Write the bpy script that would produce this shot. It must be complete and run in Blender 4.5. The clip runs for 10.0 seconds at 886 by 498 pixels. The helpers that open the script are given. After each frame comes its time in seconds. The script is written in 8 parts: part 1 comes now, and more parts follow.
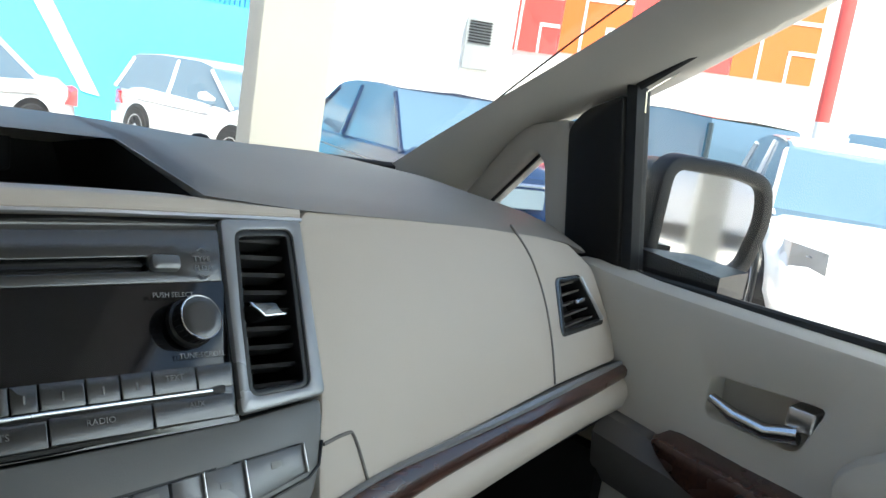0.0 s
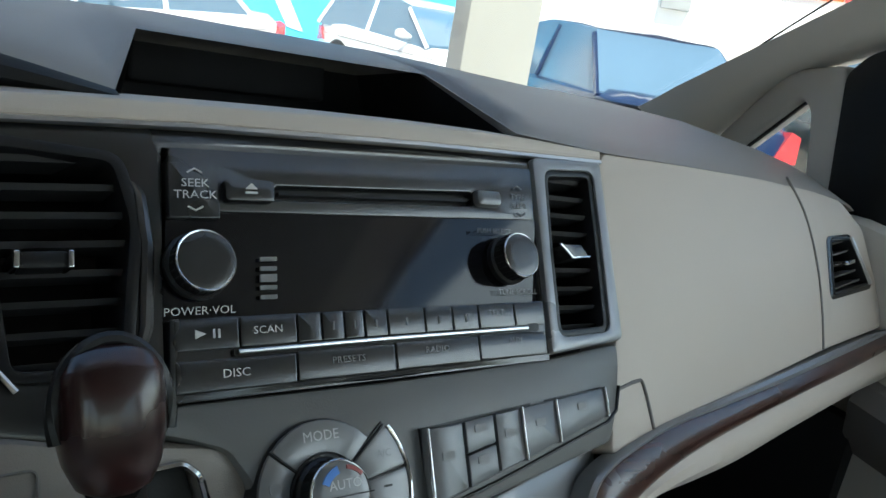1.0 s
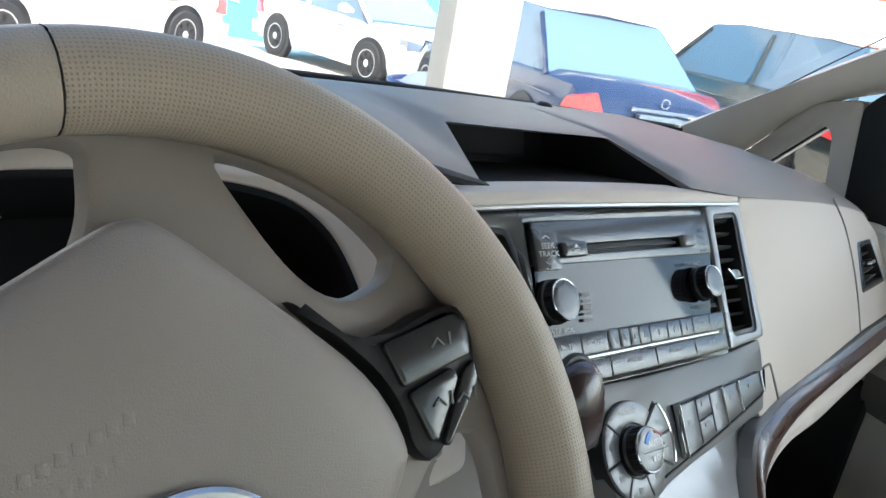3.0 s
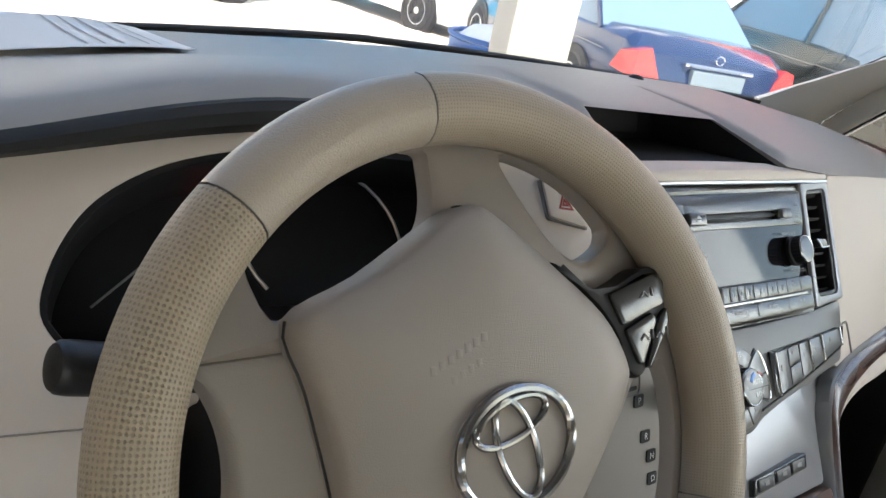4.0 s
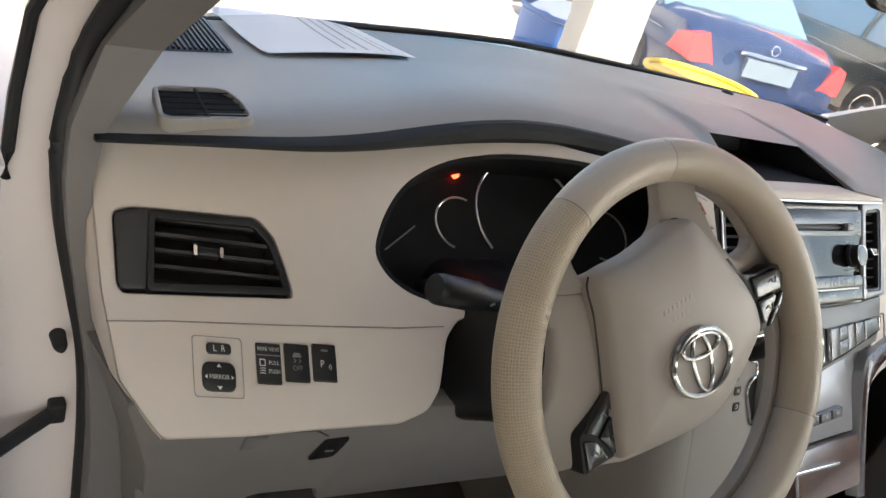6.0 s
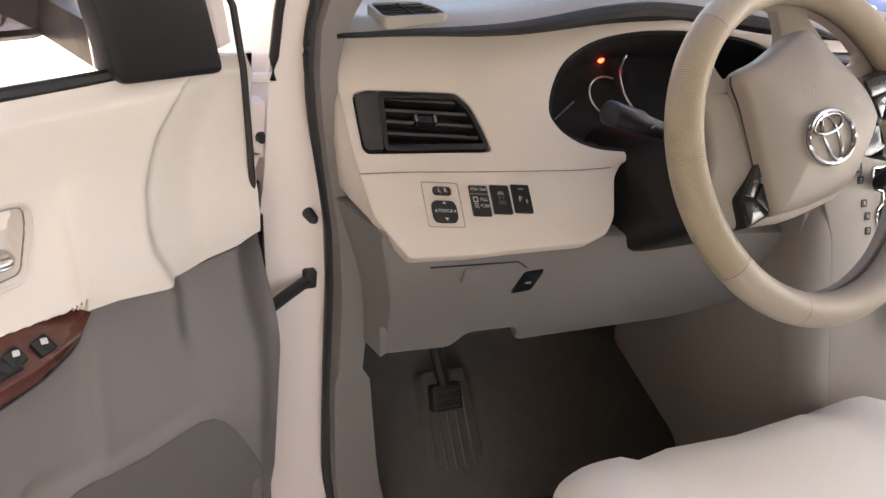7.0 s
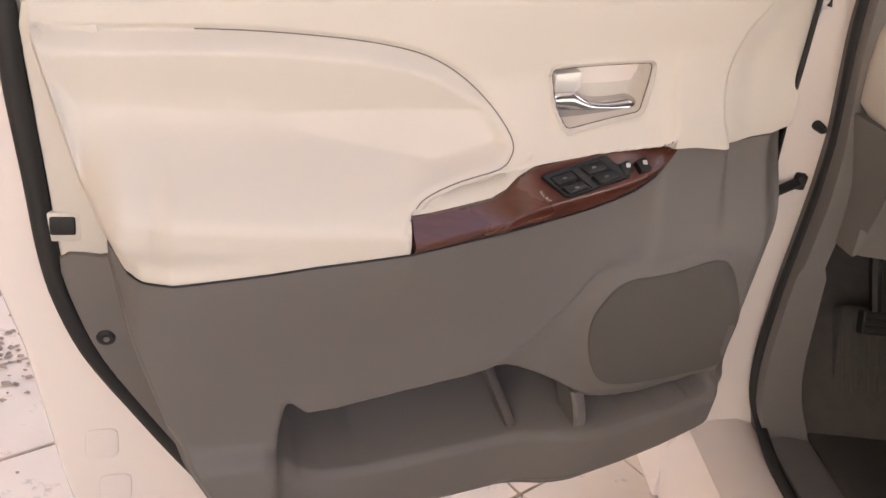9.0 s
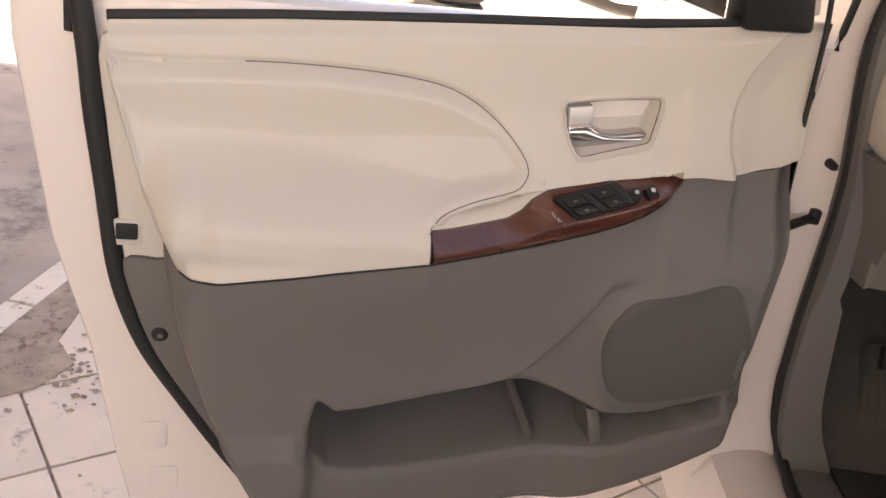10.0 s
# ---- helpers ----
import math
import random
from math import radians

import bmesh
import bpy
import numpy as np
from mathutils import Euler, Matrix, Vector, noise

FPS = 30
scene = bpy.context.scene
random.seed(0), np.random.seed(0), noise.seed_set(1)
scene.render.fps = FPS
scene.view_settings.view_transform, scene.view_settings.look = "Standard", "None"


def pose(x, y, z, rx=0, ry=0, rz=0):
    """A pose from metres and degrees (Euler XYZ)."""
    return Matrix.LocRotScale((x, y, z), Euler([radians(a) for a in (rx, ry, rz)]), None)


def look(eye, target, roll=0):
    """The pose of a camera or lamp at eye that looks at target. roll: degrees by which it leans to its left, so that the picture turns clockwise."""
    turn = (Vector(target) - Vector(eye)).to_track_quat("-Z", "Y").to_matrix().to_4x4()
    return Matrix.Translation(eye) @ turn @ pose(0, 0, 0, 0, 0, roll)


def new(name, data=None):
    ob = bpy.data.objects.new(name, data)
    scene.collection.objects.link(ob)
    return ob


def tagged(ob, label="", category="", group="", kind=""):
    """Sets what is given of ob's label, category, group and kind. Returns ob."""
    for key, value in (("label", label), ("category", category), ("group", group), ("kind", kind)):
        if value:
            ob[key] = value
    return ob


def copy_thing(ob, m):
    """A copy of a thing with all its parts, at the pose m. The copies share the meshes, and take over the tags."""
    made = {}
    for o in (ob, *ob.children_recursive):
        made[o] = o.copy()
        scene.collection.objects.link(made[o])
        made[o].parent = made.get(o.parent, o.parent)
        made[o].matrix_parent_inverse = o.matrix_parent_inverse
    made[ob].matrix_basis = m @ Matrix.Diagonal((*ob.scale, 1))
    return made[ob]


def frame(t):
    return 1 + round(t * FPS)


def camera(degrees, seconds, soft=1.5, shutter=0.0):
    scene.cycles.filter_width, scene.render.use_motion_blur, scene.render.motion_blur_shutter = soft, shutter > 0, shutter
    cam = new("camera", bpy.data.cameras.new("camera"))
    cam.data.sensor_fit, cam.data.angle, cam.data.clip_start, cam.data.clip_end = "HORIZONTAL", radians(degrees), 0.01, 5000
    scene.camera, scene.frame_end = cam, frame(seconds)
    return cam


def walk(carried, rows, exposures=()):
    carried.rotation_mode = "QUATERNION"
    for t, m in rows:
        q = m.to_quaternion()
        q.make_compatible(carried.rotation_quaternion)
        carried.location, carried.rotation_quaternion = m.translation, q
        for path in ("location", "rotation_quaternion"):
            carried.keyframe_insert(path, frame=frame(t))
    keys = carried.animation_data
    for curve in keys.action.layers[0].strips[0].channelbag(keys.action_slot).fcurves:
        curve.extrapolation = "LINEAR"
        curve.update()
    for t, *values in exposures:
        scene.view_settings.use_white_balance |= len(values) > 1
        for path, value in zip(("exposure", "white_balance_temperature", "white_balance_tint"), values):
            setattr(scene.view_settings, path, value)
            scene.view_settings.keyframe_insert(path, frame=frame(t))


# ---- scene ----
cam = camera(55.0, 10.0)
PATH = [
    (0, (-0.106, -0.044, 1.296), (1.32, 1.31, 0.934), 8.7),
    (0.5, (-0.135, -0.022, 1.292), (1.105, 1.478, 0.831), 7.6),
    (1, (-0.166, 0.012, 1.282), (0.938, 1.584, 0.726), 9.6),
    (1.5, (-0.222, 0.025, 1.278), (0.821, 1.59, 0.598), 9.3),
    (2, (-0.295, 0.013, 1.3), (0.83, 1.519, 0.618), 8.2),
    (2.2, (-0.328, 0.013, 1.31), (0.843, 1.496, 0.656), 7.8),
    (3.3, (-0.51, -0.002, 1.351), (0.726, 1.456, 0.762), 11.0),
    (3.5, (-0.541, -0.013, 1.355), (0.669, 1.456, 0.74), 10.8),
    (4, (-0.612, -0.028, 1.378), (0.548, 1.43, 0.653), 11.8),
    (4.5, (-0.704, -0.049, 1.419), (0.455, 1.391, 0.656), 14.0),
    (5, (-0.794, -0.073, 1.456), (0.398, 1.329, 0.673), 17.4),
    (5.2, (-0.821, -0.078, 1.456), (0.393, 1.303, 0.669), 18.7),
    (6.3, (-0.945, -0.206, 1.465), (0.112, 1.26, 0.609), 15.7),
    (6.5, (-0.984, -0.266, 1.445), (0.044, 1.24, 0.622), 13.2),
    (7, (-1.086, -0.334, 1.364), (-0.176, 1.247, 0.542), 7.6),
    (7.5, (-1.161, -0.323, 1.322), (-0.489, 1.332, 0.421), 6.0),
    (8, (-1.278, -0.353, 1.294), (-0.78, 1.339, 0.352), 7.0),
    (8.5, (-1.404, -0.449, 1.284), (-1.072, 1.286, 0.345), 7.8),
    (9, (-1.433, -0.56, 1.292), (-1.169, 1.186, 0.353), 11.0),
    (9.5, (-1.396, -0.644, 1.303), (-1.273, 1.155, 0.437), 10.1),
    (10, (-1.377, -0.671, 1.3), (-1.288, 1.138, 0.452), 10.0),
]
walk(cam, [(t, look(eye, target, roll)) for t, eye, target, roll in PATH],
     exposures=[(0.0, 1.35, 6600, 0), (0.5, 0.95, 6500, -1), (1.0, 1.1, 6400, -2), (1.5, 1.35, 6300, -2), (2.0, 1.85, 6600, 3), (3.3, 1.82, 6600, 4), (4.0, 1.87, 7200, 8), (5.2, 2.05, 7500, 10), (6.3, 2.1, 7700, 12), (7.0, 2.52, 8150, 19), (8.5, 2.33, 8750, 24), (9.2, 2.22, 9000, 23), (10.0, 1.97, 9100, 23)])

# ---- world and sun ----
world = bpy.data.worlds.new("sky")
world.use_nodes = True
scene.world = world
wn = world.node_tree.nodes
sky = wn.new("ShaderNodeTexSky")
sky.sky_type, sky.sun_disc = "NISHITA", False
sky.sun_elevation, sky.sun_rotation = radians(60), radians(200)
world.node_tree.links.new(sky.outputs[0], wn["Background"].inputs[0])
wn["Background"].inputs[1].default_value = 0.15
sun_data = bpy.data.lights.new("sun", "SUN")
sun_data.energy, sun_data.angle, sun_data.color = 5.0, radians(0.5), (1.0, 0.95, 0.88)
sun = new("sun", sun_data)
SUN_DIR = Vector((math.sin(radians(200)) * math.cos(radians(60)), math.cos(radians(200)) * math.cos(radians(60)), math.sin(radians(60))))
sun.matrix_world = look(SUN_DIR * 50, (0, 0, 0))

# Added fill lamp in the unseen side window, brightens the passenger panel.
lamp_data = bpy.data.lights.new("side_window_fill", "AREA")
lamp_data.shape, lamp_data.size, lamp_data.size_y, lamp_data.energy, lamp_data.color = "RECTANGLE", 0.80, 0.36, 1.2, (0.92, 0.97, 1.0)
new("side_window_fill", lamp_data).matrix_world = look((0.79, -0.34, 1.36), (0.0, -0.10, 1.15))


# ---- materials ----
def mat(name, color, rough=0.5, metal=0.0, vary=0.12, scale=6.0, grain=0.0, gscale=900.0, coat=0.0, stain=None, emit=0.0, spec=0.5):
    """Surface with cloudy variation, fine grain relief and optional stains."""
    m = bpy.data.materials.new(name)
    m.use_nodes = True
    n, l = m.node_tree.nodes, m.node_tree.links
    b = n["Principled BSDF"]
    b.inputs["Roughness"].default_value, b.inputs["Metallic"].default_value = rough, metal
    b.inputs["Coat Weight"].default_value = coat
    b.inputs["Coat Roughness"].default_value = 0.06
    b.inputs["Specular IOR Level"].default_value = spec
    tc = n.new("ShaderNodeTexCoord")
    big = n.new("ShaderNodeTexNoise")
    big.inputs["Scale"].default_value, big.inputs["Detail"].default_value = scale, 6.0
    l.new(tc.outputs["Object"], big.inputs["Vector"])
    ramp = n.new("ShaderNodeMix")
    ramp.data_type = "RGBA"
    dark = [c * (1 - vary) for c in color]
    light = [min(1.0, c * (1 + vary * 0.6)) for c in color]
    ramp.inputs[6].default_value, ramp.inputs[7].default_value = (*dark, 1), (*light, 1)
    l.new(big.outputs["Fac"], ramp.inputs[0])
    out = ramp.outputs[2]
    if stain:
        st = n.new("ShaderNodeTexNoise")
        st.inputs["Scale"].default_value, st.inputs["Detail"].default_value, st.inputs["Roughness"].default_value = stain[1], 9.0, 0.7
        l.new(tc.outputs["Object"], st.inputs["Vector"])
        cr = n.new("ShaderNodeValToRGB")
        cr.color_ramp.elements[0].position, cr.color_ramp.elements[1].position = stain[2], stain[2] + 0.12
        l.new(st.outputs["Fac"], cr.inputs[0])
        mx = n.new("ShaderNodeMix")
        mx.data_type = "RGBA"
        mx.inputs[7].default_value = (*stain[0], 1)
        l.new(cr.outputs[0], mx.inputs[0])
        l.new(out, mx.inputs[6])
        out = mx.outputs[2]
    l.new(out, b.inputs["Base Color"])
    rr = n.new("ShaderNodeMapRange")
    rr.inputs[3].default_value, rr.inputs[4].default_value = max(0.02, rough - 0.08), min(1.0, rough + 0.08)
    l.new(big.outputs["Fac"], rr.inputs[0])
    l.new(rr.outputs[0], b.inputs["Roughness"])
    if grain:
        g = n.new("ShaderNodeTexNoise")
        g.inputs["Scale"].default_value, g.inputs["Detail"].default_value = gscale, 3.0
        l.new(tc.outputs["Object"], g.inputs["Vector"])
        bp = n.new("ShaderNodeBump")
        bp.inputs["Strength"].default_value, bp.inputs["Distance"].default_value = grain, 0.001
        l.new(g.outputs["Fac"], bp.inputs["Height"])
        l.new(bp.outputs[0], b.inputs["Normal"])
    if emit:
        b.inputs["Emission Color"].default_value, b.inputs["Emission Strength"].default_value = (*color, 1), emit
    return m


def wood_mat(name, a, bcol, stretch=(3, 60, 60)):
    """Lacquered wood with drawn-out grain."""
    m = mat(name, a, 0.28, 0, 0.1, 5, 0, 1, 0.3)
    n, l = m.node_tree.nodes, m.node_tree.links
    tc = n.new("ShaderNodeTexCoord")
    mp = n.new("ShaderNodeMapping")
    mp.inputs["Scale"].default_value = stretch
    l.new(tc.outputs["Object"], mp.inputs[0])
    w = n.new("ShaderNodeTexNoise")
    w.inputs["Scale"].default_value, w.inputs["Detail"].default_value, w.inputs["Distortion"].default_value = 1.6, 8, 1.2
    l.new(mp.outputs[0], w.inputs["Vector"])
    cr = n.new("ShaderNodeValToRGB")
    cr.color_ramp.elements[0].position, cr.color_ramp.elements[0].color = 0.35, (*a, 1)
    cr.color_ramp.elements[1].position, cr.color_ramp.elements[1].color = 0.68, (*bcol, 1)
    l.new(w.outputs["Fac"], cr.inputs[0])
    l.new(cr.outputs[0], n["Principled BSDF"].inputs["Base Color"])
    return m


def dotted_mat(name, color, rough, size=0.0030, depth=0.75, hole=0.38):
    """Perforated leather: rows of small pits in relief."""
    m = mat(name, color, rough, 0, 0.15, 9, 0)
    n, l = m.node_tree.nodes, m.node_tree.links
    tc = n.new("ShaderNodeTexCoord")
    v = n.new("ShaderNodeTexVoronoi")
    v.inputs["Scale"].default_value, v.inputs["Randomness"].default_value = 1 / size, 0.12
    l.new(tc.outputs["UV"], v.inputs["Vector"])
    mr = n.new("ShaderNodeMapRange")
    mr.inputs[1].default_value, mr.inputs[2].default_value = hole * 0.5, hole
    l.new(v.outputs["Distance"], mr.inputs[0])
    base = n["Principled BSDF"].inputs["Base Color"]
    pit = n.new("ShaderNodeMix")
    pit.data_type = "RGBA"
    pit.inputs[6].default_value = (*[c * 0.78 for c in color], 1)
    l.new(base.links[0].from_socket, pit.inputs[7])
    l.new(mr.outputs[0], pit.inputs[0])
    l.new(pit.outputs[2], base)
    bp = n.new("ShaderNodeBump")
    bp.inputs["Strength"].default_value, bp.inputs["Distance"].default_value = depth, 0.0012
    l.new(mr.outputs[0], bp.inputs["Height"])
    l.new(bp.outputs[0], n["Principled BSDF"].inputs["Normal"])
    return m


def glass_mat(name, tint=(1, 1, 1), rough=0.0):
    m = bpy.data.materials.new(name)
    m.use_nodes = True
    b = m.node_tree.nodes["Principled BSDF"]
    b.inputs["Base Color"].default_value = (*tint, 1)
    b.inputs["Transmission Weight"].default_value, b.inputs["Roughness"].default_value, b.inputs["IOR"].default_value = 1.0, rough, 1.45
    return m


M_PAD = mat("charcoal_soft_plastic", (0.25, 0.23, 0.21), 0.52, 0, 0.14, 5, 0.35, 1400, spec=1.0)
# Hood lip plastic; also the black that stands for footwell shade.
M_BROW = mat("black_soft_plastic_and_shade", (0.013, 0.013, 0.014), 0.6, 0, 0.15, 7, 0.25, 1400, spec=0.3)
M_BEIGE = mat("light_beige_plastic", (0.50, 0.445, 0.395), 0.5, 0, 0.06, 4, 0.22, 1500)
M_GREY = mat("warm_grey_plastic", (0.155, 0.144, 0.138), 0.55, 0, 0.1, 5, 0.3, 1300)
M_SILVER = mat("silver_grey_painted_plastic", (0.25, 0.253, 0.265), 0.30, 0.35, 0.06, 5)
M_STACK = mat("mid_grey_satin_plastic", (0.12, 0.121, 0.12), 0.42, 0.1, 0.08, 5, 0.1, 900)
M_SILVERM = mat("mid_silver_grey_plastic", (0.125, 0.128, 0.133), 0.30, 0.3, 0.06, 6)
M_SILVERD = mat("dark_silver_grey_plastic", (0.18, 0.182, 0.186), 0.30, 0.3, 0.06, 6)
M_BEZEL = mat("dark_gunmetal_plastic", (0.013, 0.0135, 0.0145), 0.26, 0.0, 0.1, 6, spec=0.9)
M_BLACK = mat("black_plastic", (0.010, 0.010, 0.011), 0.40, 0, 0.15, 12, 0.1, 900, spec=0.32)
M_VENT = mat("dark_grey_slat_plastic", (0.018, 0.018, 0.020), 0.45, 0, 0.1, 12)
M_GLOSS = mat("glossy_black_panel", (0.006, 0.006, 0.008), 0.05, 0, 0.1, 5, spec=0.4)
M_CHROME = mat("chrome", (0.58, 0.58, 0.59), 0.12, 1.0, 0.05, 20)
M_EMBLEM = mat("worn_dark_chrome", (0.33, 0.33, 0.335), 0.2, 1.0, 0.08, 30)
M_SATIN = mat("satin_chrome", (0.62, 0.62, 0.63), 0.3, 1.0, 0.05, 20)
M_RUBBER = mat("black_rubber_seal", (0.012, 0.012, 0.013), 0.6, 0, 0.2, 20, 0.2, 600)
M_LEATHER = mat("beige_leather", (0.35, 0.30, 0.245), 0.42, 0, 0.12, 7, 0.4, 1100)
M_LEATHERP = dotted_mat("perforated_beige_leather", (0.35, 0.285, 0.205), 0.42, 0.0022)
M_LEATHERF = dotted_mat("finely_perforated_beige_leather", (0.33, 0.275, 0.215), 0.42, 0.0017, 0.35, 0.34)
M_HUB = mat("beige_moulded_plastic", (0.265, 0.232, 0.208), 0.5, 0, 0.06, 6, 0.3, 1500)
M_CONS = mat("taupe_beige_console_plastic", (0.215, 0.193, 0.176), 0.5, 0, 0.06, 6, 0.3, 1500)
M_CREAM = mat("cream_vinyl", (0.60, 0.555, 0.505), 0.5, 0, 0.05, 4, 0.25, 1300)
M_DGREY = mat("taupe_grey_door_plastic", (0.135, 0.123, 0.118), 0.55, 0, 0.08, 5, 0.3, 1300)
M_PAINT = mat("pearl_white_car_paint", (0.78, 0.70, 0.665), 0.3, 0, 0.04, 3, 0, 1, 0.5)
M_WOOD = wood_mat("reddish_brown_wood_trim", (0.070, 0.019, 0.013), (0.098, 0.028, 0.019))
M_DWOOD = wood_mat("dark_wood_trim", (0.035, 0.016, 0.013), (0.07, 0.03, 0.022))
M_SEAT = mat("light_grey_seat_leather", (0.80, 0.76, 0.70), 0.5, 0, 0.08, 6, 0.5, 700)
M_CARPET = mat("dark_grey_carpet", (0.115, 0.104, 0.095), 0.95, 0, 0.3, 40, 0.9, 500)
M_MATTE = mat("black_floor_mat", (0.075, 0.069, 0.064), 0.85, 0, 0.3, 25, 0.8, 400)
M_WHITE = mat("printed_white", (0.52, 0.52, 0.52), 0.6)
M_DIM = mat("dim_grey_print", (0.16, 0.16, 0.165), 0.5)
M_PAPER = mat("white_paper", (0.85, 0.85, 0.84), 0.8, 0, 0.04, 4)
M_PRINT = mat("grey_print_on_paper", (0.45, 0.45, 0.46), 0.8)
M_RED = mat("red_indicator", (1.0, 0.04, 0.02), 0.4, emit=4.0)
M_REDLINE = mat("red_print", (0.30, 0.05, 0.045), 0.5)
M_BLUEP = mat("blue_print", (0.05, 0.2, 0.6), 0.5)
M_KNOB = wood_mat("dark_red_brown_lacquered_wood", (0.016, 0.005, 0.005), (0.026, 0.008, 0.007))
M_KNOB.node_tree.nodes["Principled BSDF"].inputs["Coat Weight"].default_value = 0.25
# Black of the recesses and vents, and of the shade below the dash edge.
M_HOOD = mat("matt_black_recess_and_shade", (0.008, 0.008, 0.009), 0.7, spec=0.2)
M_SCREEN = mat("dark_display_glass", (0.006, 0.008, 0.011), 0.08, spec=0.25)
M_TAB = mat("pale_brushed_metal", (0.78, 0.77, 0.75), 0.38, 0.5, 0.04, 20)
M_GLASS = glass_mat("clear_glass")
M_MIRROR = mat("mirror_silver", (0.9, 0.9, 0.9), 0.01, 1.0, 0.0, 1)
M_DARKHOLE = mat("dark_recess", (0.012, 0.012, 0.013), 0.6)
M_LINER = mat("headliner_fabric", (0.33, 0.31, 0.285), 0.9, 0, 0.06, 9, 0.4, 600)
M_PILLAR = mat("beige_pillar_trim", (0.56, 0.53, 0.485), 0.55, 0, 0.06, 5, 0.3, 1300)


# ---- mesh helpers ----
def part(name, bm, material, parent=None, label="", angle=38):
    bmesh.ops.recalc_face_normals(bm, faces=bm.faces)
    me = bpy.data.meshes.new(name)
    bm.to_mesh(me)
    bm.free()
    me.polygons.foreach_set("use_smooth", [True] * len(me.polygons))
    me.set_sharp_from_angle(angle=radians(angle))
    me.materials.append(material)
    ob = new(name, me)
    if parent:
        ob.parent = parent
    if label:
        ob["label"] = label
    return ob


def thing(name, at, label, category, group="", kind=""):
    e = new(name)
    e.location = at
    e.empty_display_size = 0.05
    bpy.context.view_layer.update()
    return tagged(e, label, category, group, kind)


def under(ob, parent):
    """Parent ob without moving it."""
    bpy.context.view_layer.update()
    ob.parent = parent
    ob.matrix_parent_inverse = parent.matrix_world.inverted()
    return ob


def cat(pts, n=6, closed=True):
    """Smooth curve through points, n steps between each two."""
    pts = [Vector(p) for p in pts]
    k, res = len(pts), []
    for i in range(k if closed else k - 1):
        if closed:
            a, b, c, d = pts[i - 1], pts[i], pts[(i + 1) % k], pts[(i + 2) % k]
        else:
            a, b, c, d = pts[max(i - 1, 0)], pts[i], pts[i + 1], pts[min(i + 2, k - 1)]
        for j in range(n):
            t = j / n
            res.append(0.5 * ((2 * b) + (c - a) * t + (2 * a - 5 * b + 4 * c - d) * t * t + (3 * b - a - 3 * c + d) * t ** 3))
    if not closed:
        res.append(pts[-1])
    return res


def rounded(pts, r, n=4):
    """Polygon with its corners rounded by about r."""
    res, k = [], len(pts)
    for i in range(k):
        p, a, b = Vector(pts[i]), Vector(pts[i - 1]), Vector(pts[(i + 1) % k])
        da, db = (a - p), (b - p)
        q = min(r, da.length * 0.45, db.length * 0.45)
        s, e = p + da.normalized() * q, p + db.normalized() * q
        for j in range(n + 1):
            t = j / n
            res.append((1 - t) ** 2 * s + 2 * t * (1 - t) * p + t * t * e)
    return res


def rrect(cx, cy, w, h, r, n=4):
    return rounded([(cx - w / 2, cy - h / 2), (cx + w / 2, cy - h / 2), (cx + w / 2, cy + h / 2), (cx - w / 2, cy + h / 2)], r, n)


def ring2(cx, cy, rx, ry=None, n=32, a0=0.0):
    ry = ry or rx
    return [Vector((cx + rx * math.cos(a0 + 2 * math.pi * i / n), cy + ry * math.sin(a0 + 2 * math.pi * i / n))) for i in range(n)]


def grown(pts, d):
    """Outline moved outwards by d (inwards: minus)."""
    k = len(pts)
    area = sum(pts[i - 1][0] * pts[i][1] - pts[i][0] * pts[i - 1][1] for i in range(k))
    s = 1 if area > 0 else -1
    res = []
    for i in range(k):
        a, p, b = pts[i - 1], pts[i], pts[(i + 1) % k]
        n1 = Vector((p[1] - a[1], a[0] - p[0]))
        n2 = Vector((b[1] - p[1], p[0] - b[0]))
        n1 = n1.normalized() if n1.length > 1e-9 else n2.normalized()
        n2 = n2.normalized() if n2.length > 1e-9 else n1
        m = (n1 + n2)
        m = m.normalized() if m.length > 1e-6 else n1
        c = max(0.5, m.dot(n1))
        res.append(Vector((p[0], p[1])) + m * (s * d / c))
    return res


def plate(outline, place, w0, w1, holes=(), bevel=0.0, hbevel=0.0):
    """Solid plate: a 2D outline with holes, from depth w0 (back) to w1 (front), laid by place(u, v, w)."""
    bm = bmesh.new()
    loops = [(list(outline), bevel, -1)] + [(list(h), hbevel, 1) for h in holes]
    fronts, backs, edges = [], [], []
    for pts, bv, sgn in loops:
        inner = grown(pts, sgn * bv) if bv else pts
        f = [bm.verts.new(place(p[0], p[1], w1)) for p in inner]
        rows = [f]
        if bv:
            mid = grown(pts, sgn * bv * 0.3)
            rows.append([bm.verts.new(place(p[0], p[1], w1 - bv * 0.3)) for p in mid])
            rows.append([bm.verts.new(place(p[0], p[1], w1 - bv)) for p in pts])
        bk = [bm.verts.new(place(p[0], p[1], w0)) for p in pts]
        rows.append(bk)
        k = len(f)
        for r0, r1 in zip(rows, rows[1:]):
            for i in range(k):
                j = (i + 1) % k
                bm.faces.new((r0[i], r0[j], r1[j], r1[i]))
        fronts.append(f)
        backs.append(bk)
    for group in (fronts, backs):
        ed = []
        for vs in group:
            for i in range(len(vs)):
                e = bm.edges.get((vs[i], vs[(i + 1) % len(vs)])) or bm.edges.new((vs[i], vs[(i + 1) % len(vs)]))
                ed.append(e)
        bmesh.ops.triangle_fill(bm, edges=ed, use_beauty=True)
    return bm


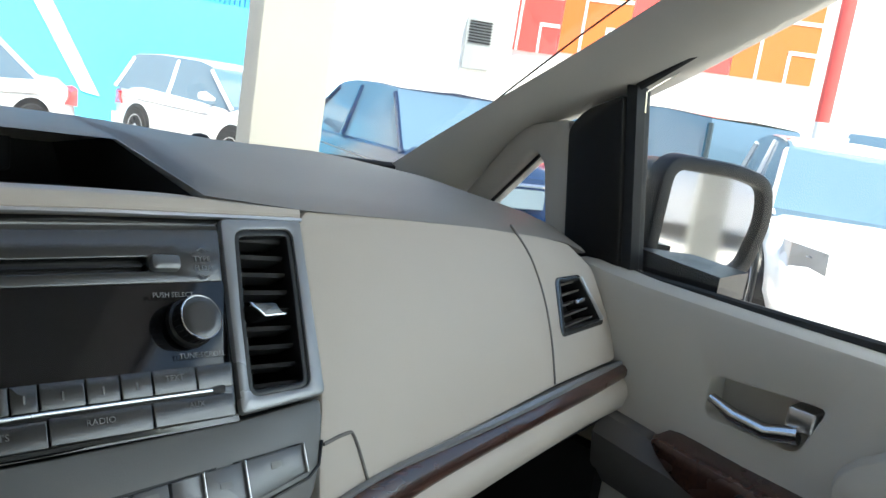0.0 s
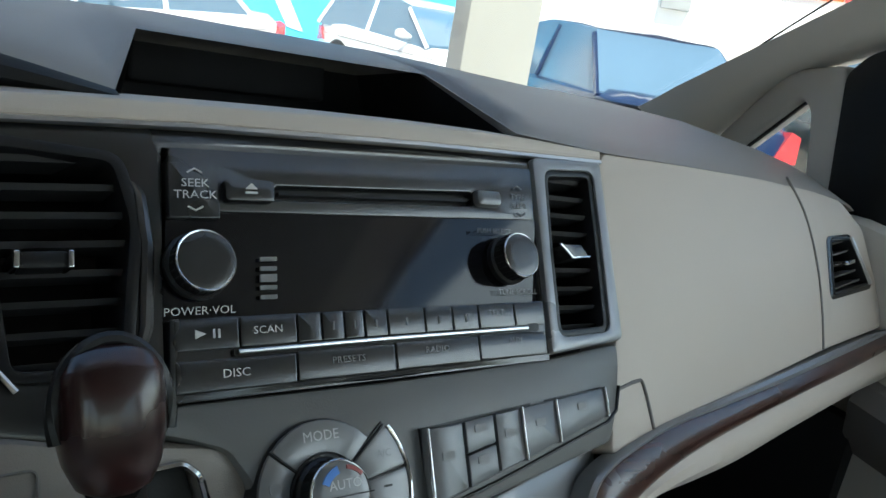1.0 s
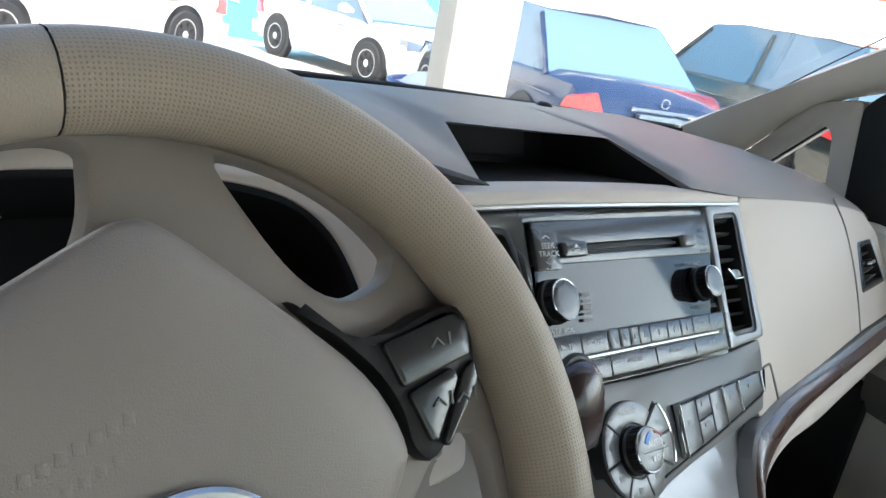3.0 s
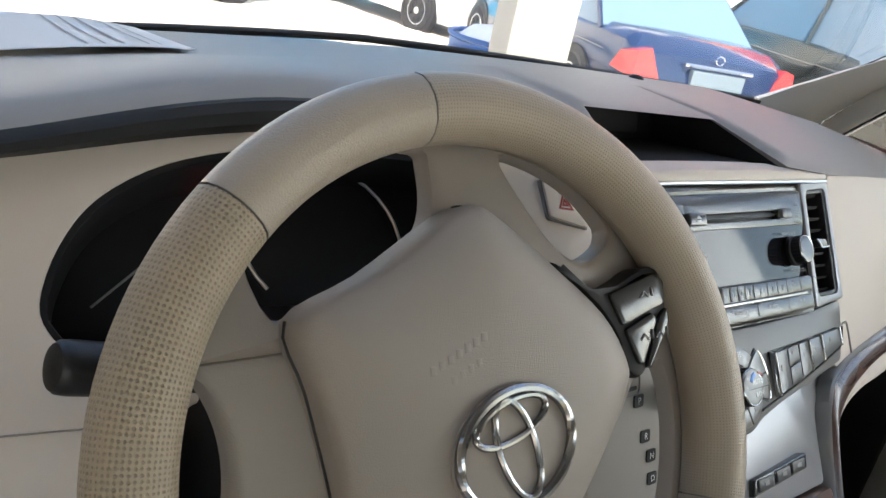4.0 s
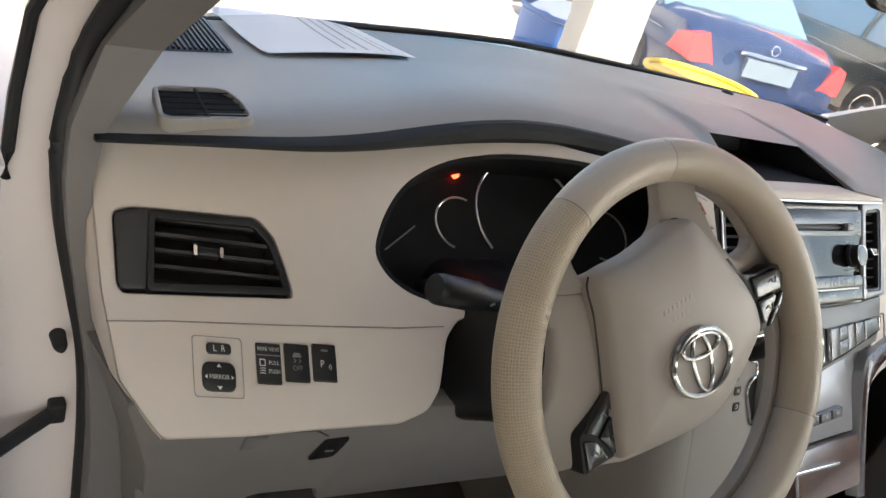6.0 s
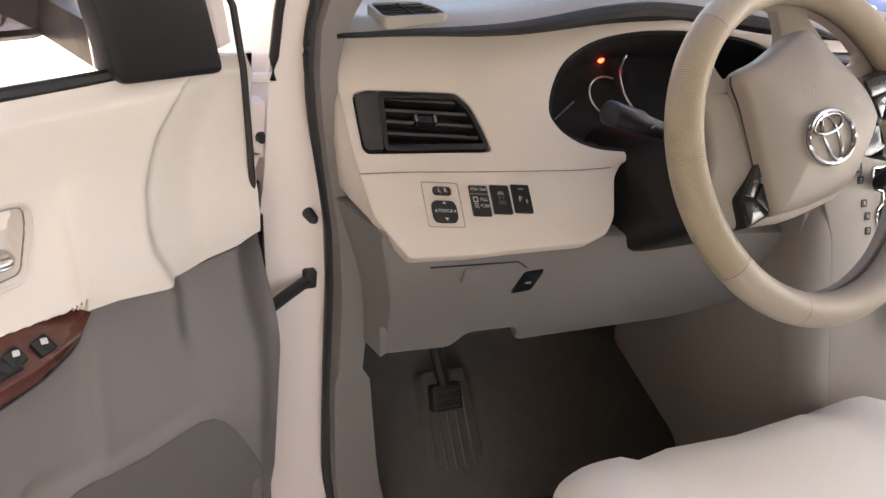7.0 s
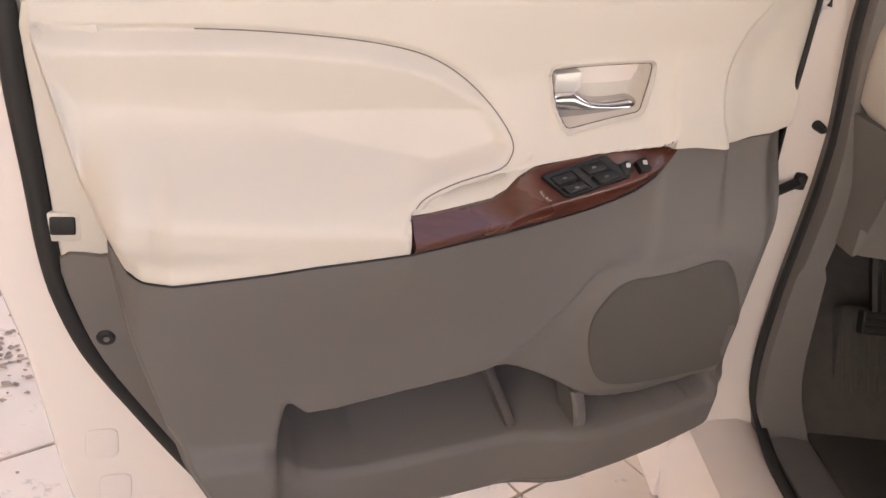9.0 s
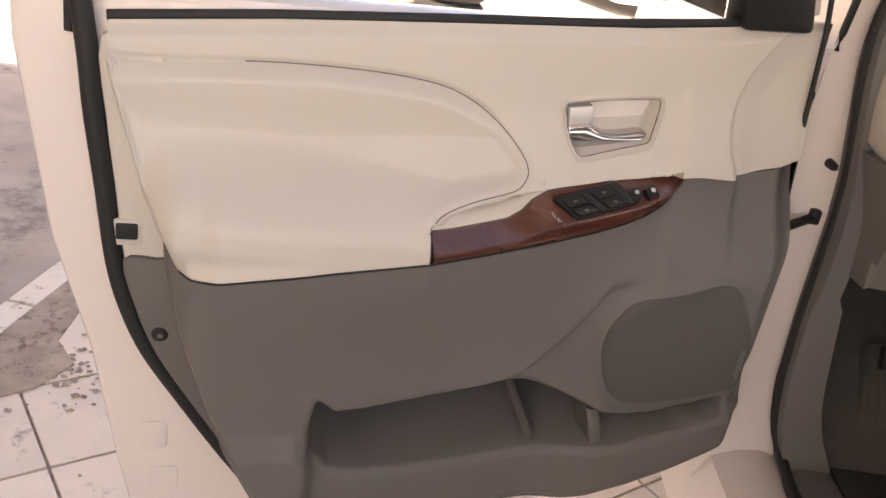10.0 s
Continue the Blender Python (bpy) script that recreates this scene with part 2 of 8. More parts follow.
def loft(rows, closed=True, caps=True):
    """Skin over rows of points (each row a ring)."""
    bm = bmesh.new()
    vs = [[bm.verts.new(p) for p in r] for r in rows]
    for a, b in zip(vs, vs[1:]):
        k = len(a)
        for i in range(k if closed else k - 1):
            j = (i + 1) % k
            try:
                bm.faces.new((a[i], a[j], b[j], b[i]))
            except ValueError:
                pass
    if caps and closed:
        bm.faces.new(vs[0])
        bm.faces.new(vs[-1])
    return bm


def tube(path, r, n=12, closed=False, squash=1.0, up=(0, 0, 1)):
    """Round bar along a path; r a number or one per point."""
    path = [Vector(p) for p in path]
    k, rows = len(path), []
    for i, p in enumerate(path):
        d = (path[(i + 1) % k] - path[i - 1]) if closed else (path[min(i + 1, k - 1)] - path[max(i - 1, 0)])
        d.normalize()
        a = d.cross(Vector(up))
        a = a.normalized() if a.length > 1e-5 else d.orthogonal().normalized()
        b = a.cross(d)
        q = r[i] if isinstance(r, (list, tuple)) else r
        rows.append([p + (a * math.cos(2 * math.pi * j / n) + b * (squash * math.sin(2 * math.pi * j / n))) * q for j in range(n)])
    if closed:
        rows.append(rows[0])
        bm = bmesh.new()
        vs = [[bm.verts.new(p) for p in x] for x in rows[:-1]]
        for i in range(k):
            a, b = vs[i], vs[(i + 1) % k]
            for j in range(n):
                bm.faces.new((a[j], a[(j + 1) % n], b[(j + 1) % n], b[j]))
        return bm
    return loft(rows)


def join_bm(*bms):
    out = bmesh.new()
    for b in bms:
        me = bpy.data.meshes.new("tmp")
        b.to_mesh(me)
        out.from_mesh(me)
        b.free()
        bpy.data.meshes.remove(me)
    return out


def lathe(profile, place, n=32):
    """Turned body: profile of (radius, depth) about the axis of place(u, v, w)."""
    rows = [[place(r * math.cos(2 * math.pi * i / n), r * math.sin(2 * math.pi * i / n), w) for i in range(n)] for r, w in profile]
    return loft(rows)


def slant(a, b, c):
    """Laying on the plane y = a + b x + c z, by x and z, with depth towards the cabin."""
    nrm = Vector((b, -1, c)).normalized()
    return lambda x, z, w: Vector((x, a + b * x + c * z, z)) + nrm * w


def local(o, u, v):
    o, u, v = Vector(o), Vector(u).normalized(), Vector(v).normalized()
    w = u.cross(v).normalized()
    v = w.cross(u)
    return lambda a, b, c: o + u * a + v * b + w * c


def moved(place, du, dv, dw=0.0):
    return lambda u, v, w: place(u + du, v + dv, w + dw)


def words(text, place, u, v, size, w=0.0012, turn=0.0):
    """Mesh of built-in font letters centred at (u, v)."""
    cu = bpy.data.curves.new("t", "FONT")
    cu.body, cu.size, cu.align_x, cu.align_y, cu.extrude, cu.resolution_u = text, size, "CENTER", "CENTER", 0.0, 2
    ob = bpy.data.objects.new("t", cu)
    me = bpy.data.meshes.new_from_object(ob)
    bm = bmesh.new()
    bm.from_mesh(me)
    c, s = math.cos(turn), math.sin(turn)
    for x in bm.verts:
        x.co = place(u + x.co.x * c - x.co.y * s, v + x.co.x * s + x.co.y * c, w)
    bpy.data.objects.remove(ob)
    bpy.data.curves.remove(cu)
    bpy.data.meshes.remove(me)
    return bm


def box_bm(x0, x1, y0, y1, z0, z1, bev=0.0):
    return plate(rounded([(x0, y0), (x1, y0), (x1, y1), (x0, y1)], max(bev, 1e-4), 2), lambda u, v, w: Vector((u, v, w)), z0, z1, (), bev)


# ---- van shell (structure) ----
def shell(name, bm, material, label, category, parent=None):
    ob = part(name, bm, material, parent)
    return tagged(ob, label, category, "", "structure")


shell("van_floor", box_bm(-0.70, 0.78, -3.2, 0.62, 0.36, 0.42), M_CARPET, "dark grey carpeted floor of the van", "floor")
# Added black panel: footwell darkness put in as colour over the beige wall.
shell("footwell_shade_panel", box_bm(0.738, 0.80, 0.455, 0.95, 0.36, 0.905), M_BROW, "added black panel giving the dark of the passenger footwell", "trim")
shell("toe_board", loft([[Vector((x, 0.52, 0.42)), Vector((x, 0.86, 0.70)), Vector((x, 0.92, 1.16)), Vector((x, 1.0, 1.16)), Vector((x, 0.95, 0.6)), Vector((x, 0.6, 0.36))] for x in (-0.63, 0.0, 0.78)]), M_CARPET, "dark carpeted toe board under the dashboard", "floor")
shell("roof_lining", plate(rounded([(-0.62, -3.2), (0.62, -3.2), (0.60, 0.12), (-0.60, 0.12)], 0.1), lambda u, v, w: Vector((u, v, w - 0.12 * (u / 0.62) ** 2 * 0.3)), 1.655, 1.70), M_LINER, "beige fabric roof lining of the van", "ceiling")
def roof_ring(y, f):
    return [Vector((x * f, y, z)) for x, z in ((-0.735, 1.590), (-0.715, 1.640), (-0.62, 1.700), (-0.35, 1.745), (0.0, 1.760), (0.35, 1.745), (0.62, 1.700), (0.715, 1.640), (0.735, 1.590), (0.69, 1.600), (0.60, 1.672), (0.0, 1.715), (-0.60, 1.672), (-0.69, 1.600))]


shell("van_roof", loft([roof_ring(-3.3, 0.94), roof_ring(-2.0, 1.0), roof_ring(-0.6, 1.0), roof_ring(-0.1, 0.985), roof_ring(0.12, 0.94)]), M_PAINT, "pearl white roof skin of the van", "roof")
side_r = plate([(-3.2, 0.3), (0.72, 0.3), (0.72, 1.10), (-3.2, 1.10)], lambda u, v, w: Vector((0.82 + w, u, v)), 0.0, 0.08)
shell("wall_side", side_r, M_PILLAR, "beige lower side wall of the van", "wall")
side_l = plate([(-3.2, 0.3), (-0.78, 0.3), (-0.78, 1.10), (-3.2, 1.10)], lambda u, v, w: Vector((-0.82 - w, u, v)), 0.0, 0.1)
shell("wall_sliding_door", side_l, M_PAINT, "pearl white lower wall of the sliding door", "wall")
shell("wall_rear", plate([(-0.82, 0.3), (0.82, 0.3), (0.82, 1.15), (-0.82, 1.15)], lambda u, v, w: Vector((u, -3.2 - w, v)), 0.0, 0.08), M_PILLAR, "beige rear wall of the van", "wall")
for sx, nm in ((-1, "post_front_left"), (1, "post_front_right")):
    shell(nm, loft([[Vector((sx * (0.80 - 0.2 * t) + dx, -0.86 + dy, 0.4 + 1.26 * t)) for dx, dy in ((-0.03, -0.05), (0.03, -0.05), (0.03, 0.05), (-0.03, 0.05))] for t in (0, 0.55, 1.0)]), M_PILLAR, "beige trimmed middle post of the van", "post")
    shell(nm + "_rear", loft([[Vector((sx * (0.80 - 0.2 * t) + dx, -3.1 + dy, 0.4 + 1.26 * t)) for dx, dy in ((-0.03, -0.12), (0.03, -0.12), (0.03, 0.12), (-0.03, 0.12))] for t in (0, 0.55, 1.0)]), M_PILLAR, "beige trimmed rear post of the van", "post")


def base_y(x):
    return 1.02 - 0.25 * (x + 0.0) ** 2 * 1.3


def screen_pt(x, t, off=0.0):
    """Point of the windscreen: t from its foot (0) to the roof (1)."""
    y0, z0 = base_y(x) + 0.01, 1.187 - 0.02 * abs(x)
    y1, z1 = 0.10 - 0.10 * x * x, 1.66
    return Vector((x * (1 - 0.16 * t), y0 + (y1 - y0) * t + off * 0.5, z0 + (z1 - z0) * t + 0.03 * math.sin(math.pi * t) + off * 0.8))


XS = [-0.74 + 1.48 * i / 24 for i in range(25)]
rows = []
for t in [i / 8 for i in range(9)]:
    rows.append([screen_pt(x, t) for x in XS] + [screen_pt(x, t, 0.005) for x in reversed(XS)])
windscreen = shell("windscreen", loft(rows), M_GLASS, "clear curved windscreen above the dashboard", "window")
windscreen.visible_shadow = False
shell("windscreen_seal", tube([screen_pt(x, 0.008, 0.004) for x in XS], 0.007, 8), M_RUBBER, "black rubber seal along the windscreen foot", "seal")
shell("windscreen_cowl", loft([[p, p + Vector((0, 0.16, -0.02)), p + Vector((0, 0.16, -0.08)), p + Vector((0, 0.0, -0.06))] for p in [screen_pt(x, 0, 0) + Vector((0, 0.012, -0.012)) for x in XS]]), M_BLACK, "black plastic cowl in front of the windscreen", "trim")
hood_rows = []
for x in [-0.85 + 1.7 * i / 16 for i in range(17)]:
    hood_rows.append([Vector((x, y, z)) for y, z in ((1.12 - 0.2 * x * x, 1.10 - 0.05 * x * x), (1.5, 1.06 - 0.07 * x * x), (1.85, 0.97 - 0.1 * x * x), (1.98 - 0.2 * x * x, 0.80), (1.95 - 0.2 * x * x, 0.5), (1.2, 0.5))])
shell("van_bonnet", loft(hood_rows), M_PAINT, "pearl white bonnet of the van", "bonnet")

# right front pillar, quarter window, sail and door
def pillar_trim(sx, name):
    inner = [(0.712, 0.872, 1.178), (0.700, 0.697, 1.278), (0.690, 0.486, 1.402), (0.650, 0.25, 1.54), (0.62, 0.08, 1.64)]
    low = [(0.775, 0.790, 1.150), (0.785, 0.672, 1.262), (0.785, 0.52, 1.325), (0.745, 0.32, 1.430), (0.70, 0.10, 1.55)]
    rws = []
    for (a, b) in zip(cat(inner, 4, False), cat(low, 4, False)):
        m = (a + b) / 2 + Vector((-0.018, -0.02, 0.0))
        q1, q2 = a * 0.65 + b * 0.35 + Vector((-0.014, -0.014, 0)), a * 0.3 + b * 0.7 + Vector((-0.014, -0.012, 0))
        back = [b + Vector((0.05, 0.02, 0.0)), a + Vector((0.06, 0.045, -0.005))]
        rws.append([Vector((sx * p.x, p.y, p.z)) for p in (a, q1, q2, b, *back)])
    return shell(name, loft(rws), M_PILLAR, "beige plastic front pillar trim", "pillar", None)


pillar_trim(1, "pillar_front_right")
X_SIDE = lambda x0, tilt=0.22: (lambda y, z, w: Vector((x0 - tilt * max(0.0, z - 1.10) - w, y, z)))
SR = X_SIDE(0.815)
qw = [(0.752, 1.148), (0.654, 1.238), (0.640, 1.225), (0.634, 1.130), (0.69, 1.133)]
quarter = [(0.80, 1.10), (0.80, 1.14), (0.675, 1.268), (0.60, 1.285), (0.585, 1.10)]
shell("quarter_window_frame", plate(rounded(quarter, 0.01), SR, -0.03, 0.012, [rounded(qw, 0.012)], 0.004, 0.006), M_PILLAR, "beige trim round the small quarter window", "trim")
q_glass = shell("quarter_window", plate(grown(rounded(qw, 0.012), 0.004), SR, -0.018, -0.013), M_GLASS, "small triangular quarter window pane", "window")
q_glass.visible_shadow = False
shell("quarter_window_seal", tube([SR(p[0], p[1], -0.006) for p in rounded(qw, 0.012)], 0.0035, 6, True), M_RUBBER, "thin black seal of the quarter window", "seal")

rdoor = thing("passenger_door", (0.82, 0.0, 0.6), "closed beige passenger door with chrome handle and wood trim", "door")
sail = [(0.600, 1.115), (0.600, 1.275), (0.575, 1.300), (0.520, 1.325), (0.512, 1.105)]
under(part("sail_cover", plate(rounded(sail, 0.012), SR, -0.02, 0.016, (), 0.006), M_BLACK, None, "black plastic corner cover"), rdoor)
under(part("window_channel", plate(rounded([(0.512, 1.10), (0.520, 1.335), (0.506, 1.335), (0.498, 1.10)], 0.002), SR, -0.02, 0.010), M_RUBBER), rdoor)
rpanel = cat([(0.56, 1.118), (0.46, 1.112), (0.2, 1.106), (-0.3, 1.10), (-0.72, 1.09), (-0.74, 0.7), (-0.7, 0.42), (0.2, 0.42), (0.42, 0.5), (0.52, 0.75), (0.545, 0.95), (0.575, 1.08)], 3)
RD = lambda y, z, w: Vector((0.795 - w - 0.05 * max(0, 1.0 - z), y, z))
hnd = rounded([(0.352, 1.036), (0.226, 1.042), (0.246, 0.988), (0.350, 0.990)], 0.012)
under(part("door_panel", plate(rpanel, RD, -0.03, 0.03, [hnd], 0.012, 0.005), M_PILLAR), rdoor)
under(part("handle_recess", plate(grown(hnd, 0.004), RD, -0.02, -0.008), M_PILLAR), rdoor)
lever = under(part("door_handle", tube([RD(0.348, 1.010, 0.026), RD(0.318, 1.002, 0.032), RD(0.280, 0.998, 0.032), RD(0.248, 1.006, 0.028)], [0.006, 0.008, 0.009, 0.011], 10), M_CHROME, None, "chrome pull handle"), rdoor)
under(part("lock_tab", plate(rrect(0.250, 1.021, 0.030, 0.024, 0.004), RD, 0.0, 0.028, (), 0.003), M_SATIN, None, "satin metal lock tab"), rdoor)
armw = cat([(0.385, 0.958), (0.295, 0.952), (0.205, 0.945), (0.115, 0.93), (0.085, 0.905), (0.165, 0.905), (0.265, 0.905), (0.345, 0.92)], 4)
under(part("armrest_wood", plate(armw, RD, 0.0, 0.075, (), 0.008), M_DWOOD, None, "dark wood armrest trim"), rdoor)
arm_r = [[RD(y, z + dz, dw) for dz, dw in ((0.0, 0.0), (0.0, 0.055), (-0.02, 0.07), (-0.06, 0.06), (-0.12, 0.0))] for y, z in ((0.46, 0.955), (0.38, 0.945), (0.25, 0.93), (0.1, 0.91), (-0.2, 0.89), (-0.5, 0.88))]
under(part("armrest", loft(arm_r), M_DGREY), rdoor)
for yy in (0.265, 0.21):
    under(part("window_switch", plate(rrect(yy, 0.932, 0.022, 0.018, 0.003), RD, 0.07, 0.083, (), 0.003), M_BLACK), rdoor)
rel = cat([(-0.62, 1.05), (0.05, 1.055), (0.17, 1.02), (0.205, 0.97), (0.15, 0.93), (-0.1, 0.91), (-0.62, 0.90)], 4)
under(part("upper_pad", plate(rel, RD, 0.0, 0.052, (), 0.02), M_PILLAR, None, "padded beige vinyl insert"), rdoor)
r_glass = under(part("window_pane", plate([(0.505, 1.10), (0.505, 1.33), (0.30, 1.46), (0.1, 1.56), (-0.8, 1.60), (-0.8, 1.10)], SR, -0.012, -0.008), M_GLASS), rdoor)
r_glass.visible_shadow = False
under(part("window_frame", tube([SR(0.51, 1.335, 0.0), SR(0.30, 1.465, 0.0), SR(0.1, 1.565, 0.0), SR(-0.4, 1.60, 0.0), SR(-0.8, 1.605, 0.0)], 0.006, 8), M_RUBBER), rdoor)
under(part("belt_seal", tube([SR(0.51, 1.108, 0.0), SR(0.2, 1.108, 0.0), SR(-0.75, 1.10, 0.0)], 0.008, 8), M_RUBBER), rdoor)

# outside mirror
mirror = thing("door_mirror", (0.98, 0.43, 1.12), "dark housed outside mirror on the passenger door", "mirror")
MF = local((1.000, 0.512, 1.172), (0.93, -0.37, 0), (0, 0, 1))
mshape = rounded([(-0.092, -0.066), (0.074, -0.070), (0.098, 0.01), (0.088, 0.062), (0.03, 0.074), (-0.085, 0.078)], 0.03, 6)
mback = [[MF(p[0] * s, p[1] * s, d) for p in mshape] for s, d in ((1.0, 0.0), (1.06, -0.02), (1.02, -0.07), (0.75, -0.11), (0.3, -0.125))]
under(part("housing", join_bm(plate(grown(mshape, 0.012), MF, -0.02, 0.012, [grown(mshape, -0.008)], 0.006, 0.004), loft([[MF(p[0] * 1.06, p[1] * 1.06, -0.015) for p in mshape]] + mback[2:])), M_BLACK, None, "black mirror housing"), mirror)
under(part("mirror_glass", plate(grown(mshape, -0.009), MF, -0.008, 0.001), M_MIRROR, None, "silvered mirror pane"), mirror)
under(part("foot", loft([[Vector((0.84, y, z)) for y, z in ((0.40, 1.10), (0.52, 1.10), (0.52, 1.14), (0.40, 1.13))], [Vector((0.96, y, z)) for y, z in ((0.42, 1.09), (0.50, 1.09), (0.50, 1.13), (0.42, 1.125))]]), M_BLACK), mirror)

# inside mirror below the windscreen
rv = thing("rear_view_mirror", (0.165, 0.452, 1.47), "black rounded rear-view mirror hanging below the windscreen", "mirror")
RV = local((0.152, 0.440, 1.455), (0.97, -0.24, 0), (0, 0, 1))
rvo = rrect(0, 0, 0.225, 0.055, 0.026, 8)
under(part("housing", loft([[RV(p.x * f, p.y * f, w) for p in rvo] for f, w in ((0.94, 0.004), (1.0, 0.0), (0.98, -0.008), (0.85, -0.016), (0.4, -0.020))]), M_BLACK, None, "black plastic housing"), rv)
under(part("mirror_glass", plate(grown(rvo, -0.006), RV, 0.0, 0.0052, (), 0.001), M_MIRROR, None, "silvered mirror pane"), rv)
under(part("stem", tube([RV(0, 0.008, -0.014), (0.160, 0.450, 1.484), (0.166, 0.440, 1.511)], [0.008, 0.007, 0.012], 10), M_BLACK), rv)

# ---- dashboard ----
dash = thing("dashboard", (0.0, 0.6, 0.9), "two-tone dashboard with charcoal top and beige front panels", "dashboard")
LX = [-0.76, -0.70, -0.62, -0.55, -0.5, -0.45, -0.40, -0.34, -0.27, -0.2, -0.12, -0.070, -0.041, 0.158, 0.178, 0.26, 0.37, 0.51, 0.63, 0.70, 0.77]
LY = [0.535, 0.515, 0.505, 0.50, 0.50, 0.50, 0.50, 0.50, 0.495, 0.48, 0.455, 0.446, 0.532, 0.536, 0.446, 0.446, 0.468, 0.496, 0.518, 0.532, 0.55]
LZ = [1.180, 1.190, 1.193, 1.197, 1.204, 1.212, 1.218, 1.221, 1.217, 1.214, 1.213, 1.2115, 1.2385, 1.2300, 1.2055, 1.196, 1.185, 1.170, 1.154, 1.143, 1.125]
LH = [0.003, 0.005, 0.009, 0.013, 0.016, 0.019, 0.021, 0.022, 0.022, 0.020, 0.014, 0.004, 0.0005, 0.0005, 0.003, 0.003, 0.003, 0.003, 0.003, 0.003, 0.003]
T65X, T65 = [-0.77, -0.62, -0.5, -0.35, -0.2, 0.0, 0.2, 0.4, 0.6, 0.77], [1.168, 1.188, 1.204, 1.228, 1.238, 1.240, 1.230, 1.212, 1.194, 1.150]
T80X, T80 = [-0.77, -0.5, -0.35, 0.0, 0.3, 0.6, 0.77], [1.165, 1.188, 1.200, 1.214, 1.206, 1.193, 1.150]
pad_x = sorted(set([-0.76 + 1.53 * i / 60 for i in range(61)] + LX))
pad_rows = []
for x in pad_x:
    y, z, h = (float(np.mean([np.interp(x + d * min(1.0, max(0.0, (-0.14 - x) / 0.08)), LX, q) for d in (-0.04, -0.02, 0.0, 0.02, 0.04)])) for q in (LY, LZ, LH))
    yb = base_y(x)
    z65, z80 = float(np.interp(x, T65X, T65)), float(np.interp(x, T80X, T80))
    zb = 1.187 - 0.045 * max(0.0, abs(x) - 0.6) / 0.16
    ym = (y + 0.66) / 2
    zt = z + h
    rd = 0.2 if -0.05 < x < 0.18 else 1.0
    prof = [(y + 0.07, z - 0.015), (y, z), (y - 0.004, zt - 0.001), (y + 0.004, zt + 0.004 * rd), (y + 0.02, zt + 0.009 * rd), (ym, max((zt + 0.012 * rd + z65) / 2 + 0.004 * rd, zt + 0.002 * rd)), (0.67, z65), (0.80, z80), ((0.80 + yb) / 2 + 0.03, (z80 + zb) / 2 + 0.001), (yb - 0.01, zb), (yb, zb - 0.03), (0.75, 1.10)]
    pad_rows.append([Vector((x, a, b)) for a, b in prof])
under(part("top_pad", loft(pad_rows), M_PAD, None, "charcoal grained soft top", 50), dash)
brow_rows = []
for x in [-0.755 + 0.685 * i / 40 for i in range(41)]:
    y, z, h = (float(np.mean([np.interp(x + d * min(1.0, max(0.0, (-0.14 - x) / 0.08)), LX, q) for d in (-0.04, -0.02, 0.0, 0.02, 0.04)])) for q in (LY, LZ, LH))
    brow_rows.append([Vector((x, y + a, z + b)) for a, b in ((0.03, 0.0), (-0.008, -0.001), (-0.017, h * 0.35), (-0.016, h * 0.75), (-0.010, h), (0.03, h))])
under(part("instrument_hood", loft(brow_rows), M_BROW, None, "black overhanging hood lip"), dash)

# display recess in the middle of the dashboard top
rec = loft([[Vector((x, y, z)) for x, y, z in ring] for ring in (
    [(-0.068, 0.442, 1.2085), (0.176, 0.444, 1.2035), (0.156, 0.535, 1.2292), (-0.040, 0.531, 1.2378)],
    [(-0.050, 0.60, 1.190), (0.150, 0.60, 1.186), (0.142, 0.60, 1.2290), (-0.038, 0.60, 1.2370)],
    [(-0.05, 0.64, 1.185), (0.14, 0.64, 1.180), (0.135, 0.64, 1.225), (-0.04, 0.64, 1.235)])], True, False)
bmesh.ops.contextual_create(rec, geom=[v for v in rec.verts if abs(v.co.y - 0.64) < 1e-4])
under(part("display_recess", rec, M_HOOD, None, "dark hooded recess"), dash)
DS = local((0.040, 0.590, 1.213), (1, 0, -0.03), (0, 0.25, 1))
under(part("recess_back", plate(rrect(0.034, -0.003, 0.222, 0.044, 0.004), DS, -0.020, -0.013), M_HOOD), dash)
disp = under(part("display", plate(rrect(0, 0, 0.14, 0.030, 0.004), DS, -0.012, 0.0, (), 0.002), M_HOOD, None, "unlit information display"), dash)
part("screen", plate(rrect(0.015, 0, 0.095, 0.025, 0.002), DS, -0.002, 0.0015), M_SCREEN, disp).matrix_parent_inverse = dash.matrix_world.inverted()
part("display_end", plate(rrect(-0.052, 0, 0.030, 0.026, 0.002), DS, -0.002, 0.0035, (), 0.001), M_STACK, disp, "blue-grey end panel of the display").matrix_parent_inverse = dash.matrix_world.inverted()

# driver's side panel
PL_FLAT = slant(-0.5806, -0.2605, 0.8031)
PL = lambda x, z, w: PL_FLAT(x, z, w + 0.010 * min(1.0, max(0.0, (x + 0.205) / 0.03)))
clus = cat([(-0.516, 1.122), (-0.502, 1.150), (-0.477, 1.175), (-0.435, 1.195), (-0.380, 1.207), (-0.32, 1.212), (-0.27, 1.212), (-0.228, 1.207), (-0.205, 1.196), (-0.193, 1.176), (-0.190, 1.145), (-0.21, 1.105), (-0.26, 1.090), (-0.35, 1.085), (-0.44, 1.085), (-0.472, 1.087), (-0.495, 1.094), (-0.511, 1.106)], 4)
dvent = rounded([(-0.736, 1.076), (-0.732, 1.071), (-0.594, 1.078), (-0.600, 1.098), (-0.608, 1.119), (-0.622, 1.131), (-0.722, 1.128), (-0.737, 1.124)], 0.006)
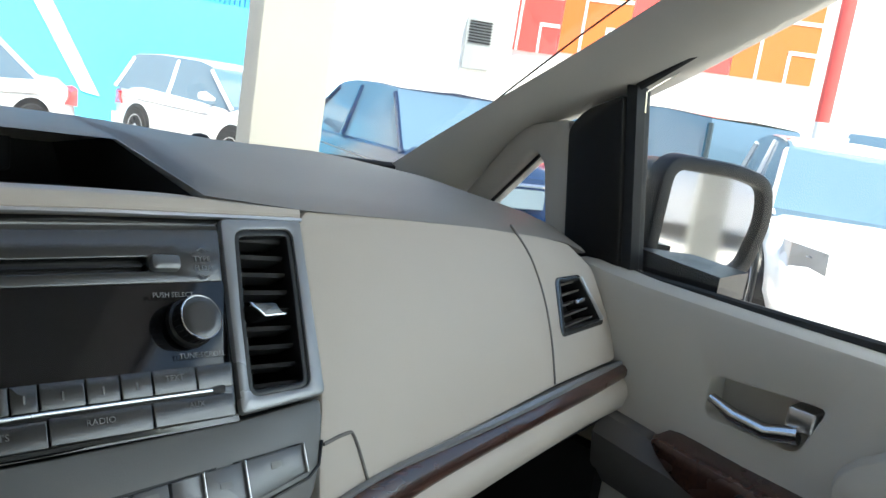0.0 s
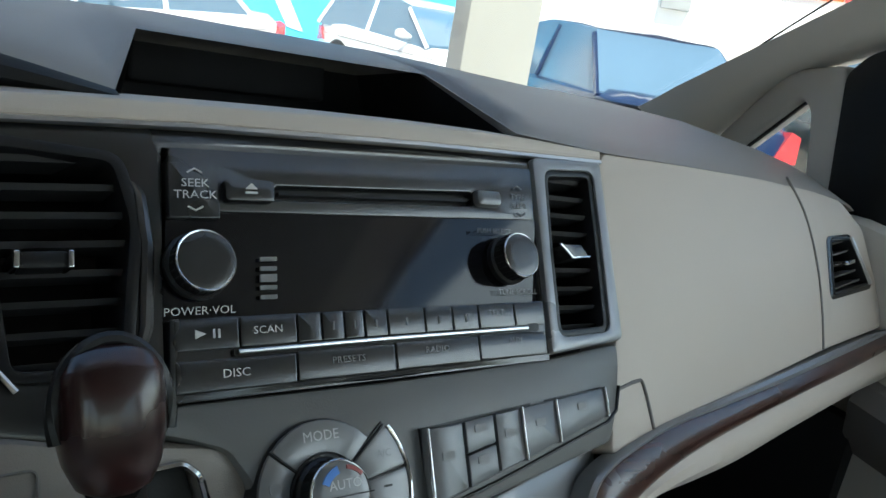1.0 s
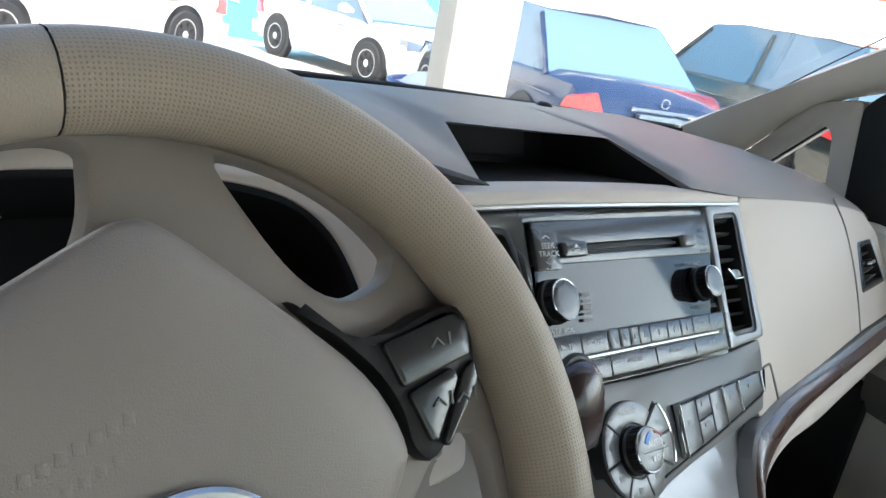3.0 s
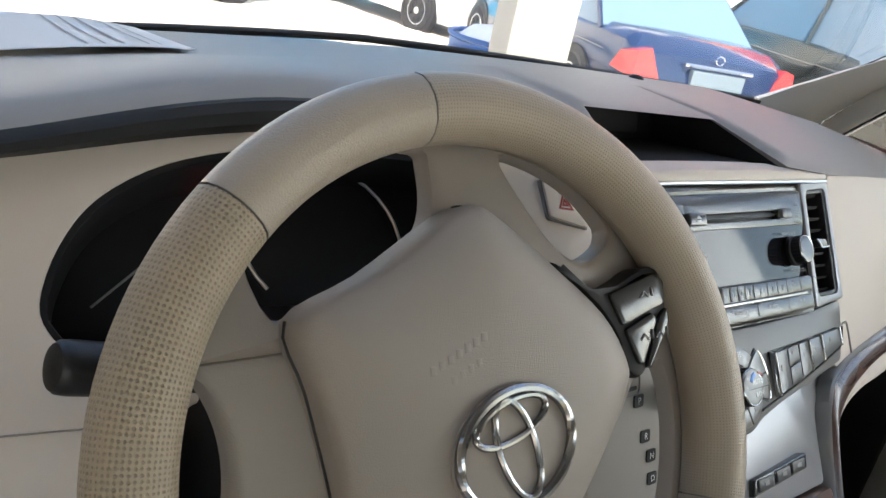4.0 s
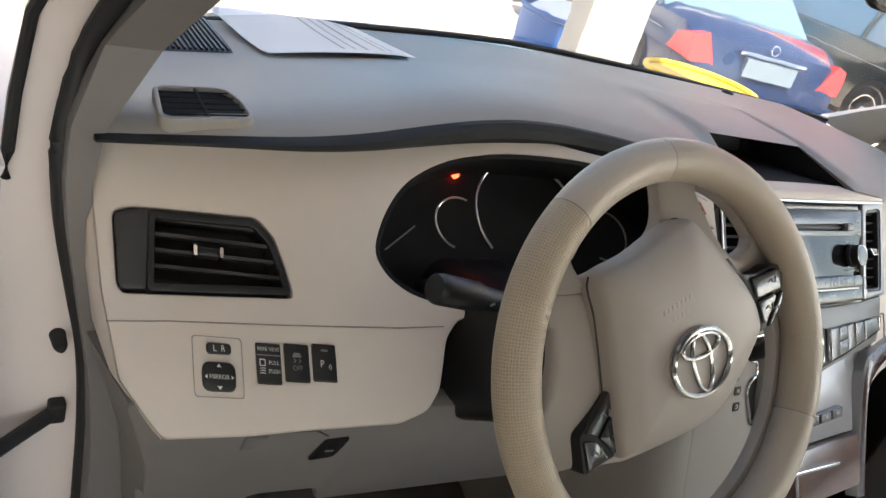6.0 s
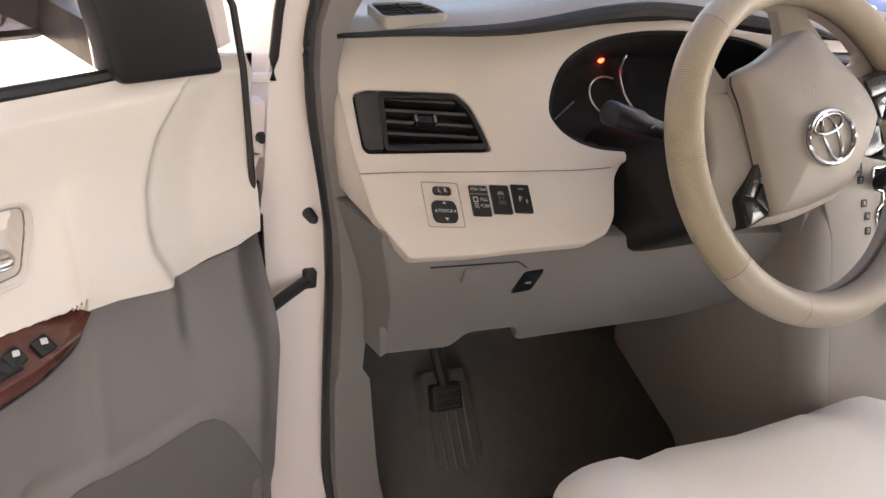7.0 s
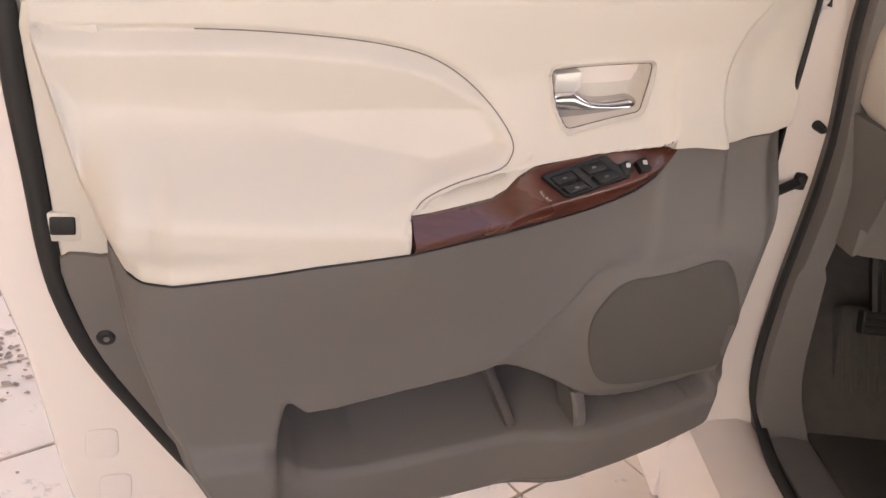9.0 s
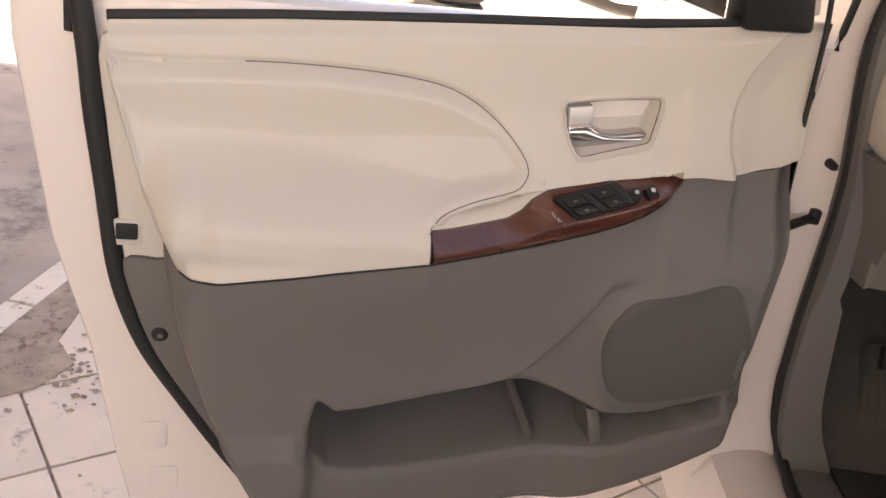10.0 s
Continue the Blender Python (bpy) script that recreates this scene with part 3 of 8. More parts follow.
dpanel = rounded([(-0.752, 1.178), (-0.752, 1.13), (-0.748, 1.07), (-0.738, 1.015), (-0.708, 0.979), (-0.642, 0.983), (-0.585, 0.989), (-0.507, 0.996), (-0.480, 1.006), (-0.466, 1.022), (-0.455, 1.06), (-0.441, 1.075), (-0.25, 1.075), (-0.22, 1.05), (-0.15, 1.075), (-0.142, 1.10), (-0.137, 1.215), (-0.2, 1.217), (-0.34, 1.226), (-0.45, 1.214), (-0.5, 1.207), (-0.62, 1.197), (-0.70, 1.192)], 0.006)
under(part("driver_panel", plate(dpanel, PL, -0.02, 0.0, [clus, dvent], 0.004, 0.003), M_BEIGE, None, "light beige panel round the instruments"), dash)
side = loft([[PL(x, z, -0.001) + o for o in (Vector((0, 0, 0)), Vector((-0.004, 0.012, 0)), Vector((-0.004, 0.09, 0.0)), Vector((0.02, 0.09, 0)))] for x, z in ((-0.752, 1.178), (-0.752, 1.13), (-0.748, 1.07), (-0.738, 1.015), (-0.708, 0.979))])
under(part("panel_end", side, M_BEIGE), dash)
crease = [PL(x, z, 0.0005) for x, z in ((-0.745, 1.052), (-0.70, 1.055), (-0.6, 1.059), (-0.5, 1.064), (-0.458, 1.068))]
under(part("panel_seam", tube(crease, 0.0006, 6), M_CONS), dash)

# instrument cluster
cluster = under(part("instrument_panel", plate(grown(clus, 0.002), PL, -0.075, -0.066), M_HOOD, None, "black unlit instrument dials"), dash)
under(part("cluster_surround", plate(grown(clus, 0.003), PL, -0.068, -0.002, [grown(clus, -0.0035)], 0, 0.001), M_HOOD), dash)
def sub(name, bm, m, parent, label=""):
    ob = part(name, bm, m, None, label)
    return under(ob, parent)


def arc(cx, cz, r, a0, a1, w, rad, place, n=20, sy=1.0):
    return tube([place(cx + r * math.cos(radians(a0 + (a1 - a0) * i / n)), cz + sy * r * math.sin(radians(a0 + (a1 - a0) * i / n)), w) for i in range(n + 1)], rad, 6)


sub("dial_ring", arc(-0.326, 1.172, 0.060, -40, 220, -0.060, 0.0014, PL, 24, 0.8), M_SATIN, cluster, "thin satin dial ring")
sub("dial_ring", arc(-0.405, 1.158, 0.027, 70, 250, -0.060, 0.0012, PL, 16, 0.8), M_SATIN, cluster, "thin satin dial ring")
sub("dial_ring", arc(-0.235, 1.165, 0.027, -110, 110, -0.060, 0.0012, PL, 16, 0.8), M_DIM, cluster, "thin grey dial ring")
sub("needle", tube([PL(-0.488, 1.129, -0.060), PL(-0.455, 1.151, -0.060)], 0.0009, 6), M_DIM, cluster)
sub("warning_lamp", plate(ring2(-0.4045, 1.2000, 0.0036, None, 12), PL, -0.066, -0.0605), M_RED, cluster, "glowing red warning lamp")

# vents
def slats(parent, outline, place, n, w_back, horiz=True, tilt=0.25, frame_w=0.004, material=None):
    us, vs = [p[0] for p in outline], [p[1] for p in outline]
    v0, v1 = min(vs), max(vs)
    sub("vent_back", plate(grown(outline, 0.002), place, w_back - 0.006, w_back), M_DARKHOLE, parent)
    sub("vent_surround", plate(grown(outline, 0.0015), place, w_back, 0.002, [grown(outline, -frame_w)], 0.001, 0.001), M_BLACK, parent)
    for i in range(n):
        v = v0 + (v1 - v0) * (i + 0.5) / n
        xs = []
        for j in range(len(outline)):
            a, b = outline[j - 1], outline[j]
            if (a[1] - v) * (b[1] - v) < 0:
                xs.append(a[0] + (b[0] - a[0]) * (v - a[1]) / (b[1] - a[1]))
        if len(xs) < 2:
            continue
        u0, u1 = min(xs) + 0.002, max(xs) - 0.002
        hgt = (v1 - v0) / n * 0.14
        sl = loft([[place(u, v + a, b) for a, b in ((-hgt * 0.4, -0.006), (hgt, -0.004), (hgt * 1.4, -0.022), (0.0, -0.024))] for u in (u0, u1)])
        sub("slat", sl, material or M_VENT, parent)


vent_d = under(thing("side_vent", PL(-0.66, 1.10, 0), "", ""), dash)
inner_v = rounded([(-0.712, 1.075), (-0.598, 1.081), (-0.603, 1.098), (-0.611, 1.117), (-0.624, 1.128), (-0.708, 1.126)], 0.004)
sub("end_cap", plate(rounded([(-0.735, 1.076), (-0.731, 1.073), (-0.714, 1.074), (-0.709, 1.127), (-0.722, 1.127), (-0.736, 1.122)], 0.003), PL, -0.02, 0.003, (), 0.002), M_VENT, vent_d)
slats(vent_d, inner_v, PL, 5, -0.035)
tab = sub("vent_tab", plate(rrect(-0.664, 1.103, 0.018, 0.0065, 0.002), PL, -0.01, 0.006, (), 0.002), M_BLACK, vent_d)
sub("tab_edge", plate(rrect(-0.6745, 1.103, 0.0028, 0.007, 0.001), PL, -0.008, 0.008), M_CHROME, vent_d)
sub("tab_edge", plate(rrect(-0.6535, 1.103, 0.0028, 0.007, 0.001), PL, -0.008, 0.008), M_CHROME, vent_d)

# switches left of the wheel
sub("switch_frame", plate(rrect(-0.661, 1.0275, 0.040, 0.040, 0.003), PL, -0.004, 0.0008, [rrect(-0.661, 1.0275, 0.0388, 0.0388, 0.003)]), M_CONS, dash)
b = sub("mirror_selector", plate(rrect(-0.660, 1.0395, 0.020, 0.0075, 0.0036), PL, -0.004, 0.004, (), 0.0015), M_BLACK, dash, "small black mirror selector button")
sub("letters", words("L  R", PL, -0.660, 1.0395, 0.006, 0.0044), M_WHITE, b)
b = sub("mirror_pad", plate(rrect(-0.661, 1.021, 0.027, 0.0195, 0.007), PL, -0.004, 0.005, (), 0.002), M_BLACK, dash, "rounded black mirror adjusting pad")
sub("letters", words("MIRROR", PL, -0.661, 1.021, 0.0044, 0.0054), M_WHITE, b)
for uu, vv, rot in ((-0.661, 1.0282, 0), (-0.661, 1.0142, 180)):
    sub("arrow", plate([(uu - 0.002, vv - 0.0008 * (1 if rot == 0 else -1)), (uu + 0.002, vv - 0.0008 * (1 if rot == 0 else -1)), (uu, vv + 0.0015 * (1 if rot == 0 else -1))], PL, 0.004, 0.0054), M_WHITE, b)
for d in (-1, 1):
    sub("arrow", plate([(-0.661 + d * 0.0095, 1.0195), (-0.661 + d * 0.0115, 1.021), (-0.661 + d * 0.0095, 1.0225)], PL, 0.004, 0.0054), M_WHITE, b)
for i, (u0, u1, v0, v1) in enumerate(((-0.630, -0.6095, 1.018, 1.0455), (-0.6065, -0.5855, 1.0205, 1.0465), (-0.5825, -0.562, 1.022, 1.0478))):
    b = sub("push_switch", plate(rrect((u0 + u1) / 2, (v0 + v1) / 2, u1 - u0, v1 - v0, 0.0015), PL, -0.004, 0.0035, (), 0.0012), M_BLACK, dash, "small black push switch")
    um = (u0 + u1) / 2
    if i == 0:
        sub("letters", words("REAR VENT", PL, um, v1 - 0.004, 0.0036, 0.004), M_WHITE, b)
        sub("letters", words("PULL", PL, um + 0.004, 1.0325, 0.004, 0.004), M_WHITE, b)
        sub("letters", words("PUSH", PL, um + 0.004, 1.0268, 0.004, 0.004), M_WHITE, b)
        sub("symbol", plate(rrect(um - 0.0055, 1.0325, 0.005, 0.0048, 0.0005), PL, 0.003, 0.004, [rrect(um - 0.0055, 1.0325, 0.0036, 0.0034, 0.0005)]), M_WHITE, b)
        for k in range(3):
            sub("symbol", tube([PL(um - 0.0078, 1.0252 + 0.0016 * k, 0.0040), PL(um - 0.0055, 1.0258 + 0.0016 * k, 0.0040), PL(um - 0.0032, 1.0252 + 0.0016 * k, 0.0040)], 0.00035, 5), M_WHITE, b)
        sub("switch_groove", plate(rrect(um, 1.0375, u1 - u0, 0.0008, 0.0002), PL, 0.0, 0.0038), M_GREY, b)
    elif i == 1:
        sub("symbol", words("OFF", PL, um, 1.030, 0.005, 0.004), M_DIM, b)
        sub("symbol", plate(rounded([(um - 0.004, 1.0375), (um + 0.004, 1.0375), (um + 0.0026, 1.0405), (um - 0.0026, 1.0405)], 0.0006, 2), PL, 0.003, 0.004), M_DIM, b)
        for d in (-1, 1):
            sub("symbol", tube([PL(um + d * 0.0022 - 0.001, 1.0338, 0.004), PL(um + d * 0.0022 + 0.001, 1.0350, 0.004), PL(um + d * 0.0022 - 0.0006, 1.0362, 0.004)], 0.0004, 5), M_DIM, b)
    else:
        sub("letters", words("P", PL, um - 0.0025, 1.034, 0.0072, 0.004), M_WHITE, b)
        for k in range(2):
            sub("symbol", arc(um + 0.0022, 1.0325, 0.0016 + 0.0014 * k, -40, 40, 0.0040, 0.0003, PL, 6), M_WHITE, b)
        sub("symbol", plate(rrect(um, 1.0435, 0.006, 0.0014, 0.0004), PL, 0.003, 0.004), M_DIM, b)

# lower knee panel and kick panel
KN = slant(0.653, -0.15, -0.35)
knee = rounded([(-0.735, 1.0), (-0.70, 0.90), (-0.685, 0.805), (-0.60, 0.81), (-0.585, 0.835), (-0.52, 0.84), (-0.515, 0.815), (-0.30, 0.84), (-0.18, 0.87), (-0.16, 0.99), (-0.5, 0.99)], 0.01)
under(part("knee_panel", plate(knee, KN, -0.02, 0.0, (), 0.005), M_GREY, None, "warm grey lower panel"), dash)
knee_edge = [(-0.735, 1.0), (-0.715, 0.945), (-0.70, 0.90), (-0.692, 0.85), (-0.687, 0.806)]
under(part("knee_side", loft([[KN(x + 0.004, z, -0.001), Vector((x - 0.004, 0.47, z)), Vector((x - 0.012, 0.535, z)), Vector((x + 0.01, 0.54, z)), KN(x + 0.03, z, -0.018)] for x, z in knee_edge]), M_GREY), dash)
under(part("lid_seam", tube([KN(x, z, 0.0005) for x, z in ((-0.665, 0.95), (-0.56, 0.955), (-0.545, 0.945))], 0.001, 6), M_BLACK), dash)
under(part("lid_catch", plate(rrect(-0.612, 0.937, 0.022, 0.022, 0.003), KN, -0.002, 0.003, (), 0.002), M_GREY), dash)
sock = under(part("diagnostic_socket", plate(rounded([(-0.552, 0.905), (-0.528, 0.910), (-0.522, 0.942), (-0.545, 0.938)], 0.003), KN, -0.004, 0.004, (), 0.002), M_BLACK, None, "small black switch in the lower panel"), dash)
sub("symbol", plate(rrect(-0.537, 0.924, 0.008, 0.003, 0.0006), KN, 0.003, 0.0046), M_DIM, sock)

# ---- centre stack ----
RC_O, RC_U, RC_V = Vector((0.0546, 0.3726, 1.1386)), Vector((1.0114, 0.0714, -0.0532)), Vector((0.0634, 0.5145, 0.7501))
RC_N = RC_U.cross(RC_V).normalized()
RC = lambda u, v, w: RC_O + RC_U * u + RC_V * v + RC_N * (w - 0.3 * u * u)
RK = lambda u, v: local(RC(u, v, 0.0), RC_U, RC_V)
bez = rounded([(-0.187, -0.056), (-0.178, -0.064), (-0.146, -0.071), (-0.116, -0.062), (-0.110, -0.0562), (0.0, -0.0562), (0.112, -0.0527), (0.1845, -0.0457), (0.191, 0.0905), (0.03, 0.0845), (-0.10, 0.083), (-0.196, 0.082)], 0.006)
cvl = rounded([(-0.185, 0.073), (-0.133, 0.066), (-0.1245, 0.032), (-0.130, -0.042), (-0.177, -0.040), (-0.184, 0.010)], 0.008)
cvr = rounded([(0.1215, -0.041), (0.1715, -0.039), (0.177, 0.031), (0.180, 0.081), (0.130, 0.077), (0.1245, 0.015)], 0.008)
rad_hole = [(-0.1150, -0.0548), (0.1100, -0.0522), (0.1180, 0.0775), (-0.1130, 0.0715)]
under(part("centre_bezel", plate(bez, RC, -0.02, 0.0, [cvl, cvr, rad_hole], 0.003, 0.003), M_BEZEL, None, "dark gunmetal centre bezel"), dash)
under(part("bezel_edge", plate(rounded([(0.1125, -0.0523), (0.1843, -0.0460), (0.191, 0.0905), (0.1195, 0.0855)], 0.005), RC, -0.004, 0.004, [grown(cvr, 0.0008)], 0.002, 0.001), M_SILVER, None, "silver edge of the right centre vent"), dash)
under(part("bezel_line", tube([RC(-0.194, 0.0815, 0.003), RC(-0.10, 0.0830, 0.003), RC(0.03, 0.0848, 0.003), RC(0.1915, 0.0905, 0.003)], 0.0018, 6), M_SATIN), dash)
under(part("bezel_line", tube([RC(-0.1875, 0.072, 0.002), RC(-0.1865, 0.010, 0.002), RC(-0.1795, -0.034, 0.002), RC(-0.172, -0.045, 0.002)], 0.0013, 6), M_SATIN), dash)
ledge = rounded([(-0.197, 0.0828), (-0.10, 0.0845), (0.03, 0.0860), (0.192, 0.0915), (0.193, 0.0995), (0.105, 0.0998), (0.0, 0.0980), (-0.14, 0.0958), (-0.197, 0.0948)], 0.002)
under(part("ledge", plate(ledge, RC, -0.04, 0.005, (), 0.003), M_BEIGE, None, "beige ledge above the radio"), dash)
lt_top = lambda u: float(np.interp(u, [-0.197, -0.14, 0.0, 0.105, 0.193], [0.0942, 0.0952, 0.0974, 0.0990, 0.0988]))
under(part("ledge_top", loft([[p, p + Vector((0, 0.010, 0.0)), p + Vector((0, 0.030, -0.002)), p + Vector((0, 0.030, -0.014)), p + Vector((0, 0.004, -0.008))] for p in [RC(-0.196 + 0.388 * i / 16, lt_top(-0.196 + 0.388 * i / 16), 0.002) for i in range(17)]]), M_BEIGE), dash)
under(part("bezel_rib", tube([RC(-0.1300, 0.062, -0.006), RC(-0.1245, 0.045, 0.0), RC(-0.1215, 0.02, 0.0), RC(-0.1225, -0.02, 0.0), RC(-0.1265, -0.042, -0.003)], [0.002, 0.0032, 0.0034, 0.0032, 0.002], 8), M_BEZEL), dash)
for nm, outline, n in (("centre_vent", cvl, 8), ("centre_vent", cvr, 9)):
    v = under(thing(nm, RC(0, 0, 0), "", ""), dash)
    slats(v, outline, RC, n, -0.05)
    cu = sum(p[0] for p in outline) / len(outline)
    if outline is cvl:
        cu = -0.1635
        sub("vent_tab", plate(rrect(cu, 0.0130, 0.019, 0.0085, 0.002), RC, -0.02, 0.005, (), 0.002), M_BLACK, v)
        sub("tab_edge", plate(rrect(cu - 0.0100, 0.0130, 0.0026, 0.0085, 0.001), RC, -0.015, 0.007, (), 0.001), M_CHROME, v)
        sub("tab_edge", plate(rrect(cu + 0.0100, 0.0125, 0.0026, 0.0085, 0.001), RC, -0.015, 0.007, (), 0.001), M_CHROME, v)
    else:
        tb = sub("vent_tab", plate(rounded([(0.1310, 0.0215), (0.1395, 0.0125), (0.1560, 0.0135), (0.1505, 0.0220)], 0.0015), RC, -0.01, 0.008, (), 0.0015), M_BEZEL, v)
        sub("tab_edge", tube([RC(0.1295, 0.0220, 0.008), RC(0.1395, 0.0122, 0.008), RC(0.1565, 0.0133, 0.008)], 0.0008, 6), M_CHROME, tb)

radio = thing("car_radio", RC(0, 0, -0.02), "grey car radio with disc slot, knobs and unlit black display", "radio")
lcd = rounded([(-0.1135, -0.0175), (0.1118, -0.0165), (0.1148, 0.0395), (-0.1122, 0.0372)], 0.002)
slot = rounded([(-0.062, 0.0440), (0.064, 0.0462), (0.064, 0.0558), (-0.061, 0.0524)], 0.002)
face_top = rounded([(-0.1122, 0.0372), (0.1143, 0.0395), (0.1172, 0.0768), (-0.1122, 0.0708)], 0.002)
face_low = rounded([(-0.1142, -0.0542), (0.1092, -0.0516), (0.1118, -0.0165), (-0.1135, -0.0175)], 0.002)
sub("faceplate", plate(face_top, RC, -0.015, 0.003, [slot], 0.001, 0.001), M_BEZEL, radio, "dark grey faceplate")
sub("faceplate", plate(face_low, RC, -0.015, 0.003, (), 0.001), M_BEZEL, radio, "dark grey faceplate")
LC = lambda u, v, w: RC(u, v, w + (v - 0.038) * 0.0875)
sub("display_glass", plate(grown(lcd, 0.001), LC, -0.006, 0.0015), M_GLOSS, radio, "glossy black display")
sub("disc_slot", plate(grown(slot, 0.001), RC, -0.014, -0.004), M_DARKHOLE, radio)
sub("slot_lip", plate([(-0.058, 0.0478), (0.062, 0.0500), (0.062, 0.0522), (-0.058, 0.0500)], RC, -0.006, 0.0005), M_BLACK, radio)
ej = sub("eject_button", plate(rrect(-0.0755, 0.0478, 0.025, 0.0125, 0.003), RC, 0.0, 0.0075, (), 0.002), M_BEZEL, radio)
sub("symbol", plate([(-0.0785, 0.0480), (-0.0725, 0.0480), (-0.0755, 0.0512)], RC, 0.007, 0.0082), M_WHITE, ej)
sub("symbol", plate(rrect(-0.0755, 0.0460, 0.006, 0.0011, 0.0002), RC, 0.007, 0.0082), M_WHITE, ej)
sub("slot_tab", plate(rrect(0.0745, 0.0513, 0.020, 0.0110, 0.004), RC, 0.0, 0.0075, (), 0.003), M_SILVERM, radio, "light grey slot end cap")
sub("seek_button", plate(rrect(-0.1010, 0.0480, 0.0235, 0.030, 0.001), RC, 0.0, 0.0042, (), 0.001), M_BEZEL, radio)
for txt, uu, vv, sz, mm in (("SEEK", -0.1010, 0.0512, 0.0062, M_WHITE), ("TRACK", -0.1010, 0.0450, 0.0062, M_WHITE), ("POWER·VOL", -0.0985, -0.0135, 0.0058, M_WHITE), ("PUSH SELECT", 0.0780, 0.0300, 0.0046, M_DIM), ("TUNE·SCROLL", 0.0945, -0.0095, 0.0050, M_DIM), ("SCAN", -0.0690, -0.0258, 0.0056, M_WHITE), ("DISC", -0.0850, -0.0462, 0.0060, M_WHITE), ("PRESETS", -0.028, -0.0445, 0.0052, M_DIM), ("RADIO", 0.026, -0.0432, 0.0052, M_DIM), ("AUX", 0.083, -0.0415, 0.0050, M_DIM), ("TEXT", 0.071, -0.0235, 0.0050, M_DIM), ("TYPE", 0.1010, 0.0545, 0.0056, M_DIM), ("FLDR", 0.1010, 0.0480, 0.0056, M_DIM)):
    sub("letters", words(txt, LC if -0.02 < vv < 0.035 else RC, uu, vv, sz, 0.0052 if uu < -0.1 else 0.0038), mm, radio)
for uu, vv, s in ((-0.1010, 0.0582, 1), (-0.1010, 0.0382, -1), (0.1010, 0.0610, 1), (0.1010, 0.0420, -1)):
    sub("arrow", tube([RC(uu - 0.0035, vv - 0.001 * s, 0.0044), RC(uu, vv + 0.0012 * s, 0.0044), RC(uu + 0.0035, vv - 0.001 * s, 0.0044)], 0.0005, 5), M_WHITE if uu < 0 else M_DIM, radio)
sub("symbol", plate([(-0.103, -0.0282), (-0.103, -0.0236), (-0.0980, -0.0259)], RC, 0.003, 0.0038), M_WHITE, radio)
for uu in (-0.0945, -0.0922):
    sub("symbol", plate(rrect(uu, -0.026, 0.0011, 0.0046, 0.0002), RC, 0.003, 0.0038), M_WHITE, radio)
for i in range(5):
    sub("label_bar", plate(rrect(-0.0650, 0.0125 - i * 0.0050, 0.0085, 0.0022 if i != 2 else 0.004, 0.0003), LC, 0.001, 0.0021), M_DIM, radio)
edges_u = [-0.112, -0.0827, -0.0543, -0.0414, -0.029, -0.0176, -0.0039, 0.0196, 0.0384, 0.0572, 0.0851, 0.1105]
for a, b in zip(edges_u, edges_u[1:]):
    sub("preset_button", plate(rrect((a + b) / 2, -0.0256 + 0.0006 * ((a + b) / 2 / 0.1), b - a - 0.0008, 0.0150, 0.0008), RC, 0.0, 0.0036, (), 0.0006), M_BEZEL, radio)
    if 2 < edges_u.index(a) < 9:
        sub("label_bar", plate(rrect((a + b) / 2, -0.026, 0.0008, 0.0045, 0.0002), RC, 0.003, 0.0040), M_DIM, radio)
for a, b in ((-0.112, -0.0555), (-0.0555, -0.0006), (-0.0006, 0.0553), (0.0553, 0.1090)):
    sub("source_button", plate(rrect((a + b) / 2, -0.0452 + 0.0012 * ((a + b) / 2 / 0.1), b - a - 0.0008, 0.0150, 0.0008), RC, 0.0, 0.0035, (), 0.0006), M_BEZEL, radio)
sub("chrome_line", tube([RC(-0.084, -0.0360, 0.0046), RC(0.0, -0.0350, 0.0046), RC(0.0935, -0.0342, 0.0046)], 0.0010, 8), M_SATIN, radio, "thin chrome line")
sub("line_groove", plate(rounded([(-0.086, -0.0382), (0.1035, -0.0365), (0.1035, -0.0312), (-0.086, -0.0340)], 0.002), RC, 0.0, 0.0039), M_BLACK, radio)


def knob(parent, name, place, r, h, label, cap=M_BEZEL):
    k = sub(name, lathe([(r * 1.12, 0.0), (r * 1.12, h * 0.25), (r * 1.02, h * 0.34), (r * 1.0, h * 0.92)], place), M_BLACK, parent, label)
    for i in range(24):
        a = 2 * math.pi * i / 24
        sub("grip_rib", tube([place(r * 1.0 * math.cos(a), r * 1.0 * math.sin(a), h * 0.4), place(r * 1.0 * math.cos(a), r * 1.0 * math.sin(a), h * 0.84)], r * 0.045, 5), M_BLACK, k)
    sub("chrome_ring", lathe([(r * 0.985, h * 0.87), (r * 1.015, h * 0.90), (r * 1.015, h * 0.955), (r * 0.985, h * 0.985), (r * 0.955, h * 0.97)], place), M_CHROME, k, "thin polished chrome rim")
    sub("cap", lathe([(r * 0.96, h * 0.9), (r * 0.955, h * 0.97), (r * 0.9, h * 0.99), (r * 0.6, h * 0.995), (0.0005, h * 1.0)], place), cap, k)
    return k


knob(radio, "volume_knob", RK(-0.1000, 0.0089), 0.0140, 0.013, "round knob with chrome rim")
knob(radio, "tuning_knob", RK(0.0872, 0.0112), 0.0132, 0.015, "round knob with chrome rim")

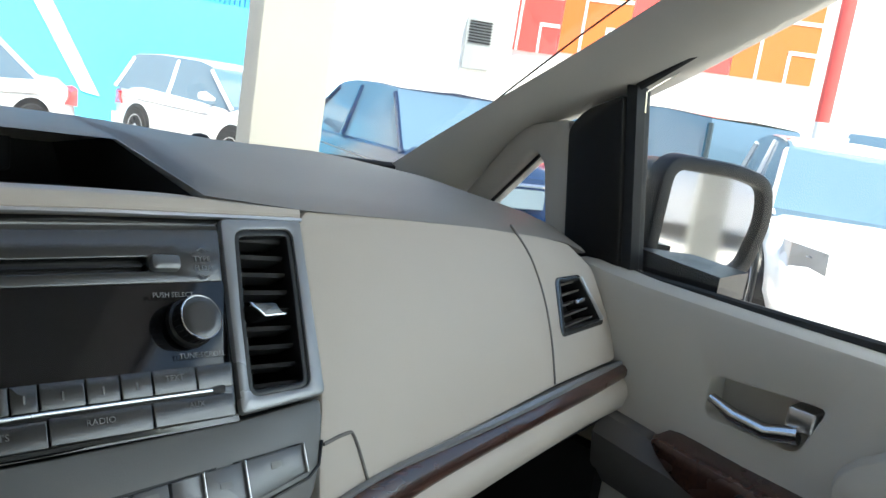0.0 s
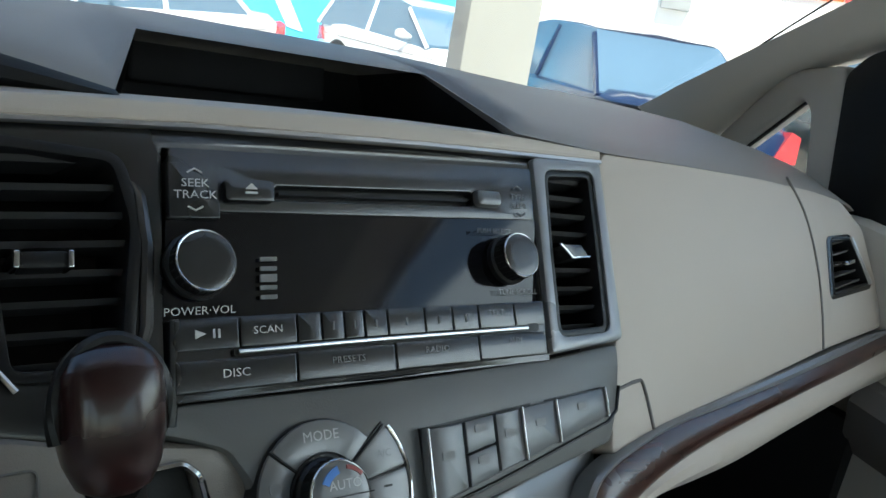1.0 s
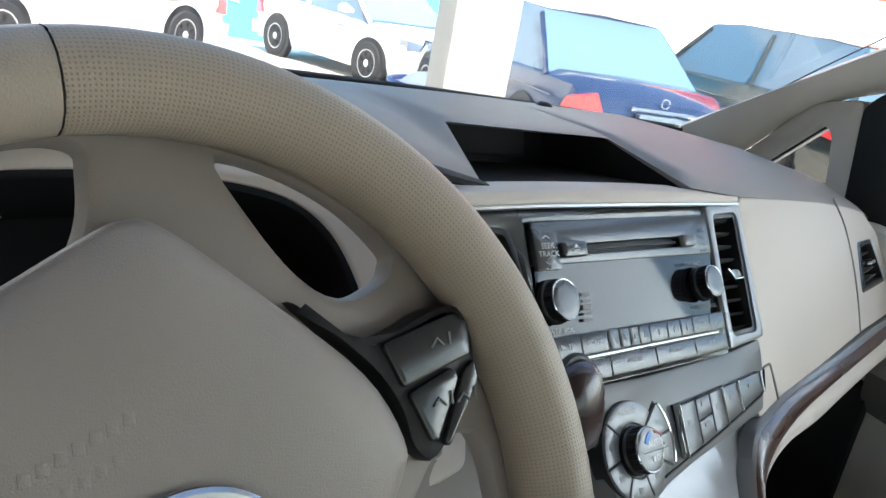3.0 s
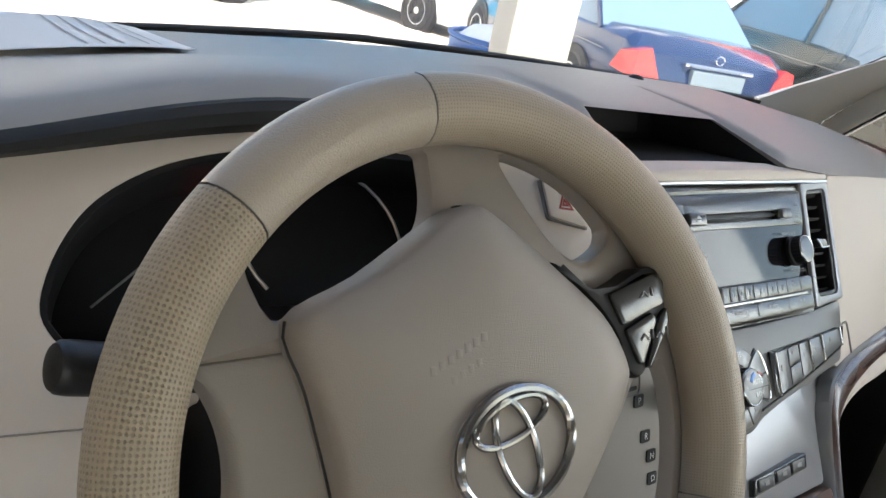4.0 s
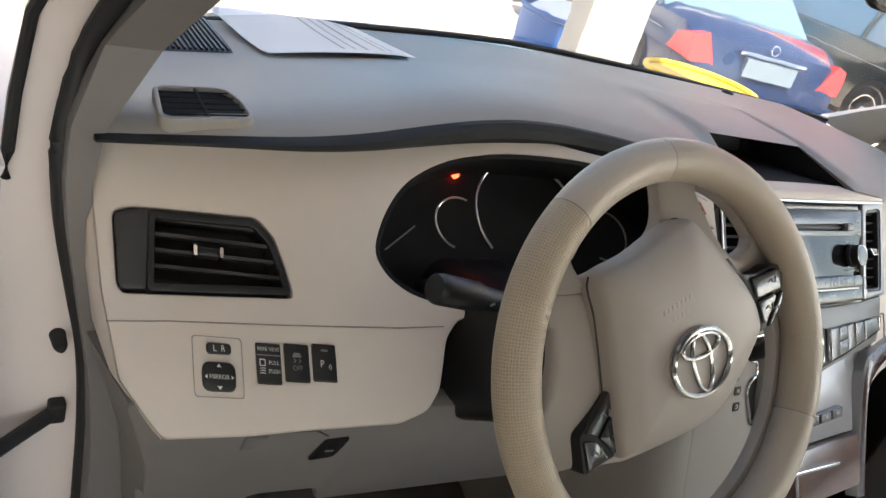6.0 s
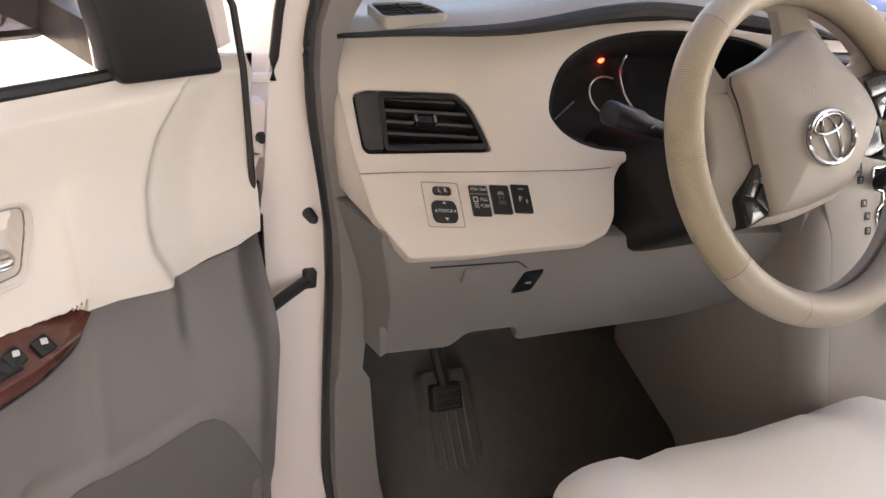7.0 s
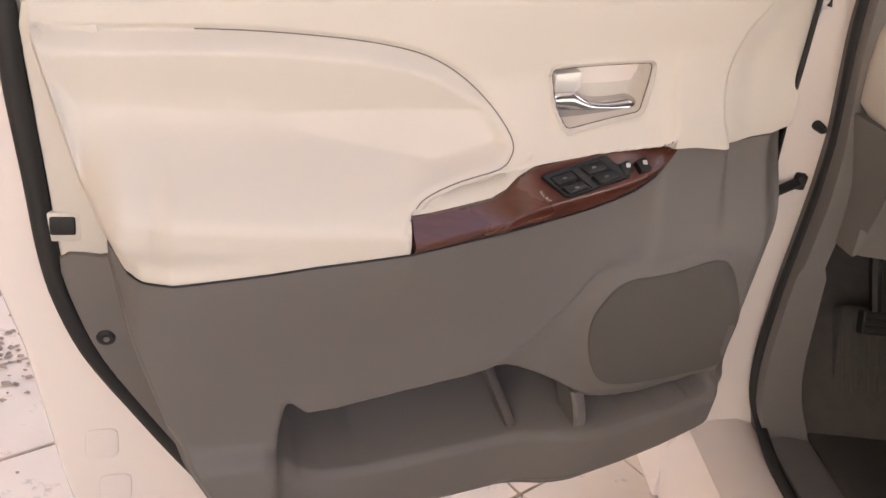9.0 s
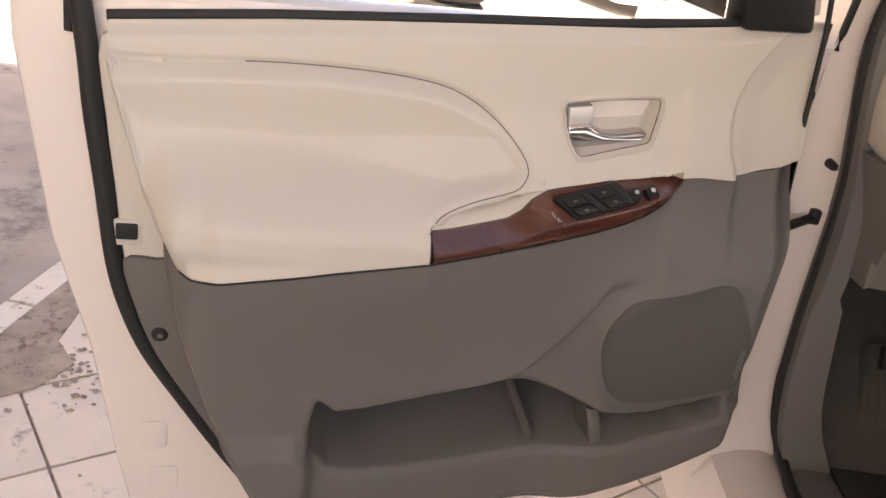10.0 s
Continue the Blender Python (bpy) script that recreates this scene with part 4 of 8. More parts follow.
# hazard switch
hz = sub("hazard_switch", plate(rounded([(-0.1740, 1.2000), (-0.1490, 1.1940), (-0.1450, 1.1715), (-0.1745, 1.1775)], 0.002), PL, -0.004, 0.003, (), 0.0015), M_BEIGE, dash, "grey hazard switch with red triangle")
hz_mid = (-0.1600, 1.1865)
sub("triangle", plate([(hz_mid[0] - 0.0058, hz_mid[1] - 0.004), (hz_mid[0] + 0.0062, hz_mid[1] - 0.0048), (hz_mid[0], hz_mid[1] + 0.0062)], PL, 0.0025, 0.0037, [[(hz_mid[0] - 0.0042, hz_mid[1] - 0.0031), (hz_mid[0] + 0.0044, hz_mid[1] - 0.0036), (hz_mid[0], hz_mid[1] + 0.0042)]]), M_REDLINE, hz, "red warning triangle")
sub("triangle", plate([(hz_mid[0] - 0.0026, hz_mid[1] - 0.002), (hz_mid[0] + 0.0027, hz_mid[1] - 0.0023), (hz_mid[0], hz_mid[1] + 0.0022)], PL, 0.0025, 0.0037, [[(hz_mid[0] - 0.0014, hz_mid[1] - 0.0013), (hz_mid[0] + 0.0015, hz_mid[1] - 0.0014), (hz_mid[0], hz_mid[1] + 0.0008)]]), M_REDLINE, hz, "red warning triangle")
sub("seam", plate(rounded([(-0.1750, 1.2015), (-0.1480, 1.1950), (-0.1440, 1.1705), (-0.1755, 1.1765)], 0.002), PL, -0.004, 0.0006), M_GREY, hz)

# silver lower centre panel with climate controls
lower_c = rounded([(-0.118, -0.071), (-0.117, -0.0635), (-0.110, -0.0580), (0.0, -0.0580), (0.112, -0.0545), (0.1835, -0.0475), (0.182, -0.062), (0.174, -0.090), (0.161, -0.1143), (0.083, -0.1270), (0.029, -0.1360), (-0.010, -0.1458), (-0.030, -0.156), (-0.050, -0.157), (-0.066, -0.146), (-0.0757, -0.1265), (-0.078, -0.100), (-0.0885, -0.0825), (-0.1049, -0.0756)], 0.005)
under(part("climate_surround", plate(lower_c, RC, -0.03, -0.001, (), 0.003), M_STACK, None, "grey satin panel below the radio"), dash)
clim = thing("climate_control", RC(-0.04, -0.11, 0), "climate control dial with ring of grey buttons", "climate control")
CC_K = RK(-0.0438, -0.1119)
CC = lambda u, v, w: CC_K(u * 0.9, v * 0.9, w)
pt = lambda r, a: (r * math.cos(radians(a)), r * math.sin(radians(a)))
sub("dial_base", plate(ring2(0, 0, 0.0392, None, 48), CC, -0.012, 0.0002, (), 0.001), M_BLACK, clim)
for a0, a1, mm in ((42, 138, "MODE"), (141, 190, ""), (193, 236, ""), (239, 285, ""), (288, 335, "")):
    pts = [pt(0.0384, a0 + (a1 - a0) * i / 8) for i in range(9)] + [pt(0.0215, a1 - (a1 - a0) * i / 8) for i in range(9)]
    sub("ring_button", plate(pts, CC, -0.002, 0.0022, (), 0.0008), M_SILVERD, clim)
for a0, a1 in ((-22, 8), (10, 38)):
    pts = [pt(0.0505, a0 + (a1 - a0) * i / 8) for i in range(9)] + [pt(0.0215, a1 - (a1 - a0) * i / 8) for i in range(9)]
    sub("side_button", plate(pts, CC, -0.002, 0.0020, (), 0.0008), M_SILVERD, clim)
sub("side_gap", plate([pt(0.0512, a) for a in range(-24, 41, 4)] + [pt(0.021, a) for a in range(40, -25, -4)], CC, -0.004, 0.0003), M_BLACK, clim)
sub("chrome_arc", tube([CC(*pt(0.0522, a), 0.0012) for a in range(-20, 37, 4)], 0.0011, 8), M_CHROME, clim, "bright chrome arc")
sub("dial_well", plate(ring2(0, 0, 0.0208, None, 40), CC, -0.004, 0.0012), M_BLACK, clim)
dial = knob(clim, "temperature_dial", CC, 0.0172, 0.0145, "large dial with chrome rim", M_SILVERD)
sub("letters", words("AUTO", CC, 0.0, 0.0045, 0.0068, 0.0192), M_WHITE, dial)
sub("letters", words("OFF", CC, 0.003, -0.0065, 0.0060, 0.0192), M_WHITE, dial)
sub("symbol", plate(rrect(-0.0055, -0.0065, 0.003, 0.004, 0.0005), CC, 0.0186, 0.0193), M_WHITE, dial)
sub("dial_seam", plate(rrect(0, -0.001, 0.032, 0.0007, 0.0002), CC, 0.0185, 0.01925), M_BLACK, dial)
sub("blue_arc", plate([pt(0.0145, 105 + 6 * i) for i in range(9)] + [pt(0.0105, 153 - 6 * i) for i in range(9)], CC, 0.0185, 0.0193), M_BLUEP, dial, "blue cold mark")
sub("red_arc", plate([pt(0.0140, 40 + 6 * i) for i in range(8)] + [pt(0.0120, 82 - 6 * i) for i in range(8)], CC, 0.0185, 0.0193), M_REDLINE, dial, "red hot mark")
sub("letters", words("MODE", CC, 0.0, 0.0300, 0.0075, 0.0024), M_WHITE, clim)
sub("letters", words("A/C", CC, 0.037, 0.016, 0.0058, 0.0022), M_DIM, clim)
sub("label_bar", plate(rrect(0.037, -0.001, 0.005, 0.0012, 0.0003), CC, 0.001, 0.0024), M_BLACK, clim)
for a in (165, 214, 262, 311):
    c_ = pt(0.0300, a)
    sub("symbol", plate(rrect(c_[0], c_[1], 0.0062, 0.0050, 0.0015), CC, 0.001, 0.0025), M_DIM, clim)
sub("step_line", tube([RC(u, v, -0.0006) for u, v in ((-0.012, -0.1385), (0.0150, -0.1325), (0.060, -0.1235), (0.110, -0.1120), (0.1590, -0.1010), (0.170, -0.094), (0.1765, -0.078))], 0.0011, 6), M_BLACK, clim)

bts = [(0.0130, -0.0876, -0.1282), (0.0370, -0.0866, -0.1231), (0.0590, -0.0847, -0.1178), (0.0794, -0.0833, -0.1138), (0.1080, -0.0815, -0.1073), (0.1545, -0.0783, -0.0966)]
sub("button_well", plate([(0.0112, -0.0862), (0.1562, -0.0768), (0.1552, -0.0976), (0.0135, -0.1300)], RC, -0.004, 0.0004), M_BLACK, clim)
for i, (p, q) in enumerate(zip(bts, bts[1:])):
    out = [(p[0] + 0.0008, p[2]), (q[0] - 0.0008, q[2]), (q[0] - 0.0008, q[1]), (p[0] + 0.0008, p[1])]
    if i < 2:
        m0, m1 = (p[1] + p[2]) / 2, (q[1] + q[2]) / 2
        pieces = ([(p[0] + 0.0008, m0 + 0.0005), (q[0] - 0.0008, m1 + 0.0005), (q[0] - 0.0008, q[1]), (p[0] + 0.0008, p[1])], [(p[0] + 0.0008, p[2]), (q[0] - 0.0008, q[2]), (q[0] - 0.0008, m1 - 0.0005), (p[0] + 0.0008, m0 - 0.0005)]) if i == 1 else (out,)
    else:
        pieces = (out,)
    for o in pieces:
        bt = sub("flat_button", plate(rounded(o, 0.001, 2), RC, 0.0, 0.0045, (), 0.0008), M_SILVERM, clim)
        cx, cy = sum(x[0] for x in o) / 4, sum(x[1] for x in o) / 4
        sub("symbol", plate(rrect(cx, cy + 0.003, 0.008, 0.0045, 0.001), RC, 0.004, 0.0049), M_DIM, bt)
for i in (0, 3, 4, 5):
    u, t, bb = bts[i]
    sub("chrome_divider", plate(rounded([(u - 0.0011, bb - 0.001), (u + 0.0011, bb - 0.001), (u + 0.0011, t + 0.001), (u - 0.0011, t + 0.001)], 0.0005, 2), RC, 0.0, 0.0062, (), 0.001), M_CHROME, clim, "chrome divider")

# passenger side
PR = slant(-0.2576, 0.25, 0.53)
ppanel = rounded([(0.250, 1.190), (0.258, 1.1985), (0.37, 1.189), (0.51, 1.174), (0.63, 1.158), (0.70, 1.146), (0.755, 1.115), (0.772, 1.05), (0.762, 1.014), (0.60, 1.020), (0.36, 1.022), (0.222, 1.022), (0.232, 1.055), (0.243, 1.08)], 0.008)
pvent = rounded([(0.644, 1.113), (0.710, 1.110), (0.749, 1.056), (0.630, 1.060)], 0.008)
under(part("passenger_panel", plate(ppanel, PR, -0.03, 0.0, [pvent], 0.004, 0.003), M_BEIGE, None, "large light beige panel"), dash)
vp = under(thing("side_vent", PR(0.69, 1.085, 0), "", ""), dash)
# Slats in lighter grey than the other vents, imitating edges that catch light.
slats(vp, rounded([(0.650, 1.111), (0.704, 1.108), (0.738, 1.060), (0.636, 1.063)], 0.005), PR, 5, -0.03, True, 0.25, 0.0015, M_DGREY)
sub("vent_frame", plate(grown(pvent, 0.002), PR, -0.003, 0.0012, [rounded([(0.651, 1.110), (0.704, 1.107), (0.737, 1.061), (0.637, 1.064)], 0.005)], 0.002, 0.001), M_BEZEL, vp)
sub("vent_tab", plate(rrect(0.688, 1.086, 0.022, 0.0045, 0.002), PR, -0.008, 0.006, (), 0.002), M_CHROME, vp, "chrome vent tab")
sub("vent_blade", plate(rounded([(0.706, 1.109), (0.711, 1.1085), (0.7465, 1.059), (0.738, 1.059)], 0.002), PR, -0.02, 0.004, (), 0.002), M_SATIN, vp)
for line in ([(0.566, 1.172), (0.595, 1.140), (0.606, 1.10), (0.602, 1.06), (0.588, 1.022)], [(0.236, 1.057), (0.260, 1.0575), (0.268, 1.053), (0.274, 1.022)]):
    under(part("panel_seam", tube([PR(p.x, p.y, 0.0004) for p in cat(line, 4, False)], 0.0013, 6), M_GREY), dash)
metal_top = [(0.77, 1.0115), (0.65, 1.0165), (0.50, 1.0205), (0.38, 1.0240), (0.30, 1.0262), (0.25, 1.0250), (0.202, 1.0195), (0.182, 1.005), (0.1735, 0.981), (0.1695, 0.950), (0.1675, 0.90), (0.1675, 0.86)]
wood_top = [(0.77, 1.0075), (0.65, 1.0105), (0.50, 1.0145), (0.38, 1.0195), (0.30, 1.0232), (0.25, 1.0222), (0.205, 1.0165), (0.185, 1.002), (0.176, 0.980), (0.172, 0.950), (0.170, 0.90), (0.170, 0.86)]
wood_low = [(0.77, 0.9935), (0.65, 0.9955), (0.50, 1.0000), (0.38, 1.0025), (0.32, 1.0025), (0.27, 1.0000), (0.229, 0.9940), (0.200, 0.985), (0.187, 0.972), (0.184, 0.948), (0.184, 0.90), (0.186, 0.86)]
lip_low = [(0.765, 0.962), (0.65, 0.968), (0.50, 0.972), (0.40, 0.974), (0.335, 0.9785), (0.283, 0.9835), (0.240, 0.984), (0.208, 0.9775), (0.193, 0.966), (0.1895, 0.945), (0.1895, 0.90), (0.192, 0.86)]
metal_rows, wood_rows, lip_rows, skirt_rows = [], [], [], []
for m_, a_, b_, c_ in zip(*[cat(q, 6, False) for q in [[Vector((*p, 0)) for p in line] for line in (metal_top, wood_top, wood_low, lip_low)]]):
    on = lambda p, q, f, w: PR(p.x + (q.x - p.x) * f, p.y + (q.y - p.y) * f, w)
    metal_rows.append([on(m_, a_, 0, -0.01), on(m_, a_, 0, 0.004), on(m_, a_, 0.5, 0.0065), on(m_, a_, 1, 0.006), on(m_, a_, 1, -0.01)])
    wood_rows.append([on(a_, b_, 0, -0.01), on(a_, b_, 0.0, 0.0055), on(a_, b_, 0.15, 0.0085), on(a_, b_, 0.5, 0.0105), on(a_, b_, 0.85, 0.0085), on(a_, b_, 1, 0.005), on(a_, b_, 1, -0.01)])
    lip_rows.append([on(b_, c_, 0, -0.02), on(b_, c_, 0, 0.003), on(b_, c_, 0.25, 0.006), on(b_, c_, 0.6, 0.004), on(b_, c_, 0.9, -0.006), on(b_, c_, 1, -0.014), on(b_, c_, 1, -0.03)])
    c0 = PR(c_.x, c_.y, -0.013)
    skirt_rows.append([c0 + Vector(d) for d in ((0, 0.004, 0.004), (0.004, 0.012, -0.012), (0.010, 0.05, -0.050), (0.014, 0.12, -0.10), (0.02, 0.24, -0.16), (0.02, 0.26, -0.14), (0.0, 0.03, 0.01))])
under(part("panel_backing", plate([(0.14, 1.07), (0.76, 1.06), (0.76, 0.985), (0.14, 0.985)], PR, -0.05, -0.031), M_BLACK), dash)
under(part("trim_strip", loft(metal_rows), M_SILVER, None, "satin silver strip"), dash)
under(part("wood_strip", loft(wood_rows), M_DWOOD, None, "dark wood strip"), dash)
under(part("strip_lip", loft(lip_rows), M_BEIGE, None, "beige rounded edge below the wood strip"), dash)
# Near-black colour here imitates the shade under the dashboard.
under(part("glovebox", loft(skirt_rows), M_HOOD, None, "lower glovebox panel coloured black for footwell shade"), dash)

# centre console below the shifter
PG = slant(-0.034, 0.07, 0.34)
console = thing("centre_console", (0.0, 0.30, 0.42), "beige and silver centre console with shift gate", "console")
gate = [(-0.0926, 1.0755), (-0.0910, 1.062), (-0.0845, 1.0495), (-0.0700, 1.0460), (-0.0680, 1.0400), (-0.0690, 1.0300), (-0.0735, 1.0285), (-0.0815, 1.0225), (-0.081, 1.0104), (-0.0698, 0.9875), (-0.0635, 0.9746), (-0.0373, 0.9702), (-0.0351, 0.9802), (-0.0400, 1.0), (-0.0405, 1.0250), (-0.0472, 1.049), (-0.0526, 1.0700), (-0.060, 1.0765)]
gp = rounded([(-0.205, 1.080), (-0.1348, 1.0984), (-0.098, 1.0895), (-0.0411, 1.0798), (-0.0244, 1.0615), (-0.018, 1.0358), (0.0087, 1.0095), (0.012, 0.93), (0.012, 0.84), (-0.02, 0.70), (-0.165, 0.62), (-0.170, 0.80), (-0.172, 1.00)], 0.01)
sub("gate_panel", plate(gp, PG, -0.02, 0.0, [rounded(gate, 0.003)], 0.004, 0.001), M_CONS, console, "beige gate panel")
sub("gate_floor", plate(grown(rounded(gate, 0.003), 0.003), PG, -0.035, -0.018), M_BLACK, console)
sub("gate_edge", tube([PG(p.x, p.y, 0.0012) for p in rounded(gate, 0.003)], 0.0016, 6, True), M_CHROME, console, "chrome gate edge")
sub("gate_boot", plate(grown(rounded(gate, 0.003), -0.002), PG, -0.018, -0.012), M_RUBBER, console)
for (x, z), ch in zip(((-0.118, 1.063), (-0.1085, 1.0345), (-0.1005, 1.018), (-0.0985, 1.0)), "PRND"):
    bb = sub("gear_mark", plate(rrect(x, z, 0.011, 0.0095, 0.002), PG, -0.002, 0.0012), M_BLACK, console, "small black gear position mark")
    sub("letters", words(ch, PG, x, z, 0.007, 0.0018), M_WHITE, bb)
sub("slit", plate(rrect(-0.127, 1.0735, 0.012, 0.003, 0.001), PG, -0.002, 0.001), M_BLACK, console)
sub("slit_frame", tube([PG(p.x, p.y, 0.0004) for p in rrect(-0.127, 1.0765, 0.020, 0.016, 0.004)], 0.0007, 5, True), M_GREY, console)
PS = lambda u, v, w: RC(u, v, w - 0.010 - 0.20 * max(0.0, u - 0.08))
silver = rounded([(-0.055, -0.153), (-0.010, -0.1467), (0.04, -0.1378), (0.083, -0.129), (0.160, -0.1155), (0.180, -0.113), (0.178, -0.130), (0.150, -0.147), (0.135, -0.155), (0.123, -0.165), (0.118, -0.185), (0.115, -0.236), (-0.06, -0.236), (-0.062, -0.18)], 0.006)
sub("silver_panel", plate(silver, PS, -0.03, -0.002, (), 0.003), M_SILVER, console, "silver-grey lower panel")
bar = sub("seat_heater_bar", plate(rounded([(-0.033, -0.2150), (0.061, -0.2085), (0.063, -0.1935), (-0.030, -0.1995)], 0.002), PS, -0.006, 0.003, (), 0.002), M_BEZEL, console, "dark switch bar")
for x in (-0.014, 0.016, 0.044):
    sub("bar_button", plate(rrect(x, -0.2040 + 0.065 * (x - 0.015), 0.024, 0.011, 0.001), PS, 0.0, 0.0045, (), 0.001), M_VENT, bar)
    sub("symbol", plate(rrect(x, -0.2035 + 0.065 * (x - 0.015), 0.007, 0.004, 0.001), PS, 0.004, 0.0050), M_DIM, bar)
wd_low = rounded([(-0.062, -0.2385), (0.112, -0.2385), (0.117, -0.26), (0.112, -0.31), (-0.06, -0.31)], 0.006)
sub("wood_drawer", plate(wd_low, PS, -0.03, 0.006, (), 0.005), M_DWOOD, console, "dark wood drawer front")
sub("chrome_pull", plate(rounded([(-0.070, -0.2615), (0.035, -0.2640), (0.035, -0.2675), (-0.070, -0.2655)], 0.001), PS, 0.0, 0.010, (), 0.001), M_CHROME, console, "chrome pull")
corner_rows = []
for i in range(15):
    z = 0.60 + 0.47 * i / 14
    p0 = PG(-0.168, z, -0.001)
    p1, p2 = Vector((-0.2065, p0.y - 0.002, z)), Vector((-0.2065, p0.y + 0.050, z))
    arc_pts = [p0 * (1 - t) ** 2 + p1 * (2 * t * (1 - t)) + p2 * t ** 2 for t in (0.0, 0.15, 0.3, 0.45, 0.6, 0.75, 0.9, 1.0)]
    corner_rows.append(arc_pts + [Vector((-0.185, p0.y + 0.050, z)), Vector((-0.165, p0.y + 0.015, z))])
sub("console_corner", loft(corner_rows), M_CONS, console, "rounded beige console corner")
wall = [(0.318, 1.075), (0.45, 1.0), (0.60, 0.85), (0.60, 0.68), (0.42, 0.61), (0.32, 0.45), (0.10, 0.42), (0.20, 0.62), (0.262, 0.80), (0.315, 0.97)]
sub("console_side", plate(rounded(wall, 0.02), lambda y, z, w: Vector((-0.205 - w, y, z)), -0.02, 0.0, (), 0.006), M_CONS, console, "beige console side")
sub("console_side", plate(rounded([(0.33, 0.90), (0.60, 0.85), (0.60, 0.60), (0.32, 0.45), (0.10, 0.42), (0.20, 0.62), (0.25, 0.80)], 0.02), lambda y, z, w: Vector((0.150 + w, y, z)), -0.02, 0.0, (), 0.006), M_GREY, console)
sub("console_front", plate([(-0.20, 0.42), (0.16, 0.42), (0.16, 0.86), (-0.20, 0.80)], lambda x, z, w: Vector((x, 0.10 + 0.42 * (z - 0.42) - w, z)), -0.02, 0.0), M_CONS, console)

# gear lever
lever_t = thing("gear_lever", (-0.062, 0.33, 1.02), "gear lever with dark reddish wood knob", "gear lever")
KF = local((-0.0985, 0.2945, 1.1215), (1, 0.05, 0), (0.05, 0.35, 0.94))
krow = []
for v, sx, sy in ((-0.038, 0.012, 0.012), (-0.034, 0.020, 0.017), (-0.022, 0.026, 0.022), (-0.005, 0.0295, 0.025), (0.012, 0.0300, 0.026), (0.024, 0.0285, 0.0245), (0.033, 0.023, 0.020), (0.0375, 0.014, 0.012), (0.039, 0.004, 0.004)):
    krow.append([KF(0.64 * sx * math.copysign(abs(math.cos(a)) ** 0.75, math.cos(a)), 0.70 * v, 0.66 * sy * math.copysign(abs(math.sin(a)) ** 0.75, math.sin(a))) for a in [2 * math.pi * i / 28 for i in range(28)]])
sub("knob", loft(krow), M_KNOB, lever_t, "glossy reddish-brown wood knob", )
sub("knob_band", tube([KF(0.0200 * math.cos(a), 0.0276 * math.sin(a) + 0.001, 0.004) for a in [math.pi * (i / 24) * 1.16 - math.pi * 0.08 for i in range(25)]], 0.0028, 8), M_BLACK, lever_t, "black band round the knob")
sub("shaft", tube([KF(0, -0.022, 0), (-0.088, 0.306, 1.072), (-0.078, 0.330, 1.045), (-0.072, 0.36, 1.01)], [0.011, 0.009, 0.009, 0.012], 12), M_BLACK, lever_t)

# ---- steering wheel ----
wheel = thing("steering_wheel", (-0.3718, 0.2106, 1.153), "beige leather steering wheel with perforated grips, turned", "steering wheel")
WF = local((-0.3718, 0.2106, 1.153), (0.9998, -0.0194, 0), (0.0094, 0.4865, 0.8736))


def rim_piece(a0, a1, rad, R=0.1611, n=18):
    k = max(4, int(abs(a1 - a0) / 3))
    bm = bmesh.new()
    uv = bm.loops.layers.uv.new("uv")
    vs = []
    for i in range(k + 1):
        a = radians(a0 + (a1 - a0) * i / k)
        vs.append([bm.verts.new(WF((R + rad * math.cos(b)) * math.cos(a), (R + rad * math.cos(b)) * math.sin(a), rad * 1.05 * math.sin(b))) for b in [2 * math.pi * j / n for j in range(n)]])
    for i in range(k):
        for j in range(n):
            j2 = (j + 1) % n
            f = bm.faces.new((vs[i][j], vs[i][j2], vs[i + 1][j2], vs[i + 1][j]))
            for lp, (ii, jj) in zip(f.loops, ((i, j), (i, j + 1), (i + 1, j + 1), (i + 1, j))):
                lp[uv].uv = (radians(a1 - a0) * ii / k * R, 2 * math.pi * rad * jj / n)
    return bm


for a0, a1, mm, lab in ((98.0, 134.7, M_LEATHER, "smooth beige leather"), (134.7, 222, M_LEATHERP, "perforated beige leather"), (222, 253.8, M_LEATHER, "smooth beige leather"), (253.8, 340.2, M_LEATHER, "smooth beige leather"), (340.2, 458.0, M_LEATHERF, "finely perforated beige leather")):
    sub("rim", rim_piece(a0 + 0.15, a1 - 0.15, 0.0172), mm, wheel, lab)
sub("rim_core", rim_piece(0, 360, 0.0150), M_GREY, wheel)
disc = []
gaps = [cat([(-0.1035, 0.094), (-0.0955, 0.071), (-0.080, 0.074), (-0.055, 0.083), (-0.034, 0.094), (-0.0195, 0.106), (-0.0130, 0.120), (-0.0110, 0.136), (-0.0115, 0.1425), (-0.0208, 0.1450), (-0.036, 0.1425), (-0.061, 0.1325), (-0.083, 0.120), (-0.098, 0.104)], 3),
        cat([(0.037, 0.140), (0.062, 0.135), (0.087, 0.1215), (0.104, 0.104), (0.1045, 0.098), (0.098, 0.091), (0.0775, 0.0853), (0.060, 0.096), (0.0455, 0.118)], 4),
        cat([(-0.110, -0.0748), (-0.0538, -0.0724), (0.0, -0.061), (0.0421, -0.0457), (0.0923, 0.0012), (0.113, 0.020), (0.136, 0.024), (0.1435, -0.005), (0.137, -0.045), (0.118, -0.082), (0.088, -0.113), (0.045, -0.137), (0.0, -0.1440), (-0.045, -0.136), (-0.085, -0.116), (-0.105, -0.096)], 3),
        cat([(-0.1425, 0.040), (-0.130, 0.050), (-0.121, 0.030), (-0.120, 0.005), (-0.127, -0.022), (-0.137, -0.030), (-0.1435, -0.005)], 4)]
